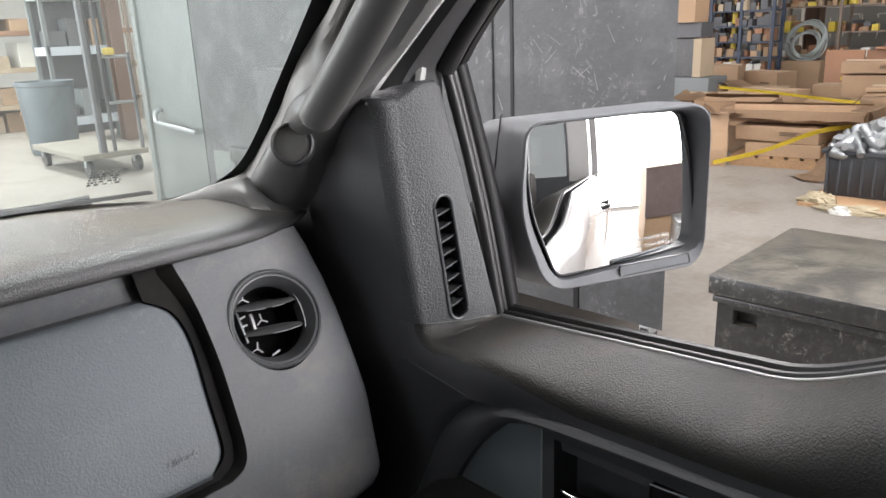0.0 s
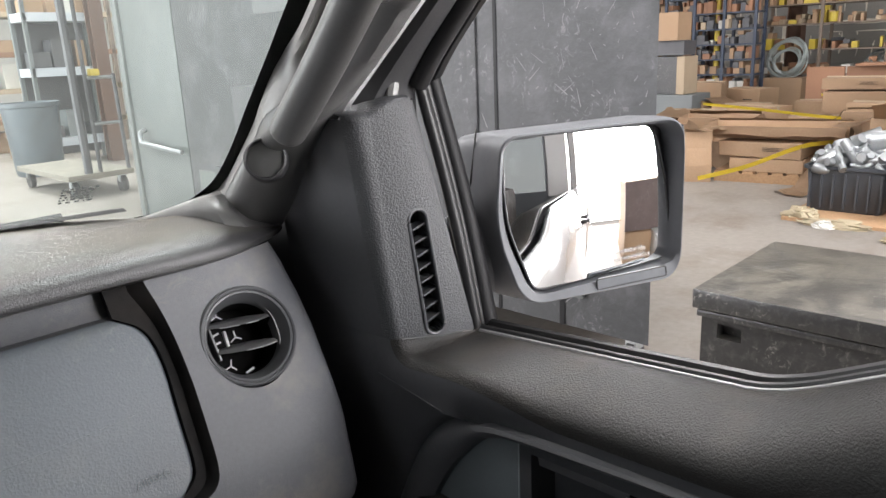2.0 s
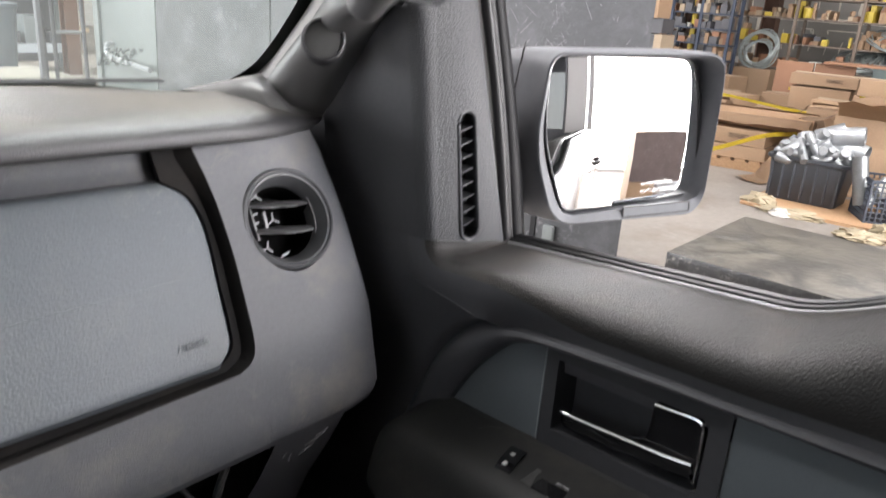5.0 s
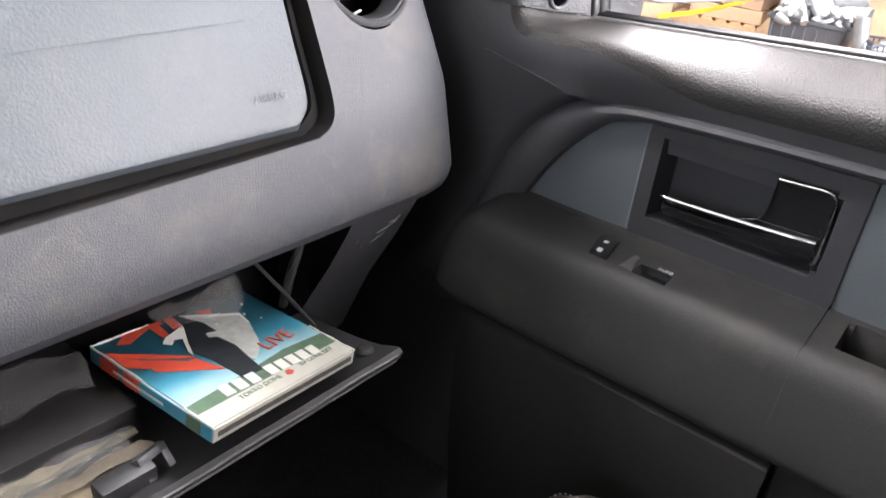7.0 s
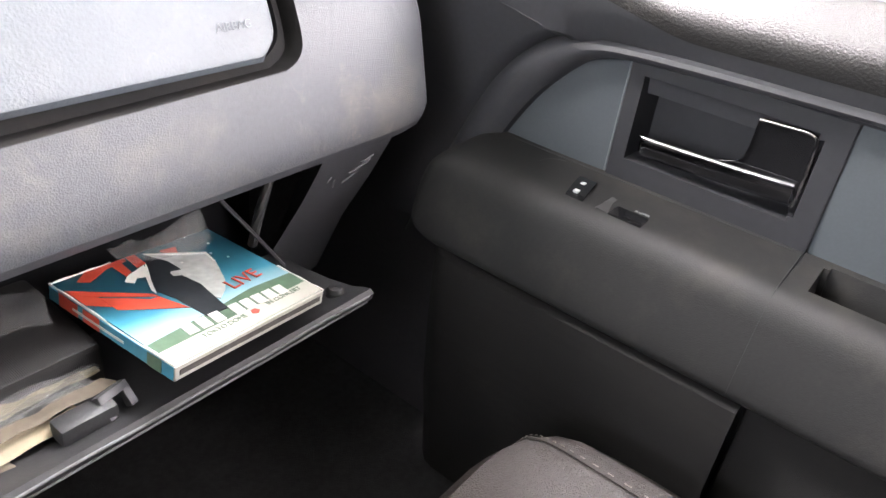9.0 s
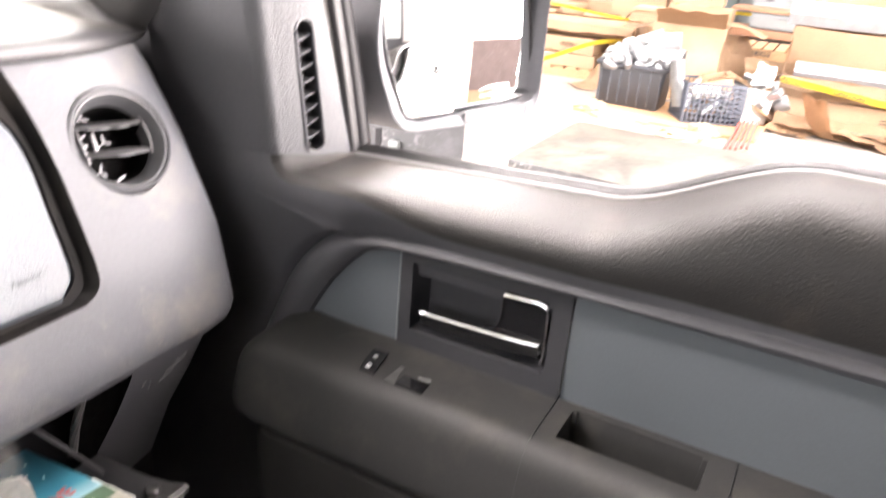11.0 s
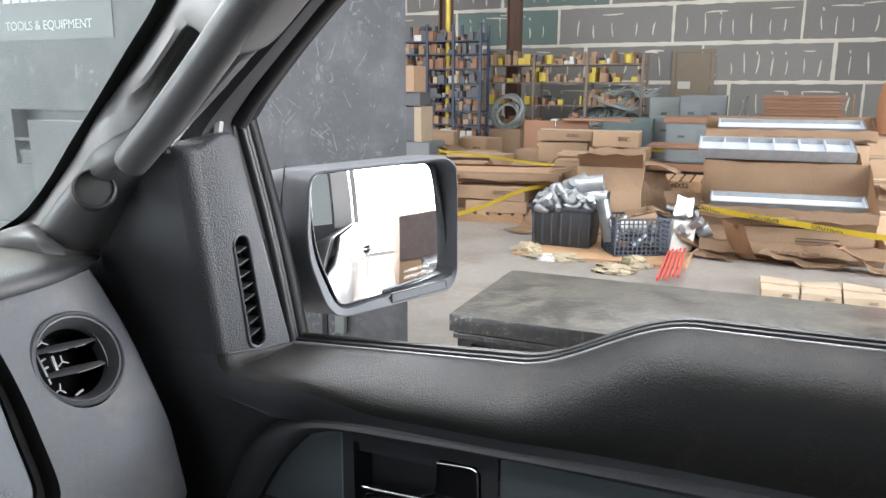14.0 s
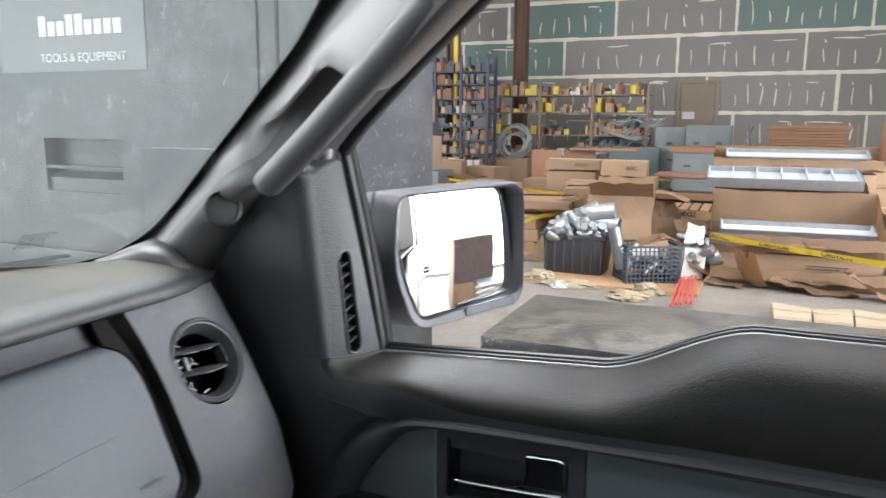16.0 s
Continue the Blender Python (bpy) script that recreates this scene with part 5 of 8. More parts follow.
def pillar_frame(k):
    """Left edge, edge-to-edge step and inward direction of the trim at the k-th place along it."""
    w = W_EDGE[k]
    ax = (W_EDGE[min(k + 4, len(W_EDGE) - 1)] - W_EDGE[max(k - 4, 0)]).normalized()
    ax = ax.lerp(Vector((-0.154, -0.735, 0.66)), 0.7).normalized()
    f = min(F_EDGE, key=lambda p: abs((p - w).dot(ax)))
    f = f - ax * (f - w).dot(ax)
    n = (f - w).cross(ax).normalized()
    if n.x > 0:
        n = -n
    return w, f - w, n


def blend(a, b, t):
    t = max(0.0, min(1.0, t))
    t = t * t * (3 - 2 * t)
    return [lerp(p, q, t) for p, q in zip(a, b)]


def pillar_heights(z):
    if z < 1.455:
        return blend(H_FOOT, H_TWEET, (z - 1.38) / 0.07)
    if z < 1.548:
        return blend(H_TWEET, H_BASE, (z - 1.478) / 0.060)
    if z < 1.61:
        return blend(H_BASE, H_GAP, (z - 1.545) / 0.055)
    return blend(H_GAP, H_TOP, (z - 1.630) / 0.045)


rows = []
for k, w in enumerate(W_EDGE):
    w, across, n = pillar_frame(k)
    hs = pillar_heights(w.z)
    r = [w + across * u + n * h for u, h in zip(US, hs)]
    r[0] = w + Vector((0.022, 0.016, 0)) * ease((k - 2) / 16)
    rows.append(r)
# the foot sweeps down and left onto the dashboard
foot = []
low_in = pillar_frame(10)[2]
for t, (fx, fy, fz), e in ((1.0, (0.668, 0.830, 1.370), (0.676, 0.815, 1.3695)), (0.85, (0.702, 0.832, 1.3735), (0.697, 0.801, 1.3695)), (0.66, (0.725, 0.839, 1.3745), (0.713, 0.783, 1.3660)), (0.40, (0.745, 0.845, 1.3752), (0.728, 0.757, 1.3580)), (0.15, (0.763, 0.849, 1.3765), (0.754, 0.748, 1.3460)), (0.04, (0.777, 0.848, 1.382), (0.776, 0.755, 1.332))):
    rise = Vector((-0.2, -0.6, 0.75)).normalized().lerp(low_in, (1 - t) * 0.4).normalized()
    foot.append([Vector((fx, fy, fz)).lerp(Vector(e), u) + rise * (h * (1 - t) * 1.0) for u, h in zip(US, H_FOOT)])
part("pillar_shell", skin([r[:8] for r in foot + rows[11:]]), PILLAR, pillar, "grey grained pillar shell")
# same trim as the shell; the flank's shade is put into a darker material
part("door_side_trim", skin([[r[7] + Vector((0.0008, 0.0008, 0))] + r[8:] for r in foot + rows[11:]]), PILLAR_SHADE, pillar, "flank of the pillar trim, its shade put in as darker colour")


def over_pillar(z, u, h):
    k = min(range(len(W_EDGE)), key=lambda i: abs(W_EDGE[i].z - z))
    w, across, n = pillar_frame(k)
    return w + across * u + n * h


def on_pillar(z, u, out=0.0003):
    return over_pillar(z, u, interp(u, US, pillar_heights(z)) + out)


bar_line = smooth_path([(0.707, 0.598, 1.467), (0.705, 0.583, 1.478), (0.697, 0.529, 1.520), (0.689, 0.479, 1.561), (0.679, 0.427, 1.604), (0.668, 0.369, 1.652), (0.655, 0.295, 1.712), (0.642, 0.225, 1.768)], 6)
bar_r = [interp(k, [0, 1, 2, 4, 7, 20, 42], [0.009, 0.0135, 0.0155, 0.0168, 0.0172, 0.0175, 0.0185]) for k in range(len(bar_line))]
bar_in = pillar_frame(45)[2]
# the bar shares the shell's plastic; its darker colour stands for shade
grab = part("grab_bar", tube(bar_line, bar_r, 24, flat=0.9, up=bar_in), PILLAR_SHADE, pillar, "moulded grey grab bar, coloured darker for its shaded side")
part("handle_cap_seam", tube(smooth_path([on_pillar(1.672, u) for u in (0.22, 0.28, 0.34)] + [on_pillar(1.670, 0.40), on_pillar(1.666, 0.48), on_pillar(1.660, 0.55)], 6), 0.0006, 6), DARK, grab, "fine seam of the handle cap")
tm = frame_pose((0.7396, 0.6838, 1.4358), (1, -0.6, 0.1), (-0.62, -0.70, 0.32))
bm = bmesh.new()
lathe_into(bm, [(0.0232, -0.016), (0.0232, -0.004), (0.0222, -0.0008), (0.0205, 0.0002), (0.0192, -0.0010), (0.0188, -0.003)], tm, 36)
tw = part("tweeter", bm, material("tweeter_plastic", (0.035, 0.035, 0.037), 0.42, var=0.08), pillar, "round tweeter housing")
bm = bmesh.new()
lathe_into(bm, [(0.0190, -0.0028), (0.014, -0.0014), (0.008, -0.0006), (0.0003, -0.0004)], tm, 36)
part("tweeter_grille", bm, GRILLE, tw, "dark woven speaker grille")
# trim and seal between the pillar and the door's window frame
TOPTRIM = material("door_top_trim_plastic", (0.05, 0.05, 0.053), 0.45, var=0.1, scale=9, bump=0.25, bump_scale=700)
rows = []
for t in np.linspace(0, 1, 24):
    a = F_EDGE[int(44 + t * (len(F_EDGE) - 45))]
    b = Vector((interp(-a.z, [-1.90, -1.81, -1.735, -1.632, -1.545, -1.505], [0.80, 0.822, 0.845, 0.862, 0.876, 0.884]), 0, 0))
    b = Vector((b.x, interp(a.z, [1.505, 1.545, 1.632, 1.735, 1.81, 1.90], [0.600, 0.560, 0.46, 0.32, 0.20, 0.08]), a.z))
    rows.append([a + Vector((0.010, 0.010, 0)), a + Vector((0.004, 0.002, -0.004)), a.lerp(b, 0.3) + Vector((-0.008, -0.010, -0.004)), a.lerp(b, 0.7) + Vector((-0.006, -0.008, -0.004)), b + Vector((-0.004, 0.004, 0))])
part("door_top_trim", skin(rows), TOPTRIM, pillar, "dark strip along the door opening")
part("seal_end", tube([(0.858, 0.606, 1.520), (0.850, 0.603, 1.503), (0.845, 0.602, 1.486)], [0.005, 0.0075, 0.006], 8), PILLAR, pillar)

shield = thing("windshield", "dusty windshield with a black band round its edge", "windshield", (0, 0.9, 1.38))


def ws_point(x, z, out=0.0):
    base = 0.965 - 0.19 * x * x
    return Vector((x, base - 1.18 * (z - 1.372) + out * 0.65, z + out * 0.76))


def ws_right(z):
    return interp(z, [1.36, 1.372, 1.378, 1.39, 1.45, 1.525, 1.665, 1.85], [0.66, 0.70, 0.73, 0.760, 0.764, 0.748, 0.712, 0.668]) + 0.05


rows = []
for z in np.linspace(1.352, 1.86, 26):
    rows.append([ws_point(x, z) for x in np.linspace(-0.82, min(0.82, ws_right(z) + 0.05), 30)])
pane = part("glass_pane", skin(rows), WS_GLASS, shield, "dusty windshield glass")
pane.visible_shadow = False
BAND_X = [(1.360, 0.66), (1.3645, 0.700), (1.368, 0.7214), (1.3746, 0.7347), (1.385, 0.7442), (1.3954, 0.7515), (1.412, 0.755), (1.445, 0.753), (1.490, 0.7455), (1.540, 0.738), (1.582, 0.731), (1.626, 0.724), (1.667, 0.707), (1.755, 0.672), (1.845, 0.635)]
BAND = smooth_path([ws_point(x, z, -0.004) for z, x in BAND_X], 6)
rows = []
for i in BAND:
    k = min(range(len(W_EDGE)), key=lambda q: abs(W_EDGE[q].z - i.z))
    o = W_EDGE[k] + Vector((0.03, 0.020, 0.0))
    o.z = max(i.z, 1.352)
    if i.z < 1.379:
        o = Vector((i.x + 0.06, i.y - 0.02, i.z - 0.016))
    rows.append([i, i.lerp(o, 0.3), i.lerp(o, 0.6), o])
part("edge_band", skin(rows), FRIT, shield, "black ceramic edge band")
rows = [[Vector((x, 0.935 - 0.17 * x * x, 1.3735)), Vector((x, 0.945 - 0.17 * x * x, 1.3765)), Vector((x, 0.97 - 0.17 * x * x, 1.372))] for x in np.linspace(-0.8, 0.665, 30)]
part("lower_band", skin(rows), FRIT, shield)
for k in range(6):
    bm = bmesh.new()
    rr = random.Random(k)
    x = 0.598
    while x < 0.630:
        wd = rr.uniform(0.0012, 0.006)
        p = ws_point(x, 1.4075 - k * 0.0033, 0.002)
        box_into(bm, p.x, p.x + wd, p.y - 0.0004, p.y, p.z - 0.0008, p.z + 0.0008)
        x += wd + rr.uniform(0.0006, 0.004)
    part("maker_mark", bm, FRIT, pane)
wip = thing("wiper", "black wiper blade resting along the windshield base", "wiper", (0.3, 0.98, 1.385))
part("blade", tube([(x, 1.000 - 0.17 * x * x, 1.364 + 0.003 * math.sin(x * 20)) for x in np.linspace(-0.3, 0.62, 30)], 0.0075, 8), material("wiper_rubber", (0.02, 0.021, 0.023), 0.5), wip)
part("arm", tube(smooth_path([(-0.3, 1.05, 1.36), (0.1, 1.03, 1.376), (0.3, 1.01, 1.378), (0.5, 0.985, 1.372)], 6), 0.006, 8), MATS["wiper_rubber"], wip)
cowl = solo("cowl_panel", skin([[Vector((x, 0.98 - 0.19 * x * x, 1.352)), Vector((x, 1.04 - 0.19 * x * x, 1.335)), Vector((x, 1.14 - 0.19 * x * x, 1.30)), Vector((x, 1.2 - 0.19 * x * x, 1.22))] for x in np.linspace(-0.85, 0.85, 24)]), DARK, "black plastic cowl panel below the windshield", "cowl")

# ---- side mirror
MC = Vector((1.089, 0.504, 1.334))
MU = Vector((0.842, -0.539, 0.02)).normalized()
MN = Vector((-0.532, -0.844, 0.02)).normalized()
MV = MN.cross(MU).normalized()
if MV.z < 0:
    MV = -MV


def mir(u, v, d=0.0):
    return MC + MU * u + MV * v + MN * d


def rounded(poly, radii, n=6):
    out = []
    k = len(poly)
    for i in range(k):
        p, a, b = Vector(poly[i]), Vector(poly[i - 1]), Vector(poly[(i + 1) % k])
        r = radii[i]
        d1, d2 = (a - p).normalized(), (b - p).normalized()
        s, e = p + d1 * r, p + d2 * r
        for j in range(n + 1):
            t = j / n
            out.append((1 - t) ** 2 * s + 2 * t * (1 - t) * p + t * t * e)
    return out


OUT = rounded([(-0.1221, 0.1038), (0.1152, 0.1085), (0.1203, 0.0778), (0.1165, -0.0736), (0.1031, -0.0976), (-0.0848, -0.1065), (-0.1057, -0.0915), (-0.1335, -0.0071)], [0.024, 0.024, 0.02, 0.014, 0.016, 0.014, 0.018, 0.04])
GL = rounded([(-0.114, 0.0984), (0.088, 0.1000), (0.104, 0.0503), (0.1165, -0.0738), (-0.0764, -0.0916), (-0.0863, -0.0845), (-0.1176, 0.0018)], [0.016, 0.012, 0.04, 0.014, 0.010, 0.010, 0.04])
INL = rounded([(-0.117, 0.0995), (0.112, 0.1035), (0.1165, 0.076), (0.1125, -0.070), (0.098, -0.0795), (-0.079, -0.096), (-0.092, -0.087), (-0.125, -0.004)], [0.02, 0.022, 0.018, 0.014, 0.014, 0.012, 0.016, 0.04])
mirror = thing("side_mirror", "dark grey truck side mirror reflecting a bright doorway", "wing mirror", MC + Vector((-0.15, 0.08, -0.06)))
cen = Vector((0.005, -0.008))
rows = []
rows.append([mir(cen.x + (p.x - cen.x) * 0.95, cen.y + (p.y - cen.y) * 0.96, -0.030) for p in INL])
rows.append([mir(p.x, p.y, 0.002) for p in INL])
for sc, d, su in ((0.985, 0.0055, 0), (1.0, 0.004, 0), (1.012, -0.006, 0), (1.02, -0.022, -0.006), (1.02, -0.05, -0.022), (0.98, -0.08, -0.036), (0.90, -0.105, -0.044), (0.76, -0.125, -0.05), (0.5, -0.138, -0.052), (0.02, -0.142, -0.052)):
    rows.append([mir(cen.x + (p.x - cen.x) * sc + su * 1.0, cen.y + (p.y - cen.y) * sc, d) for p in OUT])
part("housing", skin(rows, False, True), MIRBLACK, mirror, "textured dark grey mirror housing")
GLASS_R = 1.2


def glass_depth(u, v):
    """Depth of the slightly domed mirror glass."""
    return -0.0075 - 0.0557 * u - 0.0345 * v - (u * u + v * v) / (2 * GLASS_R)


def even_steps(poly, n):
    """Points at even steps along a closed outline."""
    ring = list(poly) + [poly[0]]
    run = [0.0]
    for a, b in zip(ring, ring[1:]):
        run.append(run[-1] + (b - a).length)
    return [Vector((interp(run[-1] * k / n, run, [p.x for p in ring]), interp(run[-1] * k / n, run, [p.y for p in ring]))) for k in range(n)]


bm = bmesh.new()
rings = [[mir(p.x * k, p.y * k, glass_depth(p.x * k, p.y * k)) for p in even_steps(GL, 140)] for k in list(np.linspace(1.0, 0.04, 25)) + [0.005]]
grid_into(bm, [[p - MN * 0.003 for p in rings[0]]] + rings, False, True)
MIRR = material("mirror_silver", (0.93, 0.94, 0.94), 0.004, 1.0, var=0.01)
mglass = part("mirror_glass", bm, MIRR, mirror, "domed mirror glass")
part("glass_edge", tube([mir(p.x, p.y, glass_depth(p.x, p.y) + 0.0005) for p in GL], 0.0016, 6, True), RUBBER, mirror)
bm = bmesh.new()
vs = [bm.verts.new(mir(p.x * 0.975 + cen.x * 0.03, p.y * 0.975, -0.034)) for p in OUT]
bm.faces.new(vs)
part("backing", bm, DARK, mirror)
for ln, v in (("OBJECTS IN MIRROR ARE", -0.0585), ("CLOSER THAN THEY APPEAR", -0.0680)):
    fm = Matrix((MU, MV, MN)).transposed().to_4x4()
    fm.translation = mir(0.036, v, glass_depth(0.036, v) + 0.0006)
    lettering("warning_words", ln, fm @ pose(0, 0, 0, 0, 0, 4.0), 0.0066, material("etched_print", (0.62, 0.62, 0.62), 0.12, 1.0, var=0.02), mglass, 0.0001)
lens = rounded([(-0.003, -0.0850), (0.093, -0.0795), (0.0945, -0.0925), (-0.0022, -0.0985)], [0.003, 0.003, 0.003, 0.003], 4)
bm = bmesh.new()
bm.faces.new([bm.verts.new(mir(p.x, p.y, 0.0025)) for p in lens])
ex = bmesh.ops.extrude_face_region(bm, geom=bm.faces[:])
for v in [g for g in ex["geom"] if isinstance(g, bmesh.types.BMVert)]:
    v.co += MN * 0.003
part("turn_signal", bm, material("smoked_lens", (0.13, 0.138, 0.15), 0.25, var=0.08), mirror, "smoky turn signal strip", smooth=False)
part("signal_rim", tube([mir(p.x, p.y, 0.0058) for p in lens], 0.0009, 6, True), RUBBER, mirror)
# neck to the door
rows = []
for t in np.linspace(0, 1, 8):
    c = mir(-0.085, -0.015, -0.06).lerp(Vector((0.955, 0.640, 1.275)), t)
    hh, ww = lerp(0.082, 0.055, t), lerp(0.035, 0.03, t)
    rows.append([c + Vector((0, ww * math.cos(a) * 0.9, hh * math.sin(a))) for a in np.linspace(0, 2 * math.pi, 18)[:-1]])
part("neck", skin(rows, False, True), MIRBLACK, mirror, "mirror neck on the door")
part("housing_seam", tube([mir(-0.137, 0.112, -0.038), mir(-0.147, 0.05, -0.04), mir(-0.1505, 0.0, -0.05)], 0.0012, 6), RUBBER, mirror)

# ---- cab shell
cab = thing("truck_cab", "pale pickup cab shell with cloth headliner", "truck cab", (0, 0, 0.5))
part("headliner", box(-0.88, 0.84, -1.5, 0.36, 1.845, 1.875, 0.01), HEADL, cab)
part("roof_skin", box(-0.90, 0.86, -1.55, 0.40, 1.88, 1.93, 0.02), PAINT, cab)
part("floor_pan", box(-0.90, 0.90, -1.5, 0.95, 0.50, 0.56), CARPET, cab, "black carpeted cab floor")
fw = bmesh.new()
box_into(fw, -0.90, 0.90, 0.90, 0.94, 0.5, 1.30)
part("firewall", fw, CARPET, cab)
bk = bmesh.new()
box_into(bk, -0.90, 0.90, -1.54, -1.50, 0.5, 1.28)
box_into(bk, -0.90, 0.90, -1.54, -1.50, 1.72, 1.88)
box_into(bk, -0.90, -0.72, -1.54, -1.50, 1.28, 1.72)
box_into(bk, 0.72, 0.90, -1.54, -1.50, 1.28, 1.72)
part("rear_wall", bk, DARK, cab)
# rear and left panes are unseen; their tint is added to dim the cab
part("rear_glass", box(-0.72, 0.72, -1.524, -1.518, 1.28, 1.72), PRIVACY, cab, "unseen rear window, tint added to dim the cab", smooth=False)
part("side_glass", box(-0.905, -0.899, -1.36, -0.72, 1.24, 1.86), PRIVACY, cab, "dark tinted rear side window", smooth=False)
part("side_glass", box(0.880, 0.886, -1.36, -0.74, 1.29, 1.86), PRIVACY, cab, "dark tinted rear side window", smooth=False)
sl = bmesh.new()
box_into(sl, -0.94, -0.90, -1.54, 0.94, 0.5, 1.24)
box_into(sl, -0.92, -0.88, -1.54, -1.36, 1.24, 1.88)
part("left_side", sl, PAINT, cab)
# unseen panel added to block light through the driver's window
part("left_post", box(-0.92, -0.88, -0.72, -0.22, 1.24, 1.88, 0.004), DARK, cab, "unseen dark panel blocking light from the driver's side")
# unseen lining added to cut light bounced off the pale side
part("left_lining", box(-0.898, -0.88, -1.5, 0.9, 0.56, 1.235, 0.004), DARK, cab, "unseen dark lining cutting bounced light on the driver's side")
sr = bmesh.new()
box_into(sr, 0.90, 0.99, -1.54, -0.64, 0.5, 1.29)
box_into(sr, 0.83, 0.94, -0.74, -0.63, 1.29, 1.88)
box_into(sr, 0.83, 0.93, -1.54, -1.36, 1.29, 1.88)
# unseen lining added so the pale post bounces less light
part("post_lining", box(0.818, 0.828, -0.745, -0.62, 1.29, 1.86, 0.003), DARK, cab, "unseen dark lining cutting bounced light off the door post")
part("right_rear_side", sr, PAINT, cab, "pale painted rear door")
kick = bmesh.new()
box_into(kick, 0.865, 0.90, 0.62, 0.94, 0.5, 1.50)
part("kick_panel", kick, DARK, cab, "black hinge side panel")
# truck outside behind the cab and ahead of it, as the mirror and windshield show it
bed = thing("truck_bed", "pale pickup bed side behind the cab", "truck bed", (0, -2.6, 0.5))
part("bed_side", box(0.93, 0.99, -3.4, -1.60, 0.62, 1.30, 0.03), PAINT, bed)
part("bed_side", box(-0.99, -0.93, -3.4, -1.60, 0.62, 1.30, 0.03), PAINT, bed)
part("bed_floor", box(-0.93, 0.93, -3.4, -1.60, 0.72, 0.78), DARK, bed)
oh = thing("rear_door_handle", "black outside door handle on the rear door", "door handle", (0.995, -0.95, 1.12))
part("grip", tube(smooth_path([(0.995, -0.86, 1.11), (1.03, -0.89, 1.115), (1.035, -0.97, 1.12), (1.03, -1.05, 1.118), (0.995, -1.08, 1.11)], 6), 0.013, 8), RUBBER, oh)
hood = solo("truck_hood", skin([[Vector((x, 1.2 - 0.19 * x * x + 1.15 * t, 1.20 - 0.03 * t - 0.10 * x * x - 0.12 * max(0, t - 0.7))) for t in np.linspace(0, 1, 8)] for x in np.linspace(-0.95, 0.95, 20)]), PAINT, "pale painted truck hood", "hood")
chassis = thing("truck_chassis", "dark chassis frame with four tyres on the concrete", "chassis", (0, -0.5, 0))
part("frame_rails", box(-0.85, 0.85, -3.3, 2.2, 0.40, 0.50, 0.02), DARK, chassis)
for wx, wy in ((0.80, -2.5), (-0.80, -2.5), (0.80, 1.55), (-0.80, 1.55)):
    wmx = pose(wx, wy, 0.40, 0, 90, 0)
    bm = bmesh.new()
    lathe_into(bm, [(0.22, 0.12), (0.20, 0.06), (0.06, 0.09), (0.001, 0.09)], wmx, 24)
    wh = part("wheel", bm, GALV, chassis)
    bm = bmesh.new()
    lathe_into(bm, [(0.22, -0.12), (0.36, -0.13), (0.40, -0.10), (0.40, 0.10), (0.36, 0.13), (0.22, 0.12)], wmx, 32)
    part("tyre", bm, RUBBER, wh, "black rubber tyre")

# ---- passenger seat
seat = thing("passenger_seat", "brown-grey vinyl truck seat with stitched bolster", "car seat", (0.52, 0.15, 0.56))
def seat_rows():
    rows = []
    for y, k in ((0.428, 0.0), (0.430, 0.2), (0.425, 0.45), (0.412, 0.7), (0.39, 0.88), (0.35, 0.97), (0.28, 1.0), (0.15, 1.0), (0.0, 0.98), (-0.10, 0.97)):
        r = []
        for u in np.linspace(-1, 1, 25):
            corner = max(0.0, (abs(u) - 0.55) / 0.45)
            x = 0.470 + u * 0.262 * (1 - 0.10 * (1 - k) ** 2)
            yy = y - 0.02 - 0.10 * corner ** 2.4 * (1.0 if y > 0.2 else 0.0)
            z = lerp(0.70, 0.850, math.sqrt(max(0, 1 - (1 - k) ** 2))) + 0.012 * math.exp(-((abs(u) - 0.8) / 0.13) ** 2) * k - 0.075 * max(0, (abs(u) - 0.86) / 0.14) ** 2
            r.append(Vector((x, yy, z)))
        rows.append(r)
    return rows
sr_ = seat_rows()
part("cushion", skin(sr_), SEATV, seat, "brown-grey vinyl cushion")
part("cushion_side", skin([[p, Vector((p.x, p.y, 0.60))] for p in sr_[0]]), SEATV, seat)
for si in (-1, 24):
    part("cushion_side", skin([[r[si], Vector((r[si].x, r[si].y, 0.58))] for r in sr_]), SEATV, seat)
STITCH = material("seat_stitch", (0.3, 0.27, 0.24), 0.7)
for idx in (21, 4):
    line = [r[idx] + Vector((0, 0, 0.0005)) for r in sr_[2:]]
    line = smooth_path(line, 8)
    part("seam", tube(line, 0.0012, 6), SEATV, seat)
    for k in range(0, 40, 2):
        a = line[min(k, len(line) - 1)] + Vector((0.004, 0, 0.001))
        b = line[min(k + 1, len(line) - 1)] + Vector((0.004, 0, 0.001))
        part("stitch", tube([a, a.lerp(b, 0.75)], 0.0006, 4), STITCH, seat)
part("backrest", box(0.22, 0.73, -0.30, -0.13, 0.72, 1.36, 0.05, pose(0, -0.10, 0, 0, 0, 0)), SEATV, seat, "brown-grey seat backrest")
part("seat_base", box(0.27, 0.68, -0.1, 0.36, 0.56, 0.71, 0.02), DARK, seat)

# ================================================================ warehouse
XE, YN, XW, YS, ZR = 20.0, 24.0, -8.0, -7.0, 6.6
tagged(mesh_object("floor", box(-30, 40, -40, 40, -0.3, 0.0), CONCRETE, False), "worn pale concrete warehouse floor", "floor", kind="structure")


def wall(name, pieces, mat, label):
    bm = bmesh.new()
    for p in pieces:
        box_into(bm, *p)
    return tagged(mesh_object(name, bm, mat, False), label, "wall", kind="structure")


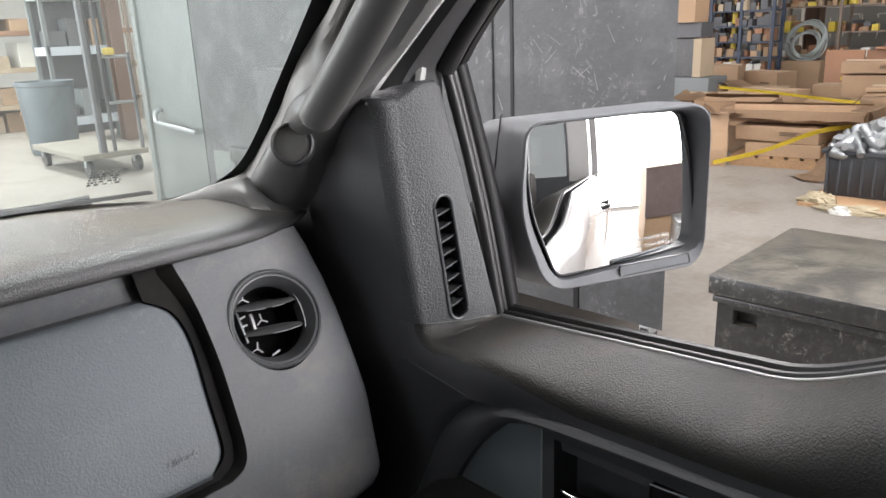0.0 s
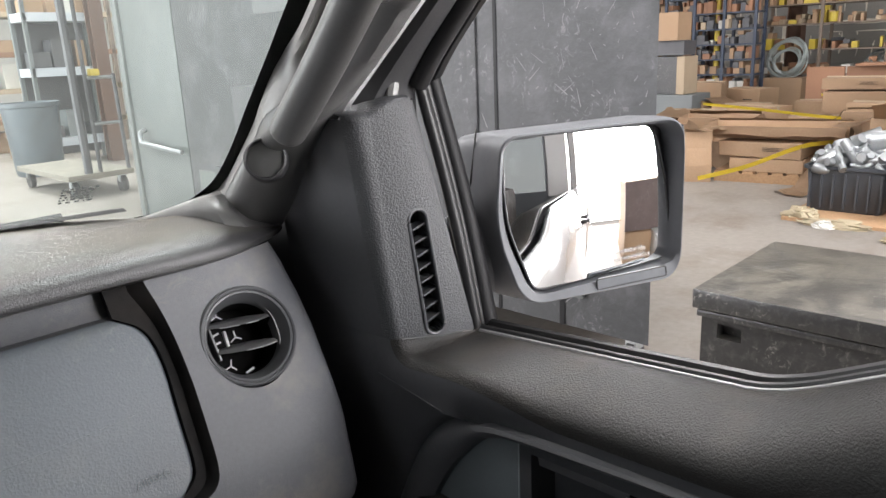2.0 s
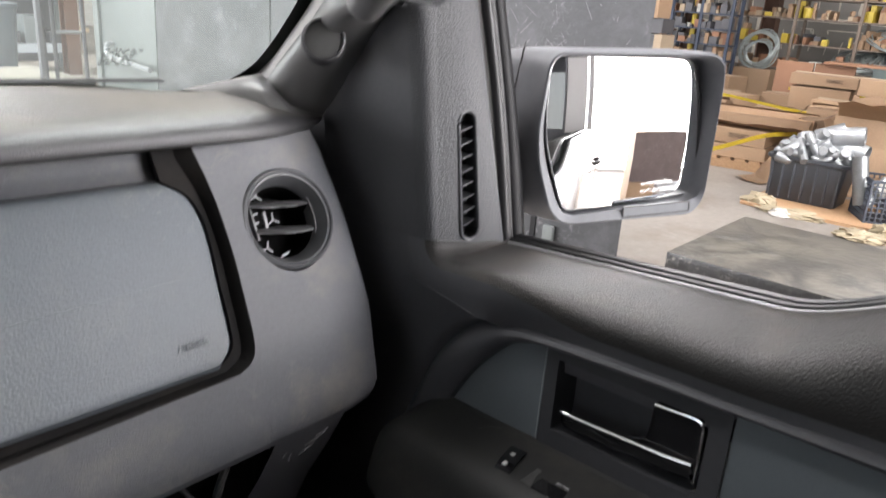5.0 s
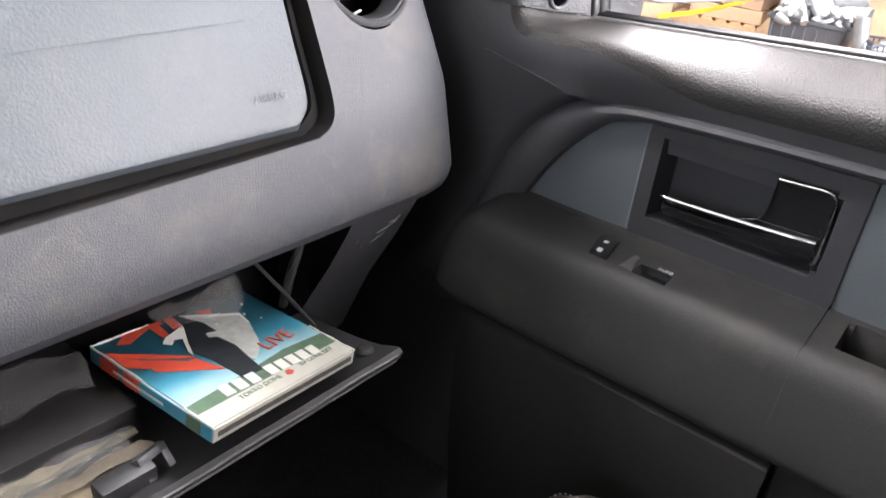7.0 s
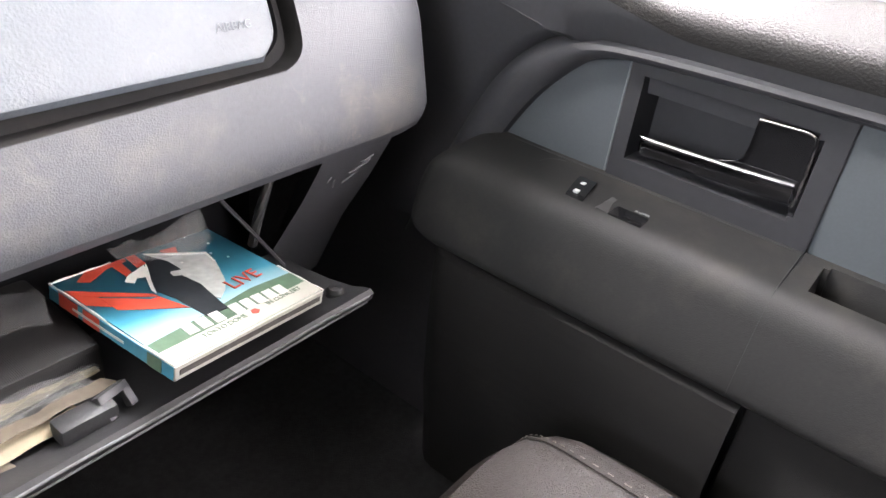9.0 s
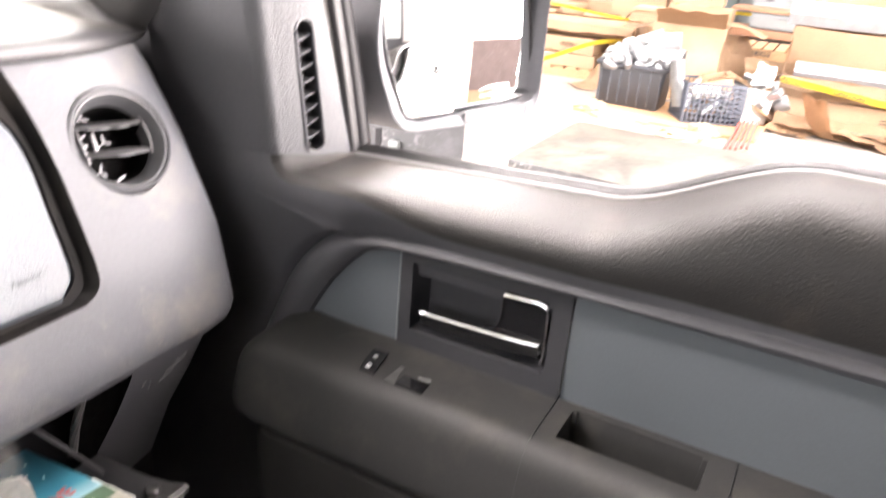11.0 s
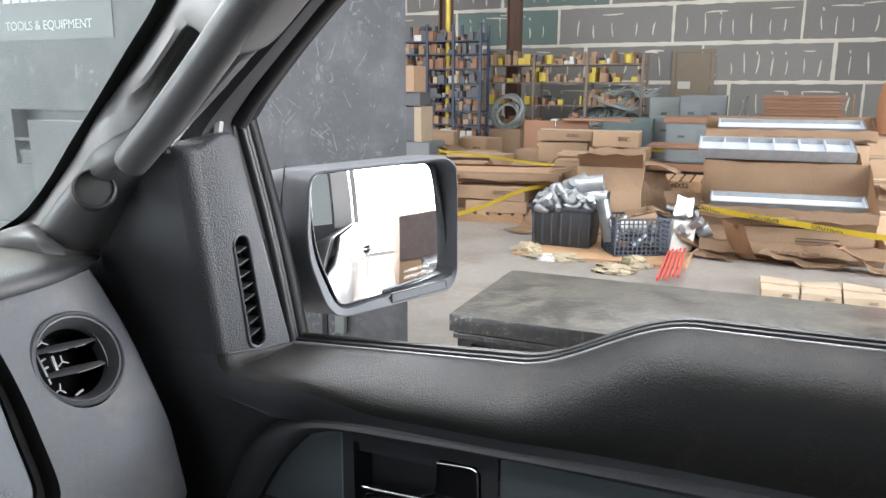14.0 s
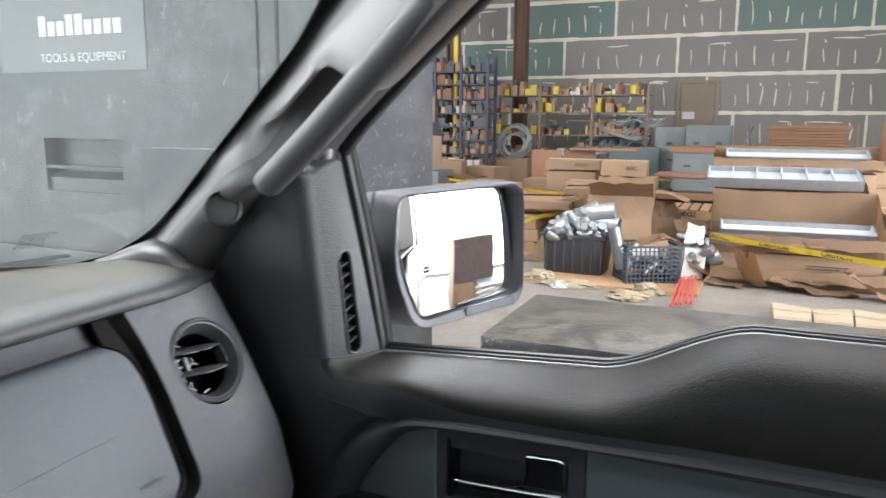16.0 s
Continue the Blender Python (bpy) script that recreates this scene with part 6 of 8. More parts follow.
wall_e = wall("wall_east", [(XE + 0.016, XE + 0.25, YS, YN, 0, ZR)], WALLB, "grey wallboard partition with pale taped joints")
wall("wall_north", [(XW, XE, YN, YN + 0.25, 0, ZR)], WALLP, "pale painted block wall")
wall("wall_south", [(XW, -1.8, YS - 0.25, YS, 0, ZR), (7.8, XE, YS - 0.25, YS, 0, ZR), (-1.8, 7.8, YS - 0.25, YS, 6.0, ZR)], WALLP, "block wall with a wide open bay door")
# unseen wall; its bays are added for the west lamps
wall("wall_west", [(XW - 0.25, XW, YS, -1.6, 0, ZR), (XW - 0.25, XW, 3.4, 6.6, 0, ZR), (XW - 0.25, XW, -1.6, 3.4, 4.3, ZR), (XW - 0.25, XW, 21.8, YN, 0, ZR), (XW - 0.25, XW, 6.6, 21.8, 4.3, ZR)], WALLP, "unseen block wall, two bays added to let in light")
bm = bmesh.new()
box_into(bm, XW, XE, YS, YN, ZR, ZR + 0.2)
for k in range(9):
    box_into(bm, XW, XE, YS + 2 + k * 3.4, YS + 2.18 + k * 3.4, ZR - 0.06, ZR)
tagged(mesh_object("ceiling", bm, ROOFM, False), "pale steel roof deck with purlins", "ceiling", kind="structure")

# wallboard sheets with recessed joints, compound bands and screw dabs
HZ = [0.80, 1.735, 2.68, 3.65, 4.62, 5.6]
random.seed(5)
sheet_id = 0
def add_mesh_child(name, bm, mat, parent):
    o = mesh_object(name, bm, mat, False, True)
    o.parent = parent
    return o
row_off = {0: 0.95, 1: -1.30, 2: 2.36, 3: 1.02, 4: 2.0}
for r in range(5):
    z0, z1 = HZ[r], HZ[r + 1]
    start = row_off[r]
    for k in range(-3, 5):
        y0 = start + k * 2.92
        y1 = y0 + 2.92
        if y1 < -6.9 or y0 > 13:
            continue
        green = (r == 3 and k in (-1, -2)) or (r == 2 and k == 1) or (r == 3 and k == 1)
        add_mesh_child("wallboard_sheet", box(XE - 0.004, XE + 0.014, y0 + 0.012, y1 - 0.012, z0 + 0.012, z1 - 0.012, 0.003), WALLG if green else WALLB, wall_e)
        bm = bmesh.new()
        rr = random.Random(r * 20 + k)
        ww = rr.uniform(0.06, 0.10)
        rows = []
        for t in np.linspace(0, 1, 9):
            z = lerp(z0, z1, t)
            a = ww / 2 * rr.uniform(0.75, 1.2)
            rows.append([Vector((XE - 0.002, y0 - a, z)), Vector((XE - 0.009, y0 - a * 0.6, z)), Vector((XE - 0.009, y0 + a * 0.6, z)), Vector((XE - 0.002, y0 + a, z))])
        grid_into(bm, rows)
        add_mesh_child("joint_band", bm, MUD, wall_e)
        # screw dabs, standing strokes in two lines
        bm = bmesh.new()
        strokes = []
        n_dab = rr.choice((6, 7, 8, 9))
        for c in range(1, n_dab):
            yy = y0 + c * 2.92 / n_dab + rr.uniform(-0.06, 0.06)
            lo = z0 + rr.uniform(0.12, 0.26)
            strokes.append((yy, lo, yy + rr.uniform(-0.05, 0.05), lo + rr.uniform(0.26, 0.5), rr.uniform(0.012, 0.026)))
            if rr.random() < 0.35:
                strokes.append((yy, z1 - 0.30, yy + 0.03, z1 - 0.22, rr.uniform(0.012, 0.02)))
        for c in range(rr.choice((1, 2, 3))):
            yy = y0 + rr.uniform(0.2, 2.0)
            zz = z1 - rr.uniform(0.13, 0.24)
            strokes.append((yy, zz, yy + rr.uniform(0.25, 0.7), zz + rr.uniform(-0.03, 0.03), rr.uniform(0.012, 0.024)))
        for ya, za, yb, zb, w in strokes:
            ly, lz = yb - ya, zb - za
            ln = math.hypot(ly, lz)
            py, pz = -lz / ln, ly / ln
            bow = rr.uniform(-0.02, 0.02)
            rows = []
            for q in (0, 0.15, 0.4, 0.7, 0.9, 1):
                ww = w * (0.35 + 0.65 * math.sin(math.pi * min(0.95, max(0.05, q)))) * rr.uniform(0.8, 1.15)
                cy, cz = ya + ly * q + py * bow * math.sin(math.pi * q), za + lz * q + pz * bow * math.sin(math.pi * q)
                rows.append([Vector((XE - 0.0045, cy - py * ww, cz - pz * ww)), Vector((XE - 0.010, cy, cz)), Vector((XE - 0.0045, cy + py * ww, cz + pz * ww))])
            grid_into(bm, rows)
        add_mesh_child("compound_dabs", bm, MUD, wall_e)
    rr = random.Random(900 + r)
    bm = bmesh.new()
    rows = []
    for y in np.linspace(-6.9, 12.8, 90):
        a = 0.05 * rr.uniform(0.7, 1.3)
        rows.append([Vector((XE - 0.002, y, z1 - a)), Vector((XE - 0.010, y, z1 - a * 0.6)), Vector((XE - 0.010, y, z1 + a * 0.6)), Vector((XE - 0.002, y, z1 + a))])
    grid_into(bm, rows)
    add_mesh_child("joint_band", bm, MUD, wall_e)

d1 = tagged(mesh_object("door_1", box(XE - 0.05, XE - 0.012, 1.40, 2.22, 0, 2.46, 0.006), DOORB, False), "closed brown steel door in the partition", "door", kind="structure")
bm = bmesh.new()
box_into(bm, XE - 0.07, XE - 0.05, 1.30, 1.39, 0, 2.54)
box_into(bm, XE - 0.07, XE - 0.05, 2.23, 2.32, 0, 2.54)
box_into(bm, XE - 0.07, XE - 0.05, 1.39, 2.23, 2.47, 2.54)
part("door_frame", bm, DOORB, d1)
part("door_notice", box(XE - 0.056, XE - 0.0515, 1.86, 2.16, 1.58, 1.76), PAPER, d1, "pale paper notice")
part("door_knob", box(XE - 0.09, XE - 0.05, 1.47, 1.55, 1.0, 1.08, 0.01), GALV, d1)

def steel_column(x, y, w, mat, label, name="steel_column", lean=0.0):
    bm = bmesh.new()
    m = pose(x, y, 0, 0, 0, 0)
    box_into(bm, -w, w, -w, -w + 0.025, 0, ZR, 0, m)
    box_into(bm, -w, w, w - 0.025, w, 0, ZR, 0, m)
    box_into(bm, -0.015, 0.015, -w + 0.025, w - 0.025, 0, ZR, 0, m)
    return solo(name, bm, mat, label, "column", kind="structure", smooth=False)

steel_column(18.6, 6.05, 0.16, BEAM, "dark brown steel column before the partition")
steel_column(16.2, 6.90, 0.13, BEAM, "dark brown steel column between the racks")
yp = solo("yellow_post", tube([(15.9, 6.72, 0), (15.9, 6.72, 5.5)], 0.055, 10), YEL, "tall yellow painted post beside a column", "post")

# ---------------------------------------------------------------- steel storage container in front of the truck
CX = 3.33
cont = thing("storage_container", "large scratched grey steel storage container on casters", "container", (CX, 4.0, 0))
bm = bmesh.new()
ny, nz = 120, 60
ys_, zs_ = np.linspace(1.58, 5.74, ny + 1), np.linspace(0.13, 2.62, nz + 1)
vs = grid_into(bm, [[Vector((CX, y, z)) for y in ys_] for z in zs_])
hole = [f for f in bm.faces if 3.61 < f.calc_center_median().y < 4.30 and 1.075 < f.calc_center_median().z < 1.415]
ext = bmesh.ops.extrude_face_region(bm, geom=hole)
bmesh.ops.delete(bm, geom=hole, context="FACES_ONLY")
for v in [g for g in ext["geom"] if isinstance(g, bmesh.types.BMVert)]:
    v.co.x += 0.10 if v.co.z > 1.2 else 0.02
part("front_face", bm, CONTAINER, cont, "scratched dark grey steel face with a recessed grip", smooth=False)
bm = bmesh.new()
back = [(CX, 1.58), (CX + 0.9, 2.06), (CX + 0.9, 6.75), (CX, 6.75)]
lo = [bm.verts.new((x, y, 0.13)) for x, y in back]
hi = [bm.verts.new((x, y, 2.62)) for x, y in back]
for i in range(3):
    bm.faces.new((lo[i], lo[i + 1], hi[i + 1], hi[i]))
bm.faces.new(lo); bm.faces.new(hi)
part("shell", bm, CONTAINER, cont, smooth=False)
part("end_panel", box(CX - 0.004, CX + 0.03, 5.75, 6.66, 0.13, 2.62, 0.004), CONT_LIGHT, cont, "paler steel end door")
part("corner_post", box(CX - 0.03, CX + 0.03, 6.66, 6.75, 0.1, 2.62, 0.01), CONT_LIGHT, cont)
part("door_gap", box(CX - 0.004, CX - 0.001, 2.465, 2.485, 0.13, 2.62), FRIT, cont)
part("door_edge", box(CX - 0.012, CX - 0.002, 2.60, 2.66, 0.13, 2.62, 0.003), CONTAINER, cont)
part("grip_bar", box(CX + 0.002, CX + 0.03, 3.62, 4.29, 1.225, 1.245, 0.004), CONTAINER, cont)
part("lower_ledge", box(CX - 0.05, CX - 0.002, 3.2, 5.3, 0.60, 0.72, 0.02), CONTAINER, cont)
hb = part("push_handle", tube(smooth_path([(CX - 0.01, 6.46, 0.95), (CX - 0.06, 6.46, 0.93), (CX - 0.07, 6.44, 0.86), (CX - 0.07, 6.36, 0.84), (CX - 0.07, 5.74, 0.80)], 6), 0.02, 8), GALV, cont, "steel push handle")
part("hinge", box(CX - 0.03, CX - 0.002, 1.93, 1.99, 0.30, 0.46, 0.008), CONT_LIGHT, cont)
part("hinge_panel", box(CX - 0.006, CX - 0.001, 2.05, 2.08, 0.13, 0.50), FRIT, cont)
part("end_label", box(CX - 0.006, CX - 0.002, 5.30, 5.62, 0.42, 0.66), CONT_LIGHT, cont, "pale painted patch")
part("placard", box(CX - 0.005, CX - 0.002, 3.38, 4.60, 1.82, 2.45), material("placard_paint", (0.085, 0.088, 0.092), 0.45, var=0.1, scale=3), cont, "slightly paler painted placard")
WORN_INK = material("worn_white_print", (0.42, 0.43, 0.43), 0.6, var=0.2, scale=20)
# maker's name as plain bars, then the readable line
for k in range(9):
    hgt = 0.12 if k in (0, 3, 4) else 0.085
    part("name_bar", box(CX - 0.008, CX - 0.005, 4.235 - k * 0.077 - 0.06, 4.235 - k * 0.077, 2.03, 2.03 + hgt), WORN_INK, cont)
lettering("placard_words", "TOOLS & EQUIPMENT", frame_pose((CX - 0.007, 3.885, 1.898), (0, -1, 0), (-1, 0, 0)), 0.072, WORN_INK, cont, 0.001)
rs = random.Random(3)
SCR = material("scratch_mark", (0.17, 0.17, 0.175), 0.6, var=0.3, scale=20)
bm = bmesh.new()
for k in range(150):
    y, z = rs.uniform(1.6, 3.3), rs.uniform(0.2, 2.5)
    ln, a = rs.choice([0.01, 0.015, 0.02, 0.03, 0.09]), rs.uniform(0.5, 2.6)
    if rs.random() < 0.6:
        y = rs.gauss(1.95, 0.25)
        z = rs.gauss(1.45, 0.28)
        if not 1.6 < y < 3.3:
            y = 1.9
    dy, dz = math.cos(a) * ln, math.sin(a) * ln
    w = rs.uniform(0.0008, 0.003)
    v = [bm.verts.new((CX - 0.002, y + s * dy - q * w * math.sin(a), z + s * dz + q * w * math.cos(a))) for s, q in ((-0.5, -1), (0.5, -0.4), (0.5, 0.4), (-0.5, 1))]
    bm.faces.new(v)
tagged(part("scratches", bm, SCR, cont, "pale scratches", smooth=False), kind="stuff")
for cy in (1.66, 6.55):
    bm = bmesh.new()
    lathe_into(bm, [(0.001, -0.02), (0.06, -0.02), (0.06, 0.02), (0.001, 0.02)], pose(CX + 0.07, cy + 0.03, 0.06, 90, 0, 0), 20)
    cs = part("caster", bm, RUBBER, cont)
    part("caster_fork", box(CX + 0.03, CX + 0.11, cy, cy + 0.06, 0.07, 0.13, 0.006), GALV, cs)

# ---------------------------------------------------------------- black job-site chest beside the truck
chest = thing("job_box", "scratched black steel job-site chest with a flat lid", "tool chest", (2.85, 0.0, 0))
cm = pose(0, 0, 0, 0, 0, 0)
part("lid", box(2.50, 3.225, -1.15, 1.005, 0.690, 0.755, 0.006), BLACKBOX, chest, "scuffed black lid")
bm = bmesh.new()
ny, nz = 80, 24
grid_into(bm, [[Vector((2.535, y, z)) for y in np.linspace(-1.13, 0.985, ny + 1)] for z in np.linspace(0.06, 0.665, nz + 1)])
hole = [f for f in bm.faces if 0.855 < f.calc_center_median().y < 0.945 and 0.60 < f.calc_center_median().z < 0.645]
ext = bmesh.ops.extrude_face_region(bm, geom=hole)
bmesh.ops.delete(bm, geom=hole, context="FACES_ONLY")
for v in [g for g in ext["geom"] if isinstance(g, bmesh.types.BMVert)]:
    v.co.x += 0.05
box_into(bm, 2.536, 3.20, -1.13, -1.12, 0.06, 0.665)
box_into(bm, 2.536, 3.20, 0.975, 0.985, 0.06, 0.665)
box_into(bm, 3.19, 3.20, -1.12, 0.975, 0.06, 0.665)
box_into(bm, 2.55, 3.19, -1.12, 0.975, 0.655, 0.665)
part("body", bm, BLACKBOX, chest, "black steel chest body with a grip slot", smooth=False)
part("body_rim", box(2.515, 3.215, -1.14, 0.995, 0.660, 0.682, 0.004), BLACKBOX, chest)
bm = bmesh.new()
for x in (2.6, 3.1):
    box_into(bm, x, x + 0.06, -1.1, 0.96, 0, 0.06)
part("skid", bm, BLACKBOX, chest)
rs = random.Random(9)
bm = bmesh.new()
for k in range(60):
    x, y = rs.uniform(2.52, 3.2), rs.uniform(-1.0, 0.98)
    a, ln = rs.uniform(0, 3.14), rs.uniform(0.03, 0.35)
    bend = rs.uniform(-0.25, 0.25)
    w = rs.uniform(0.0005, 0.0013)
    prev = None
    for s in np.linspace(0, 1, 6):
        aa = a + bend * s
        px, py = x + math.cos(aa) * ln * s, y + math.sin(aa) * ln * s
        px, py = min(3.21, max(2.51, px)), min(0.995, max(-1.1, py))
        cur = (bm.verts.new((px - w * math.sin(aa), py + w * math.cos(aa), 0.7563)), bm.verts.new((px + w * math.sin(aa), py - w * math.cos(aa), 0.7563)))
        if prev:
            bm.faces.new((prev[0], prev[1], cur[1], cur[0]))
        prev = cur
tagged(part("lid_scratches", bm, SCR, chest, "curved pale scratches on the lid", smooth=False), kind="stuff")

# ================================================================ things on the warehouse floor
def carton(name, label, w, d, h, m, mat=None, top="closed", flap=0.6, group="", band=False, seed=0):
    """A cardboard carton w x d x h standing on the pose m; top closed, open or sleeve."""
    mat = mat or CARD
    rr = random.Random(seed + int(w * 1000))
    c = thing(name, label, "cardboard box", m.translation, group)
    bm = bmesh.new()
    t = 0.006
    if top == "closed":
        box_into(bm, -w / 2, w / 2, -d / 2, d / 2, 0, h, 0.004, None, 0, 1)
        for v in bm.verts:
            v.co += noise.noise_vector(v.co * 2.5 + Vector((seed, 0, 0))) * 0.022
        bmesh.ops.transform(bm, matrix=m, verts=bm.verts)
        part("box_body", bm, mat, c, smooth=False)
        bm = bmesh.new()
        box_into(bm, -w / 2 - 0.001, w / 2 + 0.001, -0.025, 0.025, h - 0.05, h + 0.013, 0, m)
        part("packing_tape", bm, PALE_CARD, c, smooth=False)
    else:
        for nm, dims in (("base_panel", (-w / 2, w / 2, -d / 2, d / 2, 0, t)), ("side_panel", (-w / 2, -w / 2 + t, -d / 2, d / 2, t, h)), ("side_panel", (w / 2 - t, w / 2, -d / 2, d / 2, t, h)),
                         ("side_panel", (-w / 2 + t, w / 2 - t, -d / 2, -d / 2 + t, t, h)), ("side_panel", (-w / 2 + t, w / 2 - t, d / 2 - t, d / 2, t, h))):
            pb = box(*dims)
            bmesh.ops.subdivide_edges(pb, edges=pb.edges[:], cuts=2, use_grid_fill=True)
            for v in pb.verts:
                v.co += noise.noise_vector(v.co * 3.5 + Vector((seed * 1.7, 0, 0))) * (0.022 * min(1.0, v.co.z / 0.1))
            bmesh.ops.transform(pb, matrix=m, verts=pb.verts)
            part(nm, pb, mat, c, smooth=False)
        bm.free()
        if flap:
            for side in range(4):
                ln, dp = (w, min(d, 0.45) * flap) if side % 2 == 0 else (d, min(w, 0.45) * flap)
                ang = rr.uniform(-75, 40)
                base = pose(0, (-d / 2 if side == 0 else d / 2), h, 0, 0, 0 if side == 0 else 180) if side % 2 == 0 else pose((w / 2 if side == 1 else -w / 2), 0, h, 0, 0, 90 if side == 1 else -90)
                fb = bmesh.new()
                rows = [[Vector((x, -dp * q * (1 + 0.12 * math.sin(x * 23 + seed)), dp * 0.12 * math.sin(q * 3 + side))) + noise.noise_vector(Vector((x * 5, q * 2, seed + side))) * (0.035 * q) for x in np.linspace(-ln / 2 + 0.01, ln / 2 - 0.01, 10)] for q in np.linspace(0, 1, 6)]
                grid_into(fb, rows)
                bmesh.ops.solidify(fb, geom=fb.faces[:], thickness=0.005)
                bmesh.ops.transform(fb, matrix=m @ base @ pose(0, 0, 0, -ang, 0, 0), verts=fb.verts)
                part("flap", fb, mat, c)
    if band:
        for k in range(3):
            part("print_bar", box(w * 0.05, w * (0.3 - 0.05 * (k % 2)), -d / 2 - 0.012, -d / 2 - 0.008, h * (0.42 + 0.1 * k), h * (0.46 + 0.1 * k), 0, m), material("box_print", (0.07, 0.05, 0.035), 0.8, var=0.2, scale=30), c, smooth=False)
    return c


def facing(x, y, z=0.0, turn=0.0):
    """Pose of a thing whose long side runs along the warehouse's y and whose front looks towards the truck."""
    return pose(x, y, z, 0, 0, -90 + turn)


# plywood sheet with tote, crate and loose pieces
ply = solo("plywood_sheet", box(6.75, 7.75, 0.55, 2.15, 0.0, 0.03, 0.003, pose(0, 0, 0, 0, 0, 0)), WOODM, "thin plywood sheet on the floor under the bins", "plywood", smooth=False)
tote = thing("tote_bin", "black plastic tote heaped with galvanised fittings", "storage bin", (7.36, 1.78, 0.03))
def tub_rings(cx, cy, z0, prof, w, d, n=6):
    rows = []
    for s, z in prof:
        pts = rounded([(-w / 2 * s, -d / 2 * s), (w / 2 * s, -d / 2 * s), (w / 2 * s, d / 2 * s), (-w / 2 * s, d / 2 * s)], [0.06] * 4, n)
        rows.append([Vector((cx + p.x, cy + p.y, z0 + z)) for p in pts])
    return rows
part("tub", skin(tub_rings(7.36, 1.78, 0.03, [(0.02, 0.0), (0.84, 0.0), (0.87, 0.01), (0.97, 0.36), (0.99, 0.36), (1.04, 0.365), (1.05, 0.385), (1.04, 0.395), (0.98, 0.393), (0.95, 0.38), (0.85, 0.05), (0.02, 0.05)], 0.46, 0.66), False, True), TOTEB, tote)
for k in range(7):
    y = 1.50 + k * 0.093
    part("tub_rib", box(7.130 - 0.006, 7.150, y - 0.008, y + 0.008, 0.06, 0.36, 0.002, None), TOTEB, tote)


def fitting(rr, m, parent_list):
    """One galvanised piece: elbow, short pipe, coupling or box."""
    kind = rr.choice("epcbp")
    bm = bmesh.new()
    r = rr.uniform(0.026, 0.05)
    if kind == "e":
        tube_into(bm, [m @ Vector((0.10 * math.cos(a), 0.10 * math.sin(a), 0)) for a in np.linspace(0, 1.6, 8)], r, 10)
    elif kind == "p":
        tube_into(bm, [m @ Vector((x, 0, 0)) for x in np.linspace(-0.13, 0.13, 3)], r, 10)
    elif kind == "c":
        lathe_into(bm, [(r * 1.5, -0.06), (r * 1.6, -0.05), (r * 1.6, 0.05), (r * 1.5, 0.06), (r * 1.3, 0.06), (r * 1.3, -0.06)], m, 12)
    else:
        box_into(bm, -0.06, 0.06, -0.05, 0.05, -0.03, 0.03, 0.006, m, 0, 1)
    return solo("pipe_fitting", bm, GALV, "loose galvanised conduit fitting heaped in a bin", "pipe fitting", "fittings in the bins")


rr = random.Random(21)
for k in range(70):
    u, v = rr.uniform(-0.27, 0.27), rr.uniform(-0.17, 0.17)
    h = 0.37 + max(0, 0.21 * (1 - (u / 0.36) ** 2 - (v / 0.28) ** 2)) * rr.uniform(0.4, 1.0)
    fitting(rr, pose(7.36 + v, 1.78 + u, h, rr.uniform(-60, 60), rr.uniform(-60, 60), rr.uniform(0, 360)), None)
for k, (y, z, r) in enumerate(((1.70, 0.62, 0.085), (1.55, 0.63, 0.09), (1.50, 0.52, 0.08))):
    bm = bmesh.new()
    lathe_into(bm, [(r, -0.12), (r, 0.12), (r * 0.93, 0.12), (r * 0.93, -0.12), (r, -0.12)], pose(7.4, y, z, 60 + 20 * k, 40, 0), 20)
    solo("pipe_collar", bm, GALV, "wide galvanised pipe collar on the heap", "pipe fitting", "fittings in the bins")

# lattice crate
crate = thing("lattice_crate", "dark blue-black plastic lattice crate with rolls and scraps", "crate", (7.22, 1.07, 0.03))
cmx = pose(7.22, 1.075, 0.03, 0, 0, -62)
bm = bmesh.new()
W2, D2, H2 = 0.26, 0.20, 0.35
for k in range(9):
    z = 0.006 + k * (H2 - 0.012) / 8
    th = 0.010 if k in (0, 8) else 0.0045
    for (x0, x1, y0, y1) in ((-W2, W2, -D2, -D2 + 0.012), (-W2, W2, D2 - 0.012, D2), (-W2, -W2 + 0.012, -D2, D2), (W2 - 0.012, W2, -D2, D2)):
        box_into(bm, x0, x1, y0, y1, z - th, z + th, 0, cmx)
for k in range(13):
    x = lerp(-W2, W2, k / 12)
    for y in (-D2 + 0.005, D2 - 0.005):
        box_into(bm, x - 0.005, x + 0.005, y - 0.007, y + 0.007, 0, H2, 0, cmx)
for k in range(9):
    y = lerp(-D2, D2, k / 8)
    for x in (-W2 + 0.005, W2 - 0.005):
        box_into(bm, x - 0.007, x + 0.007, y - 0.005, y + 0.005, 0, H2, 0, cmx)
box_into(bm, -W2, W2, -D2, D2, 0.0, 0.008, 0, cmx)
part("lattice", bm, CRATEB, crate, smooth=False)
bm = bmesh.new()
lathe_into(bm, [(0.001, 0), (0.062, 0), (0.062, 0.40), (0.057, 0.40), (0.057, 0.02)], pose(7.06, 1.28, 0.14, -14, 6, 0), 20)
solo("duct_tube", bm, GALV, "upright galvanised tube between the bins", "pipe")
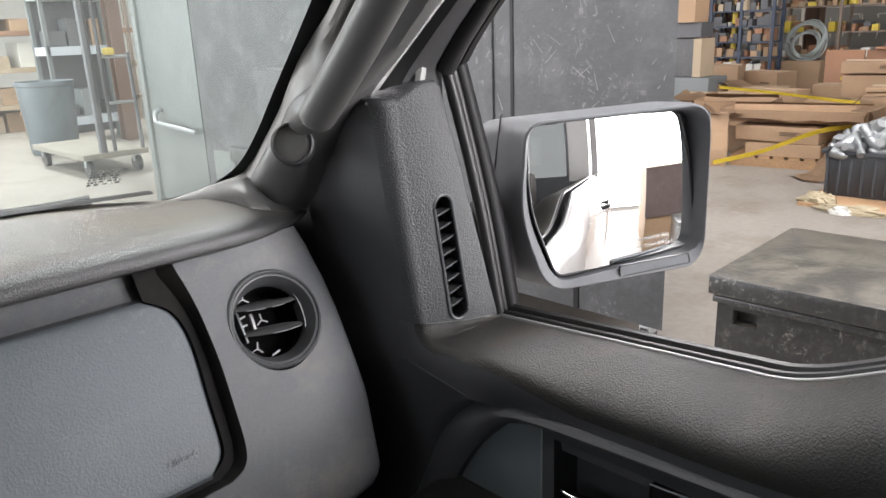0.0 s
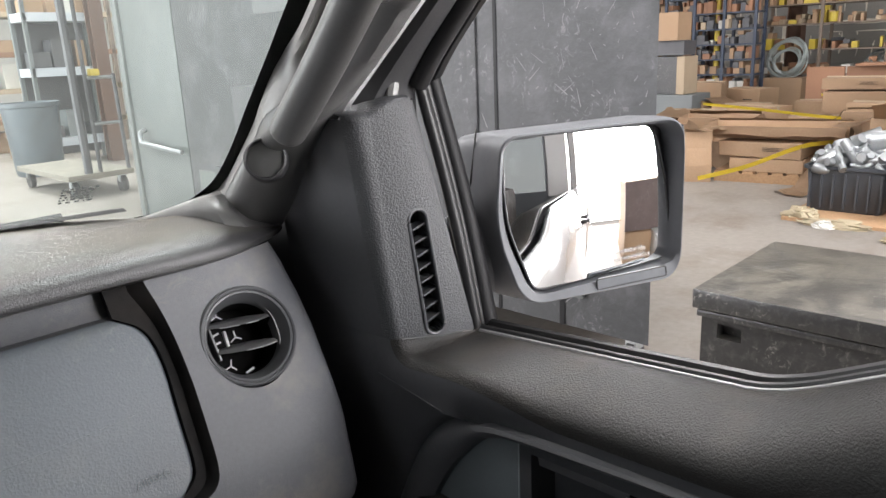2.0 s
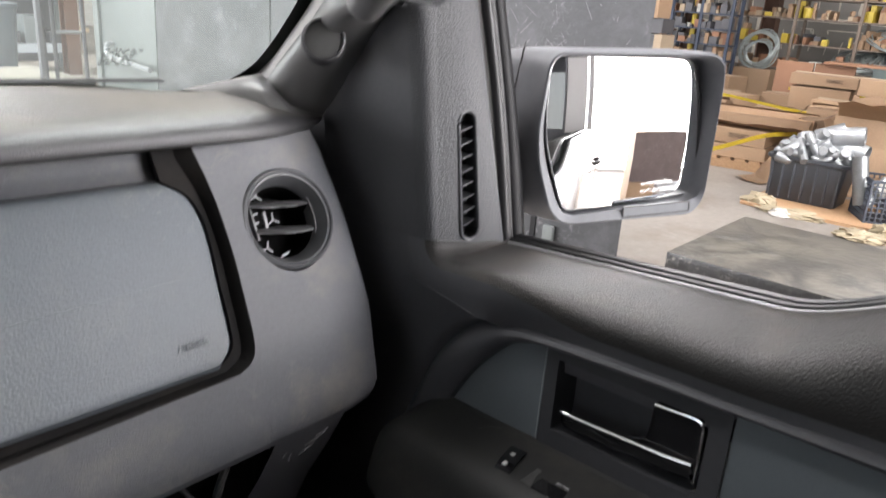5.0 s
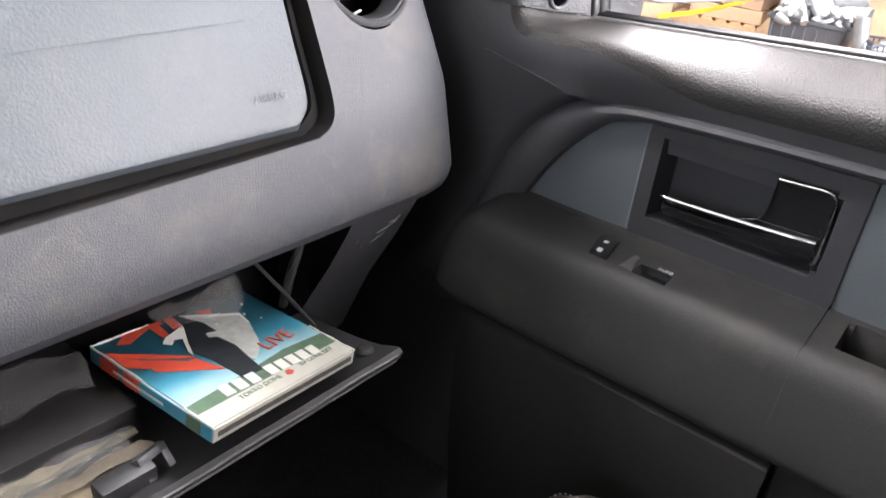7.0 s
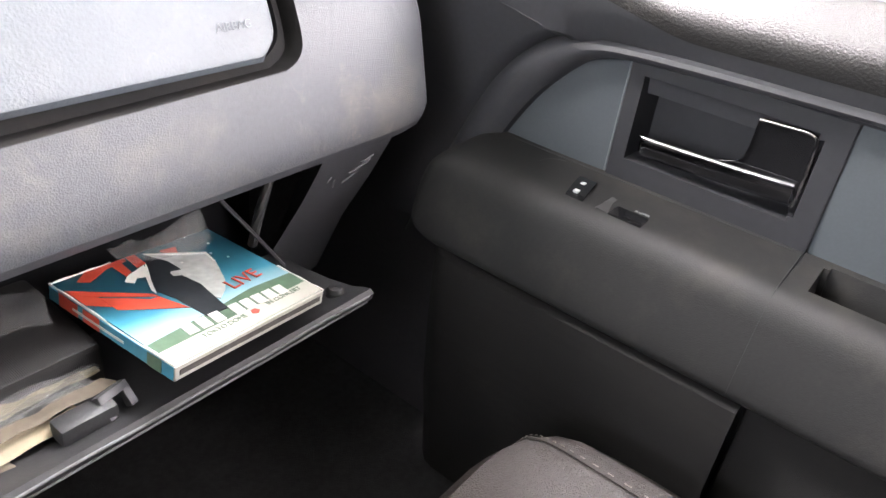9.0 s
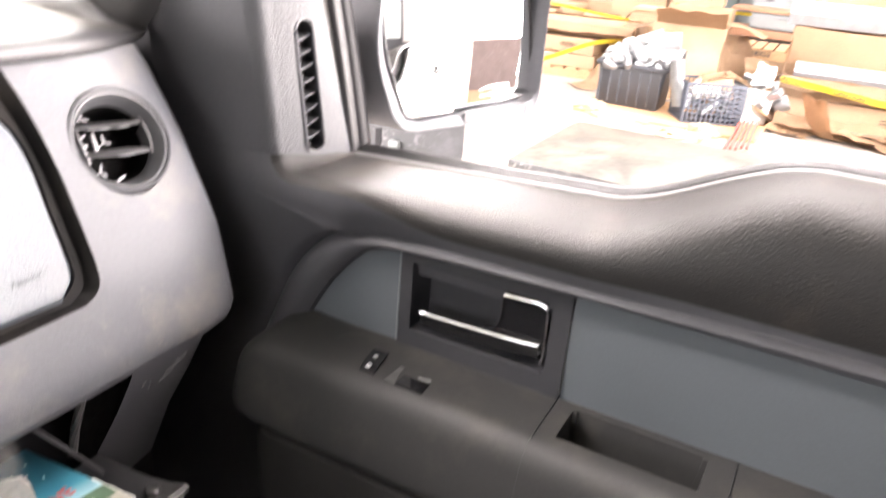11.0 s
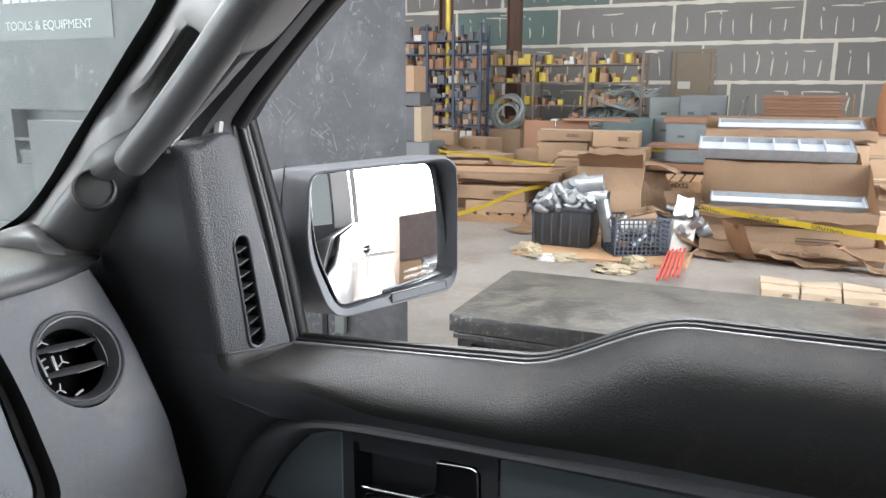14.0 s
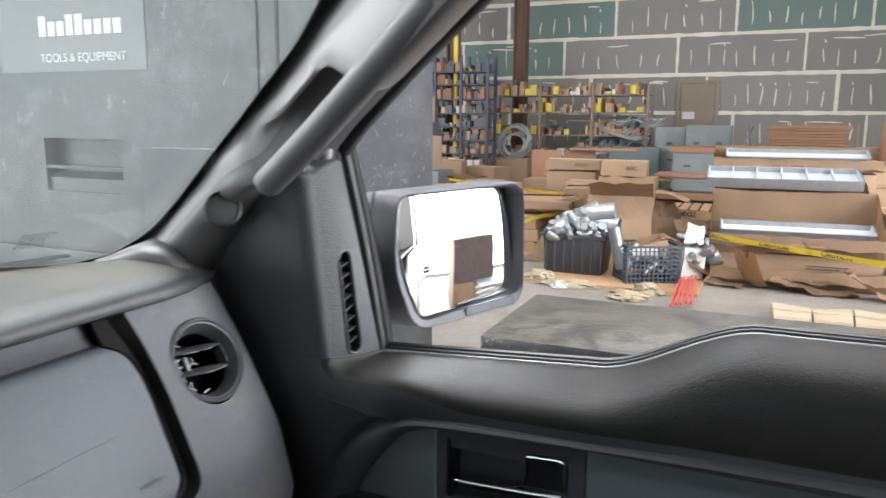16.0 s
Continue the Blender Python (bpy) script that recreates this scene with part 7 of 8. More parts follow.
for (x, y, z, a) in ((7.1, 1.14, 0.29, 70), (7.12, 1.05, 0.30, 95)):
    bm = bmesh.new()
    lathe_into(bm, [(0.018, -0.07), (0.06, -0.07), (0.06, 0.07), (0.018, 0.07), (0.018, -0.07)], pose(x, y, z, a, 20, 30), 20)
    solo("wrap_roll", bm, PAPER, "white roll of wrap in the crate", "roll", "rolls in the crate")
carton("small_carton", "small open brown carton in the crate", 0.24, 0.18, 0.20, pose(7.28, 1.02, 0.22, 8, -12, -60), CARD, "open", 0.4, seed=3)
rr = random.Random(4)
for k in range(14):
    fitting(rr, pose(7.55 + rr.uniform(-0.15, 0.25), 0.62 + rr.uniform(-0.18, 0.16), 0.12 + rr.uniform(0, 0.28), rr.uniform(-60, 60), rr.uniform(-60, 60), rr.uniform(0, 360)), None)
for k in range(10):
    fitting(rr, pose(7.24 + rr.uniform(-0.12, 0.12), 1.07 + rr.uniform(-0.14, 0.14), 0.16 + rr.uniform(0, 0.1), rr.uniform(-60, 60), rr.uniform(-60, 60), rr.uniform(0, 360)), None)
bm = box(-0.11, 0.11, -0.05, 0.05, 0, 0.30, 0.01, pose(7.42, 0.69, 0.03, 0, 6, -62))
crumple(bm, 0.01, 8, 2)
solo("white_sack", bm, PAPER, "white paper sack beside the crate", "paper sack")
bm = film_sheet([(7.32, 0.74, 0.40), (7.36, 0.60, 0.42), (7.50, 0.58, 0.55), (7.48, 0.72, 0.56)], 8, 8, 0.03, 9, 4)
solo("paper_wrap", bm, PAPER, "crumpled white paper on the scraps", "paper")
carton("small_carton", "small crushed carton on the plywood", 0.26, 0.2, 0.18, pose(7.62, 0.70, 0.03, 0, 0, -50), CARD, "open", 0.5, seed=7)


def lump(name, label, cat, centre, size, mat, seed, freq=7, amount=0.5):
    bm = bmesh.new()
    bmesh.ops.create_icosphere(bm, subdivisions=4, radius=1.0)
    for v in bm.verts:
        n = noise.noise_vector(v.co * freq * 0.4 + Vector((seed, 0, 0)))
        v.co = Vector((v.co.x * size[0], v.co.y * size[1], max(-0.02, v.co.z) * size[2])) + Vector((n.x * size[0], n.y * size[1], abs(n.z) * size[2])) * amount
        v.co += Vector(centre)
        v.co.z = max(v.co.z, 0.004)
    return solo(name, bm, mat, label, cat)


lump("packing_film", "buff crumpled packing film on the floor", "packing film", (6.86, 2.02, 0.0), (0.10, 0.13, 0.10), BUFF, 3)
lump("packing_film", "buff flattened packing film on the floor", "packing film", (6.72, 1.72, 0.0), (0.10, 0.26, 0.05), BUFF, 5)
lump("packing_film", "white crumpled scrap of film on the floor", "packing film", (6.62, 1.77, 0.0), (0.05, 0.08, 0.06), PAPER, 7)
lump("packing_film", "buff trailing film below the bins", "packing film", (6.45, 1.12, 0.0), (0.12, 0.17, 0.06), BUFF, 9)
lump("packing_film", "pale crumpled film by the plywood", "packing film", (6.72, 0.98, 0.0), (0.08, 0.12, 0.09), BUFF, 12)
for k in range(5):
    a, b = Vector((6.02 + 0.03 * k, 0.70 - 0.035 * k, 0.022)), Vector((7.02 + 0.05 * k, 0.735 - 0.030 * k, 0.16 + 0.02 * (k % 2)))
    d = (b - a).normalized()
    m = frame_pose(a.lerp(b, 0.5), d, (0, 0, 1))
    solo("red_bar", box(-0.54, 0.54, -0.009, 0.009, -0.014, 0.014, 0.002, m), RED, "red painted steel bar leaning in a bundle", "steel bar", "red bars")
carton("big_carton", "tall open brown carton with torn flaps behind the bins", 0.68, 0.5, 0.74, facing(8.30, 1.52, 0, 6), CARD, "open", 0.75, seed=12)

# long fixture cartons, stepped stack
def troffer(name, m, L, W=0.3, H=0.07, cells=6, label="white enamelled light fixture lying in its carton"):
    t = thing(name, label, "light fixture", m.translation, "light fixtures")
    bm = bmesh.new()
    box_into(bm, -L / 2, L / 2, -W / 2, W / 2, 0, H * 0.5, 0.004, m)
    part("tray", bm, FIXW, t, smooth=False)
    part("side_rail", box(-L / 2, L / 2, -W / 2 - 0.003, -W / 2 + 0.02, 0, H, 0.002, m), GALV, t, "bare metal rail", smooth=False)
    part("side_rail", box(-L / 2, L / 2, W / 2 - 0.02, W / 2 + 0.003, 0, H, 0.002, m), GALV, t, "bare metal rail", smooth=False)
    for k in range(cells + 1):
        x = lerp(-L / 2 + 0.01, L / 2 - 0.01, k / cells)
        part("baffle", box(x - 0.008, x + 0.008, -W / 2 + 0.02, W / 2 - 0.02, H * 0.5, H * 0.95, 0, m), FIXW, t, smooth=False)
    for s in (-1, 1):
        part("end_plate", box(s * L / 2 - 0.006, s * L / 2 + 0.006, -W / 2, W / 2, 0, H * 1.1, 0.002, m), GALV, t, smooth=False)
    return t


GA = "fixture cartons"


def open_tray(name, label, L, x0, x1, yc, z0, zf, zb, turn, mat=None):
    """A long carton lying open: low front wall, tall back wall, sloping ends."""
    c = thing(name, label, "cardboard box", (x0, yc, z0), GA)
    m = pose(x0, yc, 0, 0, 0, turn)
    d = x1 - x0
    t = 0.006
    h = L / 2

    def plate(nm, a, b, e, f, nu, nv):
        a, b, e, f = Vector(a), Vector(b), Vector(e), Vector(f)
        pb = skin([[a.lerp(b, u / nu).lerp(f.lerp(e, u / nu), v / nv) for u in range(nu + 1)] for v in range(nv + 1)])
        for v in pb.verts:
            v.co += noise.noise_vector(v.co * 4 + Vector((L * 7, 0, 0))) * 0.022
        bmesh.ops.solidify(pb, geom=pb.faces[:], thickness=t)
        bmesh.ops.transform(pb, matrix=m, verts=pb.verts)
        part(nm, pb, mat or CARD, c)

    plate("base_panel", (0, -h, z0), (0, h, z0), (d, h, z0), (d, -h, z0), 16, 6)
    plate("front_panel", (0, -h, z0), (0, h, z0), (-0.015, h, zf), (-0.015, -h, zf), 16, 4)
    plate("back_panel", (d, -h, z0), (d, h, z0), (d + 0.03, h, zb), (d + 0.03, -h, zb), 16, 5)
    for q in (-1, 1):
        plate("end_panel", (0, q * h, z0), (d, q * h, z0), (d + 0.03, q * h, zb), (-0.015, q * h, zf), 6, 5)
    fb = bmesh.new()
    grid_into(fb, [[Vector((-0.018 - 0.05 * q, lerp(-h, h, u / 16), zf - 0.10 * q + 0.012 * math.sin(u * 1.7))) for u in range(17)] for q in (0, 0.4, 0.8, 1.0)])
    bmesh.ops.solidify(fb, geom=fb.faces[:], thickness=0.005)
    bmesh.ops.transform(fb, matrix=m, verts=fb.verts)
    part("front_flap", fb, mat or CARD, c)
    for y0, y1 in ((-0.25, -0.11), (-0.08, 0.06), (0.09, 0.25)):
        part("print_bar", box(-0.075, -0.0725, y0, y1, zf - 0.082, zf - 0.060, 0, m), material("faded_print", (0.22, 0.14, 0.09), 0.8, var=0.3, scale=60), c, smooth=False)
    return c


def tilted(x, y, z, pitch, turn):
    return pose(x, y, z, 0, 0, -90 + turn) @ pose(0, 0, 0, pitch, 0, 0)


open_tray("long_carton", "lowest long fixture carton, crushed and gaping", 1.56, 7.50, 8.05, -0.27, 0.005, 0.17, 0.30, 4)
carton("long_carton", "long brown fixture carton in the stack", 1.46, 0.50, 0.265, facing(7.95, -0.24, 0.02, 3), CARD, "closed", 0, GA, True, 32)
open_tray("long_carton", "long open fixture carton holding a white fixture", 1.52, 7.66, 8.28, -0.22, 0.295, 0.465, 0.835, 3)
troffer("light_fixture", tilted(7.93, -0.22, 0.44, 15, 4), 1.36, 0.26, 0.09, 1)
carton("long_carton", "long carton under a tilted fixture", 1.45, 0.42, 0.71, facing(8.78, -0.18, 0, 3), CARD, "closed", 0, GA, True, 35)
open_tray("long_carton", "torn long carton under a fixture", 1.5, 8.50, 9.0, -0.16, 0.715, 0.79, 0.90, 2)
troffer("light_fixture", tilted(8.80, -0.08, 0.885, 13, 3), 1.50, 0.46, 0.11, 6, "white louvred light fixture tilted on the cartons")
carton("long_carton", "long carton at the back of the stack", 1.6, 0.5, 0.965, facing(9.55, -0.22, 0, 3), CARD, "closed", 0, GA, True, 37)
open_tray("long_carton", "long open carton topping the stack", 1.74, 9.30, 9.72, -0.22, 0.98, 1.115, 1.245, 3)
troffer("light_fixture", tilted(9.52, -0.22, 1.10, 15, 3), 1.50, 0.32, 0.08, 1)
for k, (x, y, z, w, h, tn) in enumerate(((8.15, -1.15, 0, 0.5, 0.42, 20), (8.6, -1.3, 0, 0.6, 0.5, -10), (9.2, -1.25, 0.0, 0.5, 0.62, 12), (8.7, -1.12, 0.42, 0.35, 0.2, 35), (9.9, -1.4, 0, 0.7, 0.8, 5), (8.25, 0.62, 0, 0.3, 0.35, 40))):
    carton("carton", "brown carton beside the fixture stack", w, w * 0.8, h, facing(x, y, z, tn), CARD, "open" if k % 2 else "closed", 0.5, "loose cartons", False, 40 + k)
# pale flat cartons near the truck
for k, y in enumerate((-0.185, -0.475, -0.765, -1.05)):
    c = carton("flat_carton", "pale flat carton in a row on the floor", 0.275, 0.40, 0.07, facing(6.30, y, 0, 2 - k), PALE_CARD, "closed", 0, "flat cartons", True, 50 + k)

# caution tape
def tape(name, pts, width=0.075, words=(), label="yellow caution tape strung over the cartons"):
    t = thing(name, label, "caution tape", pts[0])
    path = smooth_path(pts, 10)
    rows = []
    for k, p in enumerate(path):
        tw = 0.25 * math.sin(k * 0.35)
        o = Vector((-0.35 + 0.3 * tw, 0, 0.9)).normalized() * (width / 2)
        rows.append([p - o, p, p + o])
    bm = skin(rows)
    bmesh.ops.solidify(bm, geom=bm.faces[:], thickness=0.001)
    part("band", bm, TAPE, t)
    for f in words:
        k = int(f * (len(path) - 2))
        a, b = path[k], path[k + 1]
        m = frame_pose(a + Vector((-0.006, 0, 0.002)), b - a, Vector((-0.93, 0, 0.35)))
        lettering("caution_word", "CAUTION", m, width * 0.95, BLACK_INK, t, 0.001, weight=0.0012)
    return t


tape("caution_tape", [(7.56, 0.54, 0.44), (7.50, 0.2, 0.415), (7.47, -0.2, 0.375), (7.44, -0.6, 0.335), (7.36, -1.0, 0.31), (7.25, -1.35, 0.30)], 0.06, (0.08, 0.33, 0.60))
tape("caution_tape", [(7.75, 3.35, 0.10), (8.0, 2.95, 0.22), (8.35, 2.55, 0.40), (8.6, 2.3, 0.44)], 0.05)
tape("caution_tape", [(10.6, 4.6, 0.62), (10.6, 3.8, 0.56), (10.5, 3.0, 0.50), (10.4, 2.2, 0.46), (10.3, 1.7, 0.40)], 0.042)
tape("caution_tape", [(12.5, 3.6, 0.62), (12.5, 2.8, 0.64), (12.4, 2.0, 0.6), (12.4, 1.0, 0.6)], 0.045)
tape("caution_tape", [(7.3, 3.62, 0.01), (7.22, 3.5, 0.05), (7.1, 3.42, 0.012), (7.0, 3.2, 0.01)], 0.06)


# pallets and cartons to the north
def pallet(x, y, w, d, z=0.0, turn=0.0, label="weathered wooden pallet on the floor"):
    p = thing("pallet", label, "pallet", (x, y, z), "pallets")
    m = facing(x, y, z, turn)
    for k in range(3):
        part("runner", box(-w / 2, w / 2, lerp(-d / 2, d / 2 - 0.09, k / 2), lerp(-d / 2, d / 2 - 0.09, k / 2) + 0.09, 0, 0.09, 0, m), WOODM, p, smooth=False)
    for k in range(7):
        x0 = lerp(-w / 2, w / 2 - 0.11, k / 6)
        part("deck_board", box(x0, x0 + 0.11, -d / 2, d / 2, 0.09, 0.115, 0.002, m), WOODM, p, smooth=False)
    return p


GB = "loose cartons"
pallet(8.75, 2.95, 1.0, 0.9, 0, 8)
carton("flat_stack", "flat brown carton lying on a pallet", 0.75, 0.6, 0.14, facing(8.62, 2.92, 0.116, 8), CARD, "closed", 0, GB, False, 60)
carton("flat_stack", "flat brown carton with a sagging lid", 0.85, 0.7, 0.16, facing(8.70, 2.98, 0.27, 3), CARD, "closed", 0, GB, True, 61)
carton("long_carton", "long flat carton with a white strip on top", 1.45, 0.62, 0.13, facing(8.85, 2.95, 0.445, 10), CARD, "open", 0.5, GB, False, 62)
carton("standing_carton", "upright brown carton leaning beside the pallet", 0.30, 0.2, 0.55, facing(8.15, 3.55, 0, 25), CARD, "open", 0.4, GB, False, 63)
carton("open_carton", "wide open carton with spread flaps", 1.0, 0.6, 0.36, facing(10.6, 4.35, 0.1, 12), CARD, "open", 0.9, GB, False, 64)
pallet(10.7, 4.3, 1.3, 0.9, 0, 5)
carton("open_carton", "open brown carton with torn flaps", 0.62, 0.5, 0.40, facing(9.9, 2.75, 0, -12), CARD, "open", 0.8, GB, False, 65)
carton("open_carton", "narrow upright open carton", 0.34, 0.34, 0.66, facing(9.7, 2.35, 0, 8), CARD, "open", 0.6, GB, False, 66)
carton("carton", "brown carton among the packing", 0.6, 0.5, 0.38, facing(10.4, 2.95, 0, 20), CARD, "closed", 0, GB, False, 67)
carton("carton", "brown carton among the packing", 0.7, 0.5, 0.30, facing(9.35, 3.7, 0, -6), CARD, "open", 0.7, GB, False, 68)
pal = pallet(10.95, 1.10, 0.95, 0.9, 0, 2, "stacked wooden pallet crate with stencilled marks")
pallet(10.95, 1.10, 0.95, 0.9, 0.116, 2)
pallet(10.95, 1.10, 0.95, 0.9, 0.232, 1)
lettering("stencil_marks", "48X52", facing(10.95, 1.10, 0, 2) @ pose(0.06, -0.462, 0.285, 90, 0, 0), 0.085, BLACK_INK, pal, 0.002, "black stencilled marks", weight=0.002)
rr = random.Random(77)
spots = [(11.4, 2.5, 0.75, 0.35), (11.4, 2.45, 0.7, 0.30), (11.5, 1.95, 0.6, 0.42), (11.6, 3.3, 0.8, 0.4), (12.4, 4.6, 1.0, 0.45), (12.0, 5.3, 0.9, 0.4), (12.9, 5.8, 0.8, 0.5), (13.4, 5.0, 0.7, 0.4), (11.0, 5.4, 0.8, 0.32), (13.0, 3.6, 0.9, 0.5), (11.9, 0.6, 0.6, 0.3), (14.4, 6.2, 0.6, 0.7), (15.0, 5.6, 0.8, 0.55), (13.9, 6.9, 0.7, 0.5), (10.3, 0.25, 0.5, 0.4), (11.3, -1.2, 0.8, 0.7), (12.2, -1.5, 0.7, 0.9), (10.6, -0.9, 0.5, 0.5), (12.2, 3.0, 0.8, 0.72)]
for k, (x, y, w, h) in enumerate(spots):
    carton("carton", "brown carton in the packing piles", w, w * 0.7, h, facing(x, y, 0, rr.uniform(-20, 20)), CARD, "open" if rr.random() < 0.4 else "closed", 0.7, GB, rr.random() < 0.5, 80 + k)
for k, (x, y, z, w, h) in enumerate(((11.45, 1.95, 0.44, 0.72, 0.26), (11.45, 2.05, 0.72, 0.66, 0.22), (11.5, 2.55, 0.37, 0.7, 0.24), (12.2, 3.0, 0.74, 0.9, 0.16))):
    carton("carton", "flat-topped brown carton stacked in a pile", w, 0.5, h, facing(x, y, z, rr.uniform(-5, 5)), CARD, "closed", 0, GB, True, 110 + k)

# grey steel units and boards in the middle distance
def steel_unit(x, y, w, d, h, label, mat=GREYST, drawers=2, z=0.0, top=None, turn=0.0):
    u = thing("steel_cabinet", label, "cabinet", (x, y, z), "steel units")
    m = facing(x, y, z, turn)
    part("body", box(-w / 2, w / 2, -d / 2, d / 2, 0, h, 0.006, m), mat, u, smooth=False)
    for k in range(drawers):
        x0, x1 = lerp(-w / 2, w / 2, k / drawers) + 0.02, lerp(-w / 2, w / 2, (k + 1) / drawers) - 0.02
        dr = part("drawer_front", box(x0, x1, -d / 2 - 0.014, -d / 2 - 0.003, h * 0.12, h * 0.9, 0.003, m), mat, u, smooth=False)
        part("pull", box((x0 + x1) / 2 - 0.06, (x0 + x1) / 2 + 0.06, -d / 2 - 0.03, -d / 2 - 0.014, h * 0.74, h * 0.78, 0.003, m), DARK, dr, smooth=False)
    if top:
        part("top_board", box(-w / 2 - 0.04, w / 2 + 0.04, -d / 2 - 0.04, d / 2 + 0.02, h + 0.002, h + 0.10, 0.006, m), top, u, smooth=False)
    return u


steel_unit(14.2, 1.12, 1.06, 0.6, 0.98, "grey steel desk with a brown board on top", GREYST, 2, 0, BROWNW)
steel_unit(14.9, 2.45, 0.95, 0.6, 1.02, "teal-grey steel cabinet with drawers", material("teal_grey_steel", (0.115, 0.15, 0.148), 0.5, var=0.1), 2)
steel_unit(15.1, 1.80, 0.45, 0.5, 1.05, "narrow grey steel cabinet", GREYST, 1)
steel_unit(15.8, 1.18, 0.85, 0.5, 1.45, "pale grey steel cabinet behind the desk", GREYST, 2)
steel_unit(16.6, 2.0, 0.6, 0.5, 1.4, "tall grey steel panel by the door", material("green_grey_steel", (0.2, 0.22, 0.21), 0.5, var=0.1), 1)
steel_unit(12.1, 1.15, 0.95, 0.7, 0.36, "low grey steel unit on the floor", GREYST, 1)
steel_unit(12.0, 0.95, 0.85, 0.6, 0.20, "grey steel slab stacked on a unit", GREYST, 1, 0.48)
solo("brown_board", box(11.6, 12.4, 0.55, 1.7, 0.365, 0.47, 0.01), BROWNW, "brown board on the low steel units", "board", smooth=False)
solo("brown_board", box(11.7, 12.3, 0.65, 1.65, 0.69, 0.74, 0.01), BROWNW, "brown board laid over grey slabs", "board", smooth=False)
for k, (y0, y1) in enumerate(((2.95, 3.55), (3.58, 4.15))):
    solo("brown_board", box(13.5, 13.56, y0, y1, 0.0, 0.99, 0.006), BROWNW, "brown board panel standing on edge", "panel", "brown panels", smooth=False)
solo("panel_top", box(13.35, 13.9, 2.2, 3.4, 1.0, 1.04, 0.01), BROWNW, "brown board resting across the panels", "board", smooth=False)
rr = random.Random(13)
for k in range(9):
    z = 1.02 + k * 0.05
    solo("stacked_plank", box(14.6, 15.2, -1.15 + rr.uniform(-0.08, 0.08), 0.12 + rr.uniform(-0.08, 0.08), z, z + 0.042, 0.004), BROWNW, "brown plank in a tall stack", "plank", "stacked planks", smooth=False)
solo("plank_trestle", box(14.65, 15.15, -1.05, 0.0, 0, 1.015, 0.01), GREYST, "grey steel base under the planks", "trestle", smooth=False)
for k in range(7):
    z = 0.80 + k * 0.05
    solo("stacked_plank", box(13.0, 13.5, -1.75 + rr.uniform(-0.06, 0.06), -0.95 + rr.uniform(-0.06, 0.06), z, z + 0.042, 0.004), BROWNW, "brown plank in a low stack", "plank", "stacked planks", smooth=False)
solo("plank_trestle", box(13.05, 13.45, -1.7, -1.0, 0, 0.795, 0.01), CARD, "brown carton base under the planks", "trestle", smooth=False)
solo("red_rod", tube([(12.6, -1.12, 0), (12.6, -1.12, 1.5)], 0.012, 8), BROWNW, "upright rusty rod among the cartons", "rod")
bm = bmesh.new()
lathe_into(bm, [(0.001, 0), (0.3, 0), (0.34, 0.2), (0.34, 0.5), (0.3, 0.7), (0.22, 0.74), (0.001, 0.74)], pose(12.4, -1.75, 0.95), 24)
solo("brown_drum", bm, material("orange_brown_fibre", (0.4, 0.19, 0.1), 0.7, var=0.1), "orange-brown fibre drum on cartons", "drum")
steel_unit(15.0, 0.42, 0.36, 0.4, 0.93, "small teal steel case carrying a tripod", MATS["teal_grey_steel"], 1)
bm = bmesh.new()
for dy, dx in ((-0.11, 0.0), (0.11, 0.0), (0.0, 0.1)):
    tube_into(bm, [(15.0 + dx, 0.42 + dy, 0.93), (15.0, 0.42, 1.36)], 0.014, 6)
tube_into(bm, [(15.0, 0.42, 1.34), (14.97, 0.38, 1.46)], 0.03, 6)
solo("tripod_stand", bm, GALV, "small grey tripod stand on a cabinet", "stand")
# red frame by the fixture stack
gate = thing("red_rack", "red painted steel mesh rack beside the cartons", "rack", (6.6, -1.2, 0))
for y in (-1.00, -1.9):
    part("upright", box(6.62, 6.66, y - 0.02, y + 0.02, 0, 1.5, 0.003), RED, gate, smooth=False)
for k in range(8):
    part("rung", box(6.632, 6.648, -1.88, -1.02, 0.12 + k * 0.16, 0.135 + k * 0.16), RED, gate, smooth=False)
for k in range(5):
    part("wire", box(6.636, 6.644, -1.15 - k * 0.15, -1.142 - k * 0.15, 0.1, 1.3), RED, gate, smooth=False)

# dark box with cardboard near the container's end
for k, (x, y, z, w, h, mt, lb) in enumerate(((12.6, 6.05, 0.62, 0.42, 0.62, BLACKBOX, "black cabinet on the packing"), (12.5, 5.75, 0.62, 0.14, 0.62, PALE_CARD, "pale board beside the black cabinet"), (12.4, 5.95, 1.5, 0.35, 0.45, CARD, "brown carton high on a rack"))):
    solo("rack_box", box(-w / 2, w / 2, -0.25, 0.25, 0, h, 0.006, facing(x, y, z)), mt, lb, "box", smooth=False)
solo("rack_plinth", box(12.2, 12.9, 5.5, 6.4, 0, 0.615, 0.01), GREYST, "grey bench under the black cabinet", "bench", smooth=False)
solo("rack_plinth", box(12.25, 12.7, 5.7, 6.25, 1.26, 1.49, 0.01), DARK, "dark shelf under a carton", "shelf", smooth=False)

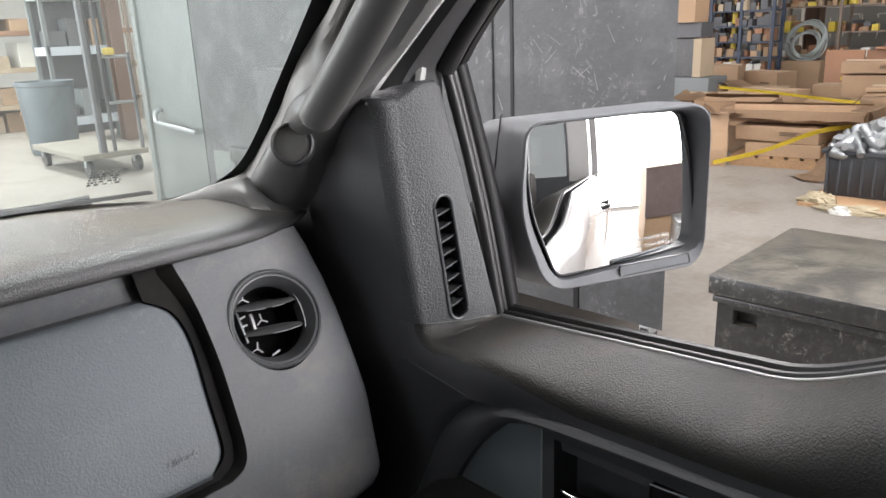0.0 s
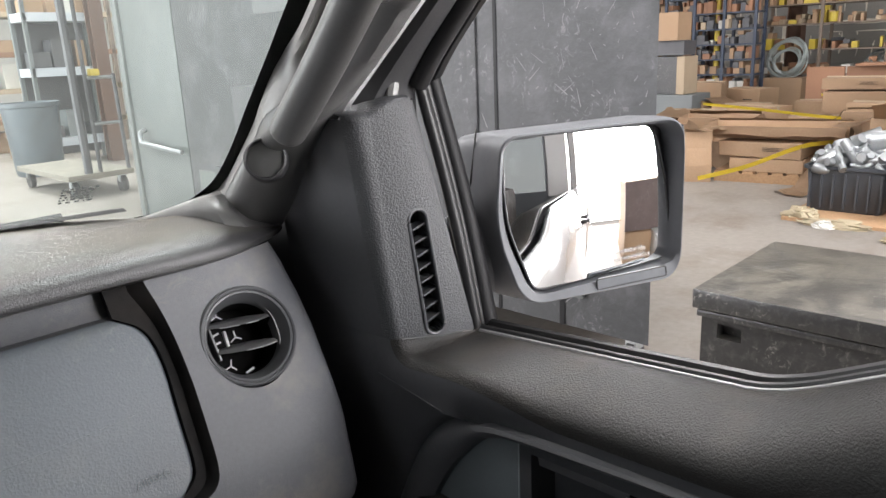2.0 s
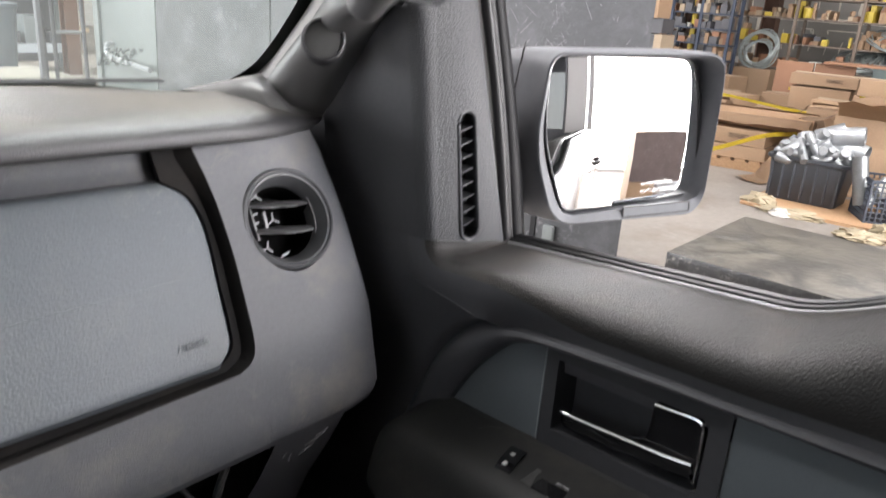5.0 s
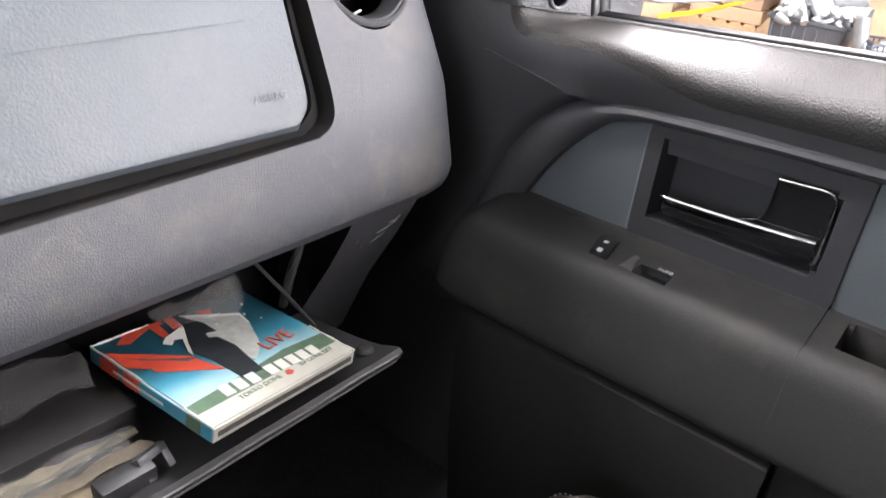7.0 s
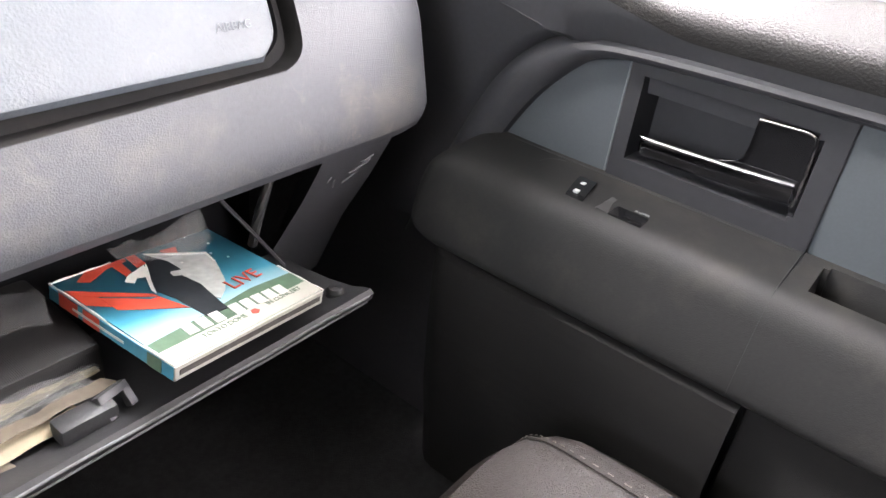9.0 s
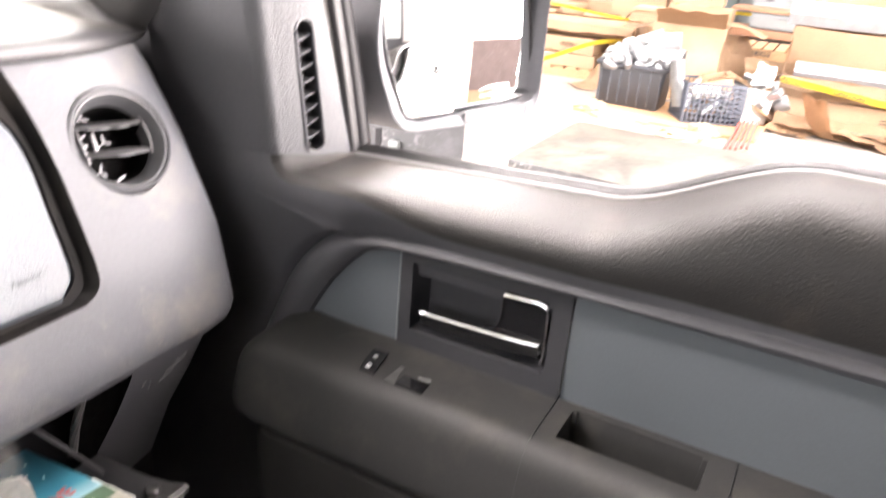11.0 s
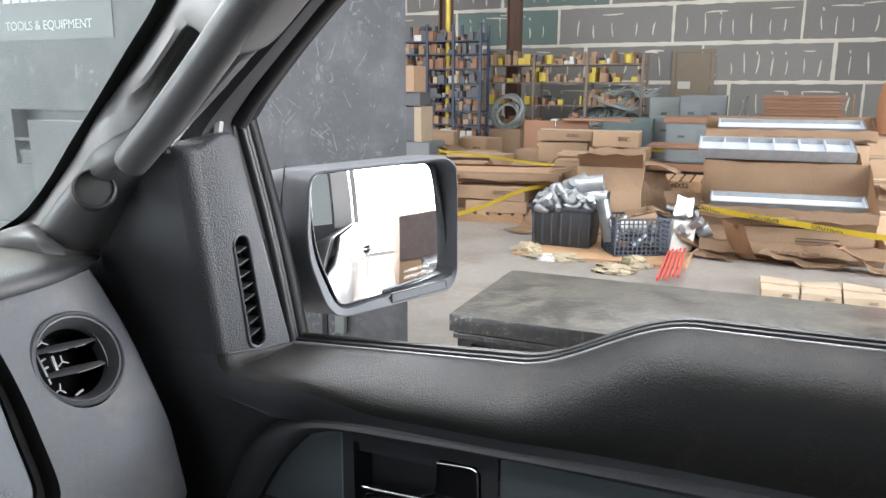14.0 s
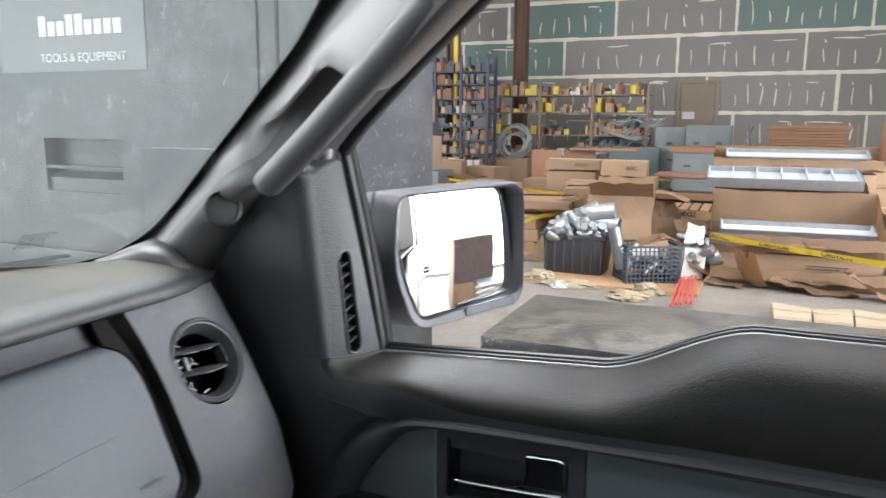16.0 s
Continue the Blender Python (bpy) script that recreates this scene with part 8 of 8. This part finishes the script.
# shelving against the partition
def rack(x, y0, y1, levels, top, depth, mat, posts, label, seed, goods):
    r = thing("storage_rack", label, "shelving", (x, (y0 + y1) / 2, 0), "storage racks")
    for k in range(posts):
        y = lerp(y0, y1, k / (posts - 1))
        for dx in (-depth / 2, depth / 2):
            part("post", box(x + dx - 0.025, x + dx + 0.025, y - 0.03, y + 0.03, 0, top, 0.003), mat, r, smooth=False)
    for z in levels:
        part("shelf_board", box(x - depth / 2, x + depth / 2, y0, y1, z - 0.03, z, 0.003), mat, r, smooth=False)
    rr = random.Random(seed)
    for li, z in enumerate(levels):
        gap = (levels[li + 1] if li + 1 < len(levels) else z + 0.42) - z - 0.06
        y = y0 + 0.06
        while y < y1 - 0.1:
            w = rr.uniform(0.05, 0.17)
            h = min(gap, rr.uniform(0.05, 0.24))
            kind = rr.choice(goods[li % len(goods)])
            if kind != " ":
                mt = {"b": CARD, "y": YEL, "w": PAPER, "d": DARK, "g": GALV, "k": BROWNW, "p": PALE_CARD}[kind]
                dx = rr.uniform(-0.1, 0.05)
                nm = {"b": "stored_carton", "y": "yellow_tub", "w": "white_packet", "d": "dark_case", "g": "metal_part", "k": "brown_case", "p": "pale_carton"}[kind]
                lb = {"b": "brown carton stored on the rack", "y": "yellow plastic tub stored on the rack", "w": "white packet on the rack shelf", "d": "dark case on the rack shelf", "g": "bare metal part on the rack shelf", "k": "dark brown case on the rack shelf", "p": "pale carton on the rack shelf"}[kind]
                solo(nm, box(-w * 0.5, w * 0.5, -depth * 0.36, depth * 0.3, 0, h, 0.008, facing(x + dx, y + w / 2, z + 0.001, rr.uniform(-12, 12))), mt, lb, "box", "goods on the racks", smooth=False)
                if rr.random() < 0.5 and gap - h > 0.06:
                    w2, h2 = w * rr.uniform(0.6, 1.0), min(gap - h, rr.uniform(0.05, 0.13))
                    solo(nm, box(-w2 * 0.5, w2 * 0.5, -depth * 0.33, depth * 0.28, 0, h2, 0.008, facing(x + dx, y + w / 2, z + h + 0.004, rr.uniform(-18, 18))), rr.choice((mt, CARD, BROWNW, DARK)), "small carton stacked on others on the rack", "box", "goods on the racks", smooth=False)
            y += w + rr.uniform(0.0, 0.03)
    return r


rack(17.6, 2.62, 6.36, (0.22, 0.70, 1.20, 1.72, 2.12), 2.34, 0.7, RACKST, 4, "brown steel pallet rack crowded with cartons and tubs", 5, ("bbk d", "kb w b", "b k yb", "bb yk bp", "bbyybk w"))
rack(15.9, 5.85, 7.75, (0.2, 0.48, 0.78, 1.08, 1.38, 1.68, 2.0, 2.32, 2.6), 2.95, 0.5, BLUEST, 4, "blue steel bin rack full of small boxes", 8, ("wddkd", "dpkd w", "ddbkk", "kdbd k"))
rack(17.2, 7.6, 10.2, (0.3, 0.9, 1.5, 2.1), 2.9, 0.7, BLUEST, 3, "blue steel rack with brown cases", 18, ("bbk d", "kbk b", "bkkb"))
# conduit coils
def coil(centre, R, r, turns, mat, m, label):
    rr = random.Random(int(R * 100))
    pts = []
    for k in range(turns * 28):
        a = 2 * math.pi * k / 28
        q = R * (1 - 0.30 / turns * (k / 28)) * (1 + 0.03 * math.sin(a * 3 + k / 17))
        pts.append(m @ Vector((q * math.cos(a) + 0.05 * R * math.sin(k / 40), q * math.sin(a), 0.04 * math.sin(a * 2 + k * 0.02) + 0.012 * (k / 28))))
    return solo("conduit_coil", tube(pts, r, 8), mat, label, "conduit coil", "conduit coils")


coil((0, 0, 0), 0.43, 0.015, 7, COIL, frame_pose((16.9, 5.60, 1.04), (0, 1, 0), (-1, 0.1, 0.25)), "grey conduit coil leaning on the rack")
coil((0, 0, 0), 0.30, 0.013, 4, COIL, frame_pose((16.85, 5.58, 0.97), (0, 1, 0), (-1, -0.1, 0.3)), "grey inner conduit coil leaning on the rack")
solo("coil_stand", box(16.6, 17.15, 5.2, 6.0, 0, 0.645, 0.01), CARD, "brown carton under the big conduit coils", "box", smooth=False)
rr = random.Random(2)
for k in range(13):
    coil((0, 0, 0), rr.uniform(0.22, 0.5), 0.016, 3, COIL, frame_pose((17.5 + rr.uniform(-0.2, 0.1), rr.uniform(2.75, 4.0), rr.choice((0.78, 0.9, 1.0, 1.3, 1.42))), (0, 1, 0), (-0.55, rr.uniform(-0.2, 0.2), 1)), "thin grey conduit coil piled on the rack shelf")
for k in range(10):
    y = rr.uniform(2.6, 3.6)
    z = rr.choice((0.9, 1.4, 1.5))
    solo("conduit_length", tube(smooth_path([(17.3, y, z), (17.25, y - 0.2, z + rr.uniform(-0.15, 0.2)), (17.3, y - 0.45, z + rr.uniform(-0.1, 0.15))], 6), 0.018, 6), COIL, "bent grey conduit length on the rack", "conduit", "conduit lengths")
for k, (y, z) in enumerate(((4.75, 2.125), (2.95, 2.125), (4.05, 0.705), (4.9, 1.725))):
    b = bmesh.new()
    lathe_into(b, [(0.001, 0), (0.08, 0), (0.09, 0.17), (0.10, 0.18), (0.10, 0.195), (0.085, 0.195), (0.07, 0.02), (0.001, 0.02)], pose(17.25, y, z + 0.005, 0, 0, 0), 18)
    solo("yellow_bucket", b, YEL, "yellow plastic bucket on the rack", "bucket", "yellow buckets")

def torn_sheet(x, y, z, w, d, turn, lift, seed):
    """A bent, torn sheet of corrugated card with ragged ends."""
    rr = random.Random(seed)
    rows = []
    n = 9
    for i in range(n + 1):
        u = i / n - 0.5
        fold = lift * max(0.0, u + rr.uniform(-0.02, 0.02)) * 1.6
        r = []
        for j in range(6):
            v = j / 5 - 0.5
            rag = 0.05 * rr.uniform(-1, 1) if j in (0, 5) or i in (0, n) else 0.0
            r.append(Vector((u * w + rag, v * d + rag, 0.012 + fold + 0.02 * math.sin(5 * u + 3 * v + seed) ** 2)))
        rows.append(r)
    bm = skin(rows)
    bmesh.ops.solidify(bm, geom=bm.faces[:], thickness=0.005)
    bmesh.ops.transform(bm, matrix=pose(x, y, z, 0, 0, turn), verts=bm.verts)
    return solo("torn_cardboard", bm, CARD, "torn bent sheet of brown cardboard on the heap", "cardboard", "cardboard scraps", smooth=False)


for k, (x, y, z, w, d, turn, lift) in enumerate(((7.45, 0.42, 0.0, 0.55, 0.34, 70, 0.3), (7.30, -0.95, 0.0, 0.6, 0.3, 95, 0.25), (7.38, 0.10, 0.0, 0.4, 0.26, 140, 0.45), (7.9, 0.62, 0.0, 0.5, 0.4, 20, 0.6),
                                                (7.36, -0.40, 0.0, 0.7, 0.22, 92, 0.12), (8.0, 2.35, 0.0, 0.5, 0.35, -30, 0.35), (8.15, 0.95, 0.0, 0.45, 0.4, 40, 0.8))):
    torn_sheet(x, y, z, w, d, turn, lift, 300 + k)

# ================================================================ things seen through the windshield
barrel = bmesh.new()
lathe_into(barrel, [(0.001, 0), (0.30, 0), (0.32, 0.03), (0.38, 0.86), (0.40, 0.87), (0.40, 0.92), (0.37, 0.92), (0.36, 0.85), (0.29, 0.05), (0.001, 0.05)], pose(4.13, 11.75, 0.0) @ Matrix.Diagonal((1, 1, 1.13, 1)), 32)
solo("trash_barrel", barrel, BINB, "scuffed blue-grey plastic barrel standing behind the cart", "barrel")
cart = thing("flat_cart", "wooden platform cart with steel uprights", "cart", (4.0, 10.6, 0))
part("deck", box(3.50, 4.28, 8.98, 10.70, 0.22, 0.285, 0.006), material("dusty_plywood", (0.2, 0.185, 0.155), 0.8, var=0.2, scale=4, stain=(0.3, 0.27, 0.22), stain_scale=3, stain_amount=0.5), cart, smooth=False)
for x, y in ((3.60, 9.12), (4.18, 9.12), (3.60, 10.55), (4.18, 10.55)):
    b = bmesh.new()
    lathe_into(b, [(0.001, -0.03), (0.10, -0.03), (0.10, 0.03), (0.001, 0.03)], pose(x, y, 0.10, 0, 90, 0), 20)
    w = part("wheel", b, RUBBER, cart)
    part("fork", box(x - 0.045, x + 0.045, y - 0.03, y + 0.03, 0.12, 0.24, 0.004), GALV, w, smooth=False)
for x, r, top in ((3.76, 0.05, 2.9), (3.90, 0.024, 2.6), (4.24, 0.024, 1.42)):
    part("upright", tube([(x, 9.03, 0.28), (x - 0.02, 9.03, top)], r, 8), DARK, cart)
for z in (0.85, 1.38):
    part("cross_bar", tube([(3.90, 9.03, z), (4.24, 9.03, z)], 0.020, 8), GALV, cart)
rk = thing("storage_rack", "pale rack of boxes in bright light beyond the cart", "shelving", (4.2, 15.5, 0), "storage racks")
for x in (2.6, 4.1, 5.6, 7.0):
    part("post", box(x - 0.04, x + 0.04, 15.2, 15.28, 0, 3.6, 0.004), RACKST, rk, smooth=False)
for z in (0.5, 1.15, 1.8, 2.5):
    part("shelf_board", box(2.5, 7.1, 15.2, 16.0, z - 0.09, z, 0.004), BROWNW if z == 1.8 else PALE_CARD, rk, smooth=False)
rr = random.Random(31)
for z in (0.0, 0.5, 1.15, 1.8, 2.5):
    x = 2.6
    while x < 6.7:
        w, h = rr.uniform(0.25, 0.6), rr.uniform(0.2, 0.48)
        solo("stored_carton", box(-w / 2, w / 2, -0.3, 0.3, 0, h, 0.01, pose(x + w / 2, 15.6, z + 0.002, 0, 0, rr.uniform(-8, 8))), rr.choice((CARD, PALE_CARD, CARD, PAPER)), "carton stored on the bright rack", "box", "goods on the racks", smooth=False)
        x += w + rr.uniform(0.02, 0.2)
sh = thing("shelf_unit", "grey steel shelf unit holding dark goods and cartons", "shelving", (5.0, 12.8, 0), "storage racks")
for x, y in ((4.52, 12.50), (4.52, 13.05), (5.62, 12.50), (5.62, 13.05)):
    part("post", box(x - 0.03, x + 0.03, y - 0.03, y + 0.03, 0, 2.75, 0.004), GREYST, sh, smooth=False)
for z in (0.42, 1.50, 2.32):
    part("shelf_board", box(4.50, 5.64, 12.47, 13.08, z - 0.13, z, 0.004), FIXW, sh, smooth=False)
part("back_sheet", box(4.52, 5.62, 13.08, 13.10, 0.1, 2.7), DARK, sh, "dark back sheet", smooth=False)
rr = random.Random(77)
for z, mats in ((1.50, (DARK, CARD, PALE_CARD, BINB)), (2.32, (CARD, DARK, PAPER)), (0.42, (DARK, CARD, GREYST))):
    x = 4.58
    while x < 5.35:
        w, h = rr.uniform(0.14, 0.3), rr.uniform(0.15, 0.42)
        solo("stored_carton", box(-w / 2, w / 2, -0.2, 0.2, 0, h, 0.012, pose(x + w / 2, 12.76, z + 0.002, 0, 0, rr.uniform(-6, 6))), rr.choice(mats), "box stored on the grey shelf unit", "box", "goods on the racks", smooth=False)
        x += w + rr.uniform(0.01, 0.08)
steel_column(5.42, 12.15, 0.10, BEAM, "dark brown steel column beside the shelf unit")
for k, (x, y, w, h) in enumerate(((2.7, 12.9, 0.6, 0.5), (2.6, 13.2, 0.5, 0.9), (3.0, 14.4, 0.7, 0.7), (4.9, 14.2, 0.6, 0.6))):
    carton("carton", "brown carton on the bright floor beyond the cart", w, 0.5, h, pose(x, y, 0, 0, 0, 10 * k), CARD, "open" if k % 2 else "closed", 0.5, "loose cartons", False, 140 + k)
part("end_cap", box(3.94, 4.05, 8.97, 9.08, 1.40, 1.48, 0.02), YEL, cart, "yellow end cap", smooth=False)

# ================================================================ behind the truck, as the mirror shows it
crate = thing("shipping_crate", "brown crate with a dark maroon end panel behind the truck", "crate", (1.96, -4.2, 0))
part("crate_body", box(1.53, 2.39, -5.0, -3.53, 0.0, 1.17, 0.01), CARD, crate, "sunlit brown card sides", smooth=False)
part("end_panel", box(1.52, 2.40, -3.527, -3.50, 0.50, 1.19, 0.006), material("maroon_board", (0.10, 0.074, 0.07), 0.7, var=0.2, scale=9, fine=160, scuff=(0.4, 0.36, 0.34), scuff_scale=30, scuff_amount=0.5), crate, "dark maroon end panel", smooth=False)
tb = thing("silver_case", "silver metal case standing in front of the crate", "case", (2.2, -3.0, 0))
part("case_body", box(1.92, 2.52, -3.25, -2.75, 0.0, 0.50, 0.012), GALV, tb, smooth=False)
part("case_lid", box(1.91, 2.53, -3.26, -2.74, 0.504, 0.56, 0.012), GALV, tb, smooth=False)
